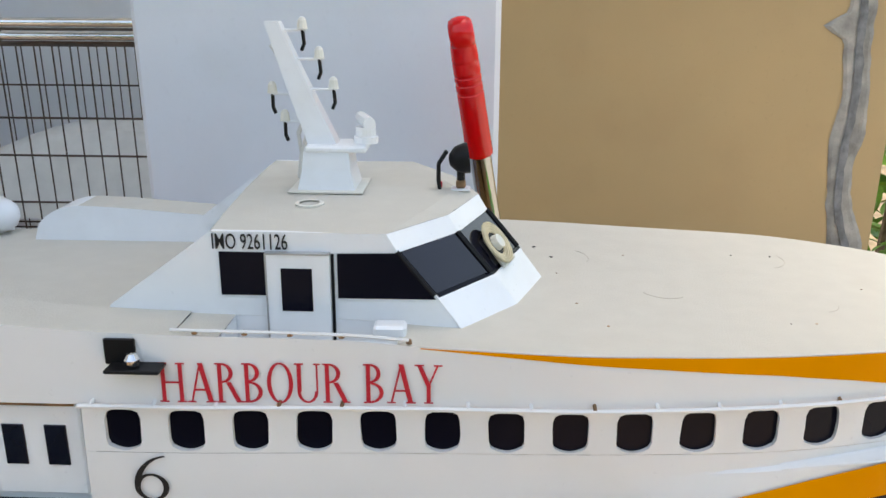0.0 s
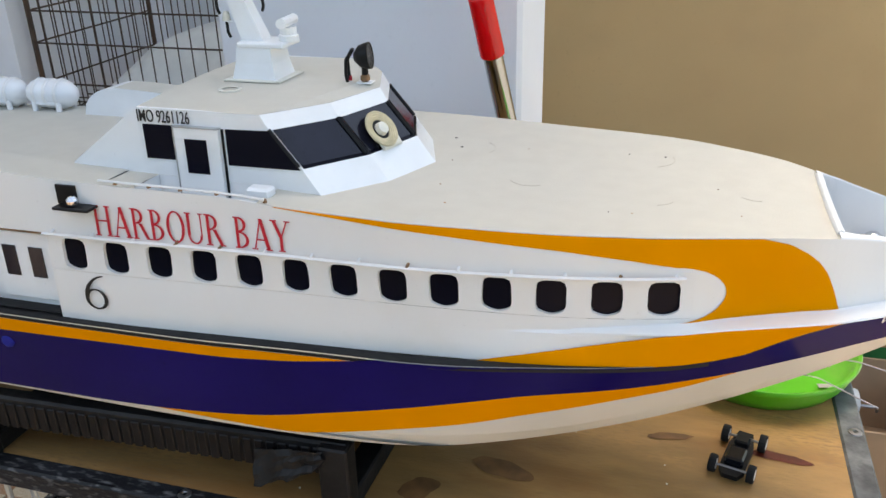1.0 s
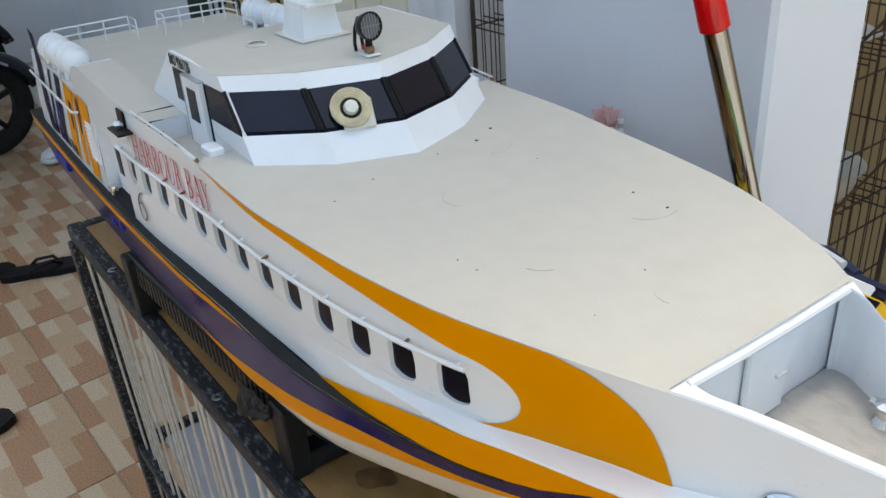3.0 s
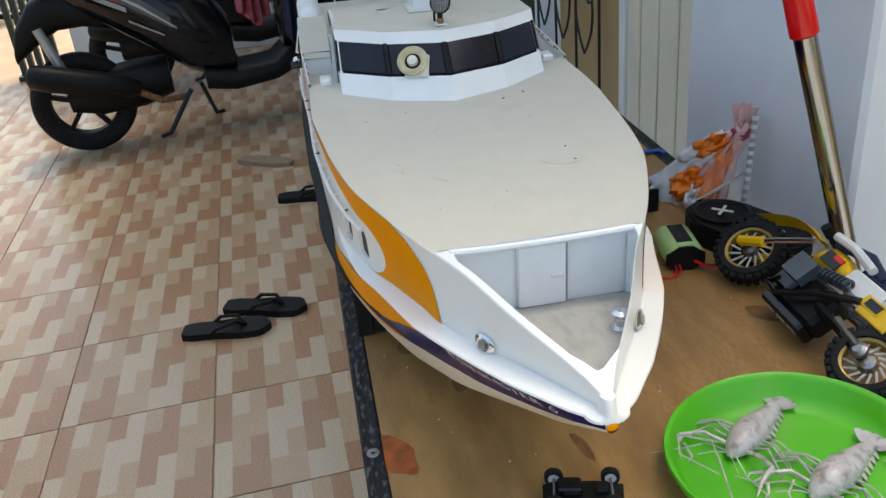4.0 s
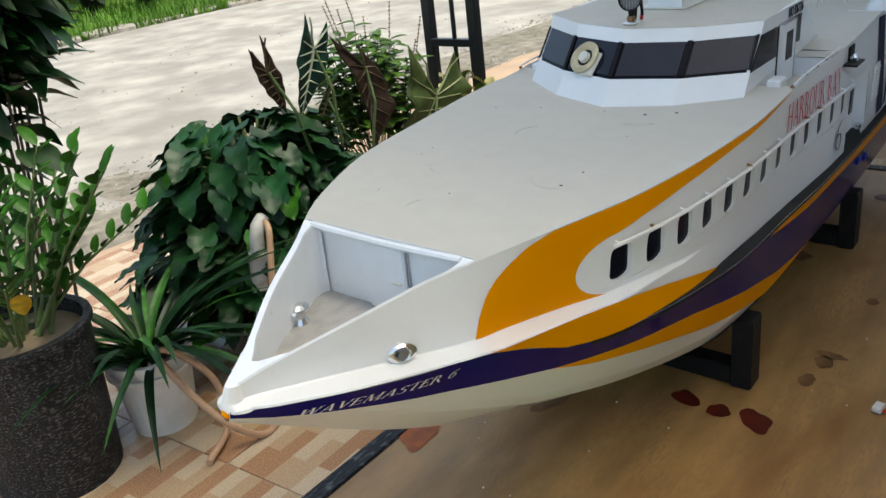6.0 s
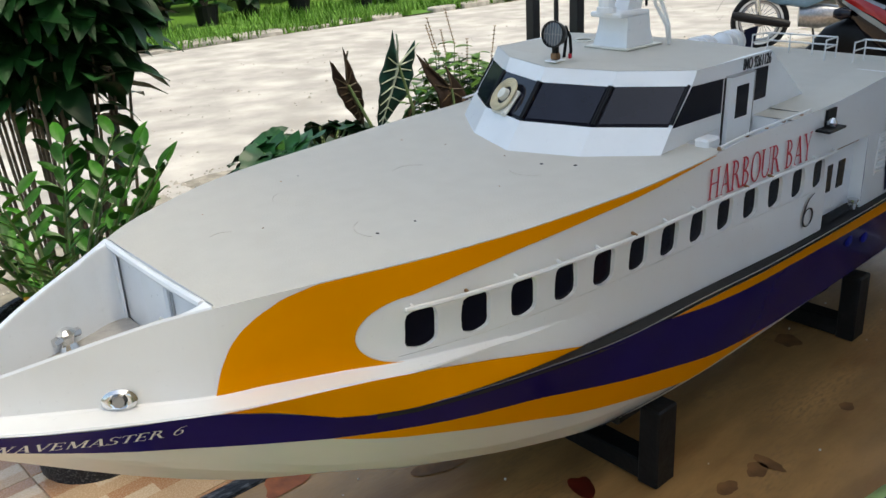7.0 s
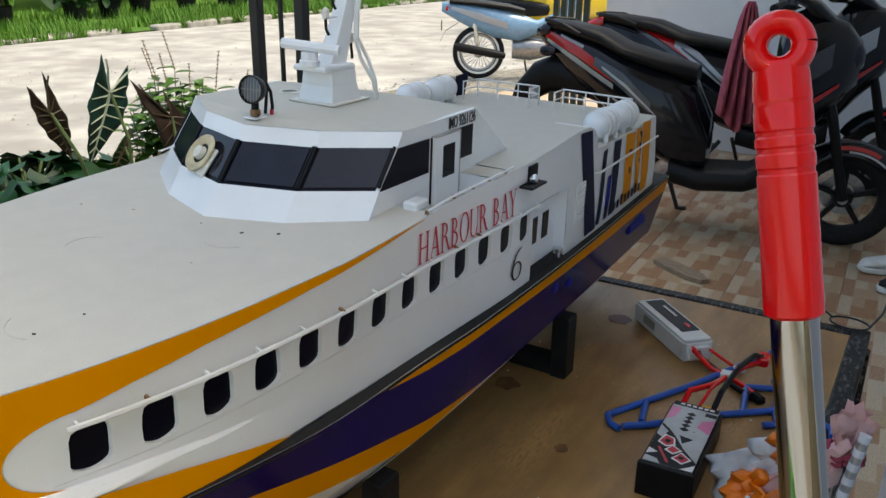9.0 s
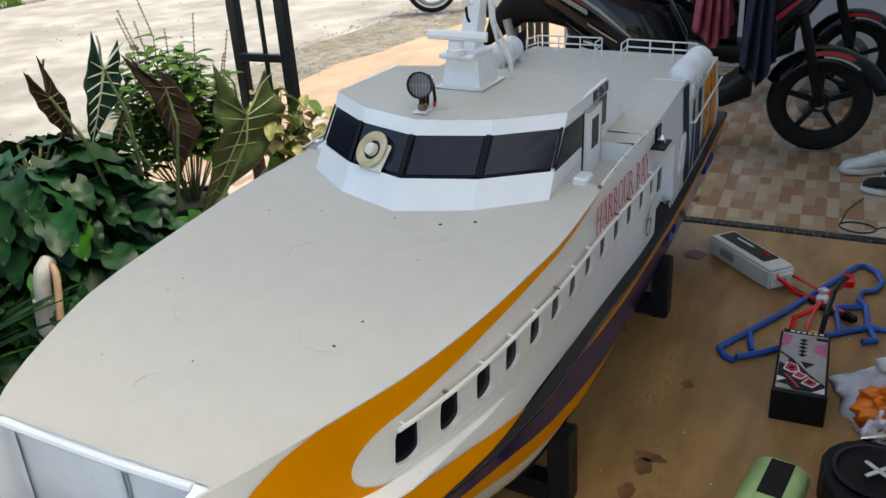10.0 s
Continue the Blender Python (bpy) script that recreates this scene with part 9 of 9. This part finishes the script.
structure("backdrop", grid([[Vector((x, kerb_y(x) - 6.2, z)) for z in (-0.2, 2.0, 4.5)] for x in span(-50, 16, 10)]), "leaf_dark", "dark sheet added to close the far side in reflections", "backdrop")


# ---- cages, box and footwear on the porch ----
cage = thing("kennel_cage", pose(0, 0, 0), "rusty dark wire kennel cage with a shelf beside the pillar", "cage")
CX0, CX1, CY0, CY1, CZ0, CZ1 = -1.18, -0.29, 1.00, 1.44, 0.12, 1.15


def mesh_panel(name, a, b, z0, z1, step, rails, material="dark_wire"):
    """Upright wires between two corners, with cross rails at given heights."""
    a, b = Vector((*a, 0)), Vector((*b, 0))
    n = max(2, round((b - a).length / step))
    panel = part(name, tubed([a + Vector((0, 0, z0)), b + Vector((0, 0, z0)), b + Vector((0, 0, z1)), a + Vector((0, 0, z1)), a + Vector((0, 0, z0))], 0.0022, 5), material, cage)
    for z in rails:
        part("cross_wire", tubed([a + Vector((0, 0, z)), b + Vector((0, 0, z))], 0.0022, 5), material, panel)
    wire = bpy.data.meshes.new("wire")
    bm = tubed([(0, 0, z0), (0, 0, z1)], 0.0015, 4)
    bm.to_mesh(wire)
    bm.free()
    wire.materials.append(MATS[material])
    for k in range(n + 1):
        ob = new("wire", wire)
        ob.parent = panel
        ob.matrix_basis = Matrix.Translation(a.lerp(b, k / n))


LEVELS = (0.14, 0.30, 0.43, 0.50, 0.62, 0.78, 0.86, 0.95, 1.02, 1.15)
mesh_panel("front_panel", (CX0, CY0), (CX1, CY0), CZ0, CZ1, 0.033, LEVELS)
mesh_panel("side_panel", (CX1, CY0), (CX1, CY1), CZ0, CZ1, 0.033, LEVELS)
mesh_panel("back_panel", (CX0, CY1), (CX1, CY1), CZ0, CZ1, 0.045, LEVELS[::2])
mesh_panel("side_panel", (CX0, CY0), (CX0, CY1), CZ0, CZ1, 0.033, LEVELS)
for z in (0.14, 0.49, 0.80, 1.15):
    bm = bmesh.new()
    for k in range(14):
        y = CY0 + (CY1 - CY0) * k / 13
        tube(bm, [(CX0, y, z), (CX1, y, z)], 0.002, 4)
    part("shelf_wire" if z < 1 else "roof_panel", bm, "dark_wire", cage)
for x, y in ((CX0, CY0), (CX1, CY0), (CX0, CY1), (CX1, CY1)):
    part("corner_post", tubed([(x, y, 0), (x, y, CZ1)], 0.006, 6), "dark_wire", cage)
part("brace", tubed([(CX1 + 0.004, CY0, 0.45), (CX1 + 0.004, CY1, 0.60)], 0.003, 5), "dark_wire", cage)
part("brace", tubed([(CX1 + 0.004, CY0, 0.78), (CX1 + 0.004, CY1, 0.95)], 0.003, 5), "dark_wire", cage)
bowl = tagged(part("food_bowl", lathe([(0, 0.0), (0.06, 0), (0.075, 0.02), (0.095, 0.07), (0.10, 0.075), (0.09, 0.07), (0.06, 0.015), (0, 0.01)], 24, Matrix.Translation((-0.385, 1.27, 0.492))), "old_plastic", None, smooth=True), "white plastic bowl on the kennel cage shelf", "bowl")
# made-up cushion that fills the place of a white cat
rows = [[Vector((-1.1 + 0.75 * u, CY0 + 0.04 + 0.36 * v, 0.815 + 0.16 * (1 - (2 * u - 1) ** 4) * (1 - (2 * v - 1) ** 4) * (0.9 + 0.35 * noise.noise((u * 3, v * 3, 2))))) for v in span(0, 1, 12)] for u in span(0, 1, 18)]
tagged(part("cushion", grid(rows), "foam_white", None, smooth=True), "pale rumpled cushion standing in for a white cat on the kennel cage shelf", "cushion")
for z, x0 in ((1.205, -0.86), (1.18, -0.86)):
    rod = thing("steel_tube", pose(0, 0, 0), "polished steel tube lying across the kennel cage top", "tube", group="tubes on the kennel cage")
    part("tube", tubed([(x0, CY0 + 0.02 + (1.2 - z), z - 0.017), (-0.585, CY0 + 0.02 + (1.2 - z), z - 0.017)], 0.0095, 12), "chrome", rod, smooth=True)
    part("end_sleeve", tubed([(-0.585, CY0 + 0.02 + (1.2 - z), z - 0.017), (-0.50, CY0 + 0.02 + (1.2 - z), z - 0.017)], 0.0105, 12), "navy_cloth", rod)

# open cardboard box with a striped paint roller, a green board behind
carton = thing("cardboard_box", pose(0.409, 1.04, 0) @ Matrix.Diagonal((1, 1, 1.18, 1)), "open brown cardboard box on the tiles by the brown wall", "box")
for c, s in (((0.20, 0.003, 0.085), (0.40, 0.006, 0.17)), ((0.20, 0.307, 0.085), (0.40, 0.006, 0.17)), ((0.003, 0.155, 0.085), (0.006, 0.298, 0.17)), ((0.397, 0.155, 0.085), (0.006, 0.298, 0.17)), ((0.20, 0.155, 0.004), (0.388, 0.298, 0.008))):
    part("wall_panel" if s[2] > 0.05 else "bottom", boxed(c, s, 0.001), "cardboard", carton)
part("flap", boxed((0.20, 0.33, 0.20), (0.39, 0.005, 0.09), 0.001, pose(0, 0, 0, 8)), "cardboard", carton)
for k in range(7):
    part("print_bar", boxed((0.15 + 0.016 * k, -0.0015, 0.11), (0.010, 0.002, 0.016)), "wood_worn", carton, "faded print")
for k in range(3):
    part("print_bar", boxed((0.21 + 0.016 * k, -0.0015, 0.08), (0.010, 0.002, 0.013)), "wood_worn", carton, "faded print")
roller = thing("paint_roller", pose(0.435, 1.17, 0.16), "white paint roller sleeve with blue stripes in the box", "paint roller")
part("sleeve", lathe([(0.012, 0), (0.028, 0), (0.031, 0.01), (0.031, 0.22), (0.028, 0.23), (0.012, 0.23)], 22, pose(0, 0, 0, 0, 88, 8)), "foam_white", roller, smooth=True)
for k in range(5):
    part("stripe", lathe([(0.0305, 0.02 + 0.042 * k), (0.0325, 0.021 + 0.042 * k), (0.0325, 0.027 + 0.042 * k), (0.0305, 0.028 + 0.042 * k)], 22, pose(0, 0, 0, 0, 88, 8)), "logo_blue", roller)
part("wire_handle", tubed([(0.23, 0.03, 0.0), (0.27, 0.03, 0.0), (0.28, 0.06, -0.03)], 0.004, 6), "grey_metal", roller)
mat("board_green", (0.01, 0.17, 0.05), 0.5, vary=0.12, scale=8)
tagged(part("green_board", boxed((0.78, 1.50, 0.20), (0.56, 0.02, 0.40), 0.004), "board_green", None), "dark green plastic board leaning by the brown wall", "board")


def flip_flop(at, label):
    ob = thing("flip_flop", at, label, "sandal", group="flip-flops on the tiles")
    f = lerp_at([(0, 0.026), (0.03, 0.036), (0.10, 0.034), (0.18, 0.045), (0.23, 0.042), (0.255, 0.026), (0.265, 0.0)])
    pts = [(x, f(x)) for x in span(0, 0.265, 16)] + [(x, -f(x)) for x in span(0, 0.262, 16)[::-1]]
    part("sole", prism(pts, 0, 0.022, None), "black_plastic", ob, "black foam sole")
    for s in (-1, 1):
        part("strap", tubed([(0.19, 0, 0.022), (0.165, s * 0.018, 0.045), (0.11, s * 0.036, 0.035), (0.085, s * 0.036, 0.015)], 0.006, 6), "black_plastic", ob)
    return ob


flip_flop(pose(-1.475, -0.62, 0, 0, 0, 82), "black rubber flip-flop on the tiles")
flip_flop(pose(-1.59, -0.50, 0, 0, 0, 72), "black rubber flip-flop on the tiles")
flip_flop(pose(-2.40, -0.33, 0, 0, 0, 82), "black rubber flip-flop lying before the cage table")
flip_flop(pose(-2.32, -0.12, 0, 0, 0, 70), "black rubber flip-flop lying before the cage table")
stick = tagged(part("wooden_slipper", prism([(0, 0.03), (0.08, 0.045), (0.22, 0.04), (0.27, 0.015), (0.27, -0.02), (0.2, -0.04), (0.06, -0.035), (0, -0.025)], 0, 0.02), "wood_worn", None, at=pose(-2.92, -0.50, 0, 0, 0, 60)), "worn wooden slipper sole on the tiles", "slipper")


mat("black_cloth", (0.012, 0.013, 0.018), 0.85, vary=0.3, scale=60)
mat("cream_foam", (0.58, 0.47, 0.33), 0.7, vary=0.08, scale=40)


def sneaker(at, upper, sole, label, category="shoe"):
    ob = thing("sneaker", at, label, category, group="shoes by the door")
    part("sole", capped(loft([(0, 0, 0.03, 0.02), (0.03, 0, 0.036, 0.036), (0.12, 0, 0.028, 0.036), (0.2, 0, 0.028, 0.048), (0.25, 0.003, 0.03, 0.046), (0.272, 0.005, 0.03, 0.038), (0.284, 0.009, 0.03, 0.020)], 12, 4)), sole, ob, smooth=True)
    part("upper", capped(loft([(0.005, 0.026, 0.085, 0.018), (0.03, 0.026, 0.105, 0.034), (0.08, 0.026, 0.098, 0.036), (0.13, 0.026, 0.088, 0.036), (0.18, 0.026, 0.07, 0.042), (0.235, 0.026, 0.060, 0.042), (0.262, 0.026, 0.054, 0.036), (0.278, 0.026, 0.040, 0.020)], 14, 2.3)), upper, ob, smooth=True)
    part("opening", lathe([(0, 0), (0.022, 0.001), (0.028, 0.004), (0.026, 0.007)], 14, pose(0.06, 0, 0.0985) @ Matrix.Diagonal((1.5, 1, 1, 1))), "black_plastic", ob)
    for k in range(4):
        part("lace", tubed([(0.115 + 0.016 * k, -0.022, 0.088 - 0.007 * k), (0.118 + 0.02 * k, 0, 0.096 - 0.007 * k), (0.115 + 0.02 * k, 0.022, 0.088 - 0.007 * k)], 0.003, 5), "white_plastic" if upper != "white_plastic" else "foam_white", ob)
    return ob


sneaker(pose(-3.40, 0.50, 0.0, 0, 0, -65), "white_plastic", "foam_white", "white leather sneaker on the tiles")
sneaker(pose(-3.06, 0.61, 0.0, 0, 0, -96), "black_cloth", "foam_white", "black sneaker with a white sole on the tiles")
sneaker(pose(-3.18, 0.68, 0.0, 0, 0, -104), "black_cloth", "foam_white", "black sneaker with a white sole on the tiles")
sneaker(pose(-3.44, 0.81, 0.0, 0, 0, -72), "white_plastic", "navy_cloth", "white and navy sneaker on the tiles")
sneaker(pose(-3.68, 0.86, 0.0, 0, 0, -82), "black_cloth", "black_plastic", "black shoe on the tiles by the wall")
sneaker(pose(-2.98, 0.87, 0.0, 0, 0, -92), "cloth_maroon", "black_plastic", "dark red slip-on shoe under the stool")
stool = thing("low_stool", pose(-2.98, 0.742, 0), "turquoise plastic stool with cream clogs on it", "stool")
part("top", boxed((0, 0, 0.125), (0.36, 0.27, 0.02), 0.008), "turquoise", stool)
for x in (-0.15, 0.15):
    for y in (-0.11, 0.11):
        part("leg", boxed((x, y, 0.058), (0.035, 0.03, 0.116), 0.004), "turquoise", stool)
for x, turn in ((-2.89, -91), (-3.02, -84)):
    sneaker(pose(x, 0.875, 0.135, 0, 0, turn), "cream_foam", "cream_foam", "cream clog on the turquoise stool", "clog")
foam = thing("foam_box", pose(-4.28, 0.68, 0), "white foam box filled with green and black bits", "box")
for c, s in (((-0.155, 0, 0.075), (0.03, 0.50, 0.15)), ((0.155, 0, 0.075), (0.03, 0.50, 0.15)), ((0, -0.235, 0.075), (0.28, 0.03, 0.15)), ((0, 0.235, 0.075), (0.28, 0.03, 0.15)), ((0, 0, 0.01), (0.28, 0.44, 0.02))):
    part("side", boxed(c, s, 0.004), "foam_white", foam)
tagged(part("green_bottle", lathe([(0, 0), (0.045, 0), (0.045, 0.17), (0.02, 0.21), (0.02, 0.24), (0, 0.24)], 16, pose(-4.26, 0.48, 0.16, 0, 84, 75)), "board_green", None, smooth=True), "dark green bottle lying in the foam box", "bottle")
tagged(part("black_bag", capped(loft([(0, 0.10, 0.20, 0.05), (0.06, 0.06, 0.28, 0.09), (0.16, 0.05, 0.27, 0.10), (0.22, 0.1, 0.2, 0.05)])), "black_plastic", None, smooth=True, at=pose(-4.26, 0.62, 0.01, 0, 0, 90) @ Matrix.Diagonal((1, 1, 0.85, 1))), "crumpled black plastic bag in the foam box", "bag")
clog = tagged(part("black_sandals", capped(loft([(0, 0.0, 0.03, 0.04), (0.08, 0, 0.05, 0.06), (0.2, 0, 0.07, 0.07), (0.3, 0, 0.04, 0.04)])), "black_plastic", None, smooth=True, at=pose(-3.90, 0.50, 0, 0, 0, 80) @ Matrix.Diagonal((1, 0.8, 0.7, 1))), "dark rubber sandal on the tiles by the door", "sandal")
# broom and bags in the far corner
tagged(part("clear_bag", capped(loft([(0, 0.0, 0.14, 0.08), (0.1, 0, 0.26, 0.13), (0.22, 0, 0.22, 0.12), (0.3, 0.02, 0.1, 0.05)])), "clear_film", None, smooth=True, at=pose(-4.9, 0.80, 0)), "clear plastic bag in the porch corner", "bag")
# wire-rimmed glasses at the back edge of the board
glasses = thing("spectacles", pose(-0.62, 0.335, TOP + 0.004, 0, 0, 80), "thin black wire spectacles lying on the plywood", "glasses")
for x in (-0.03, 0.03):
    part("rim", tubed([(x + 0.022 * math.cos(a), 0.017 * math.sin(a), 0) for a in span(0, 6.283, 18)], 0.0014, 5), "steel_black", glasses)
part("bridge", tubed([(-0.009, 0.005, 0), (0, 0.009, 0.003), (0.009, 0.005, 0)], 0.0014, 5), "steel_black", glasses)
for s in (-1, 1):
    part("temple", tubed([(s * 0.052, 0.004, 0), (s * 0.054, 0.05, 0.002), (s * 0.046, 0.11, 0.0)], 0.0014, 5), "steel_black", glasses)

# ---- floor tiles, one by one ----
bm = boxed((0, 0, -0.0025), (0.3965, 0.3965, 0.005), 0.0012)
tile_mesh = bpy.data.meshes.new("tile")
bm.to_mesh(tile_mesh)
bm.free()
tile_mesh.materials.append(MATS["floor_tile"])
lay = pose(-1.118, -0.908, 0, 0, 0, 2.5)
for i in range(-10, 7):
    for j in range(-5, 5):
        x, y, _ = lay @ Vector((0.2 + 0.4 * i, 0.2 + 0.4 * j, 0))
        if y < -2.75 or (x < -3.2 and y < -1.9 - 0.5 * (x + 3.2) - 1.2):
            continue
        ob = new("tile", tile_mesh)
        ob.parent = floor
        ob.matrix_basis = pose(x, y, 0, 0, 0, 2.5)
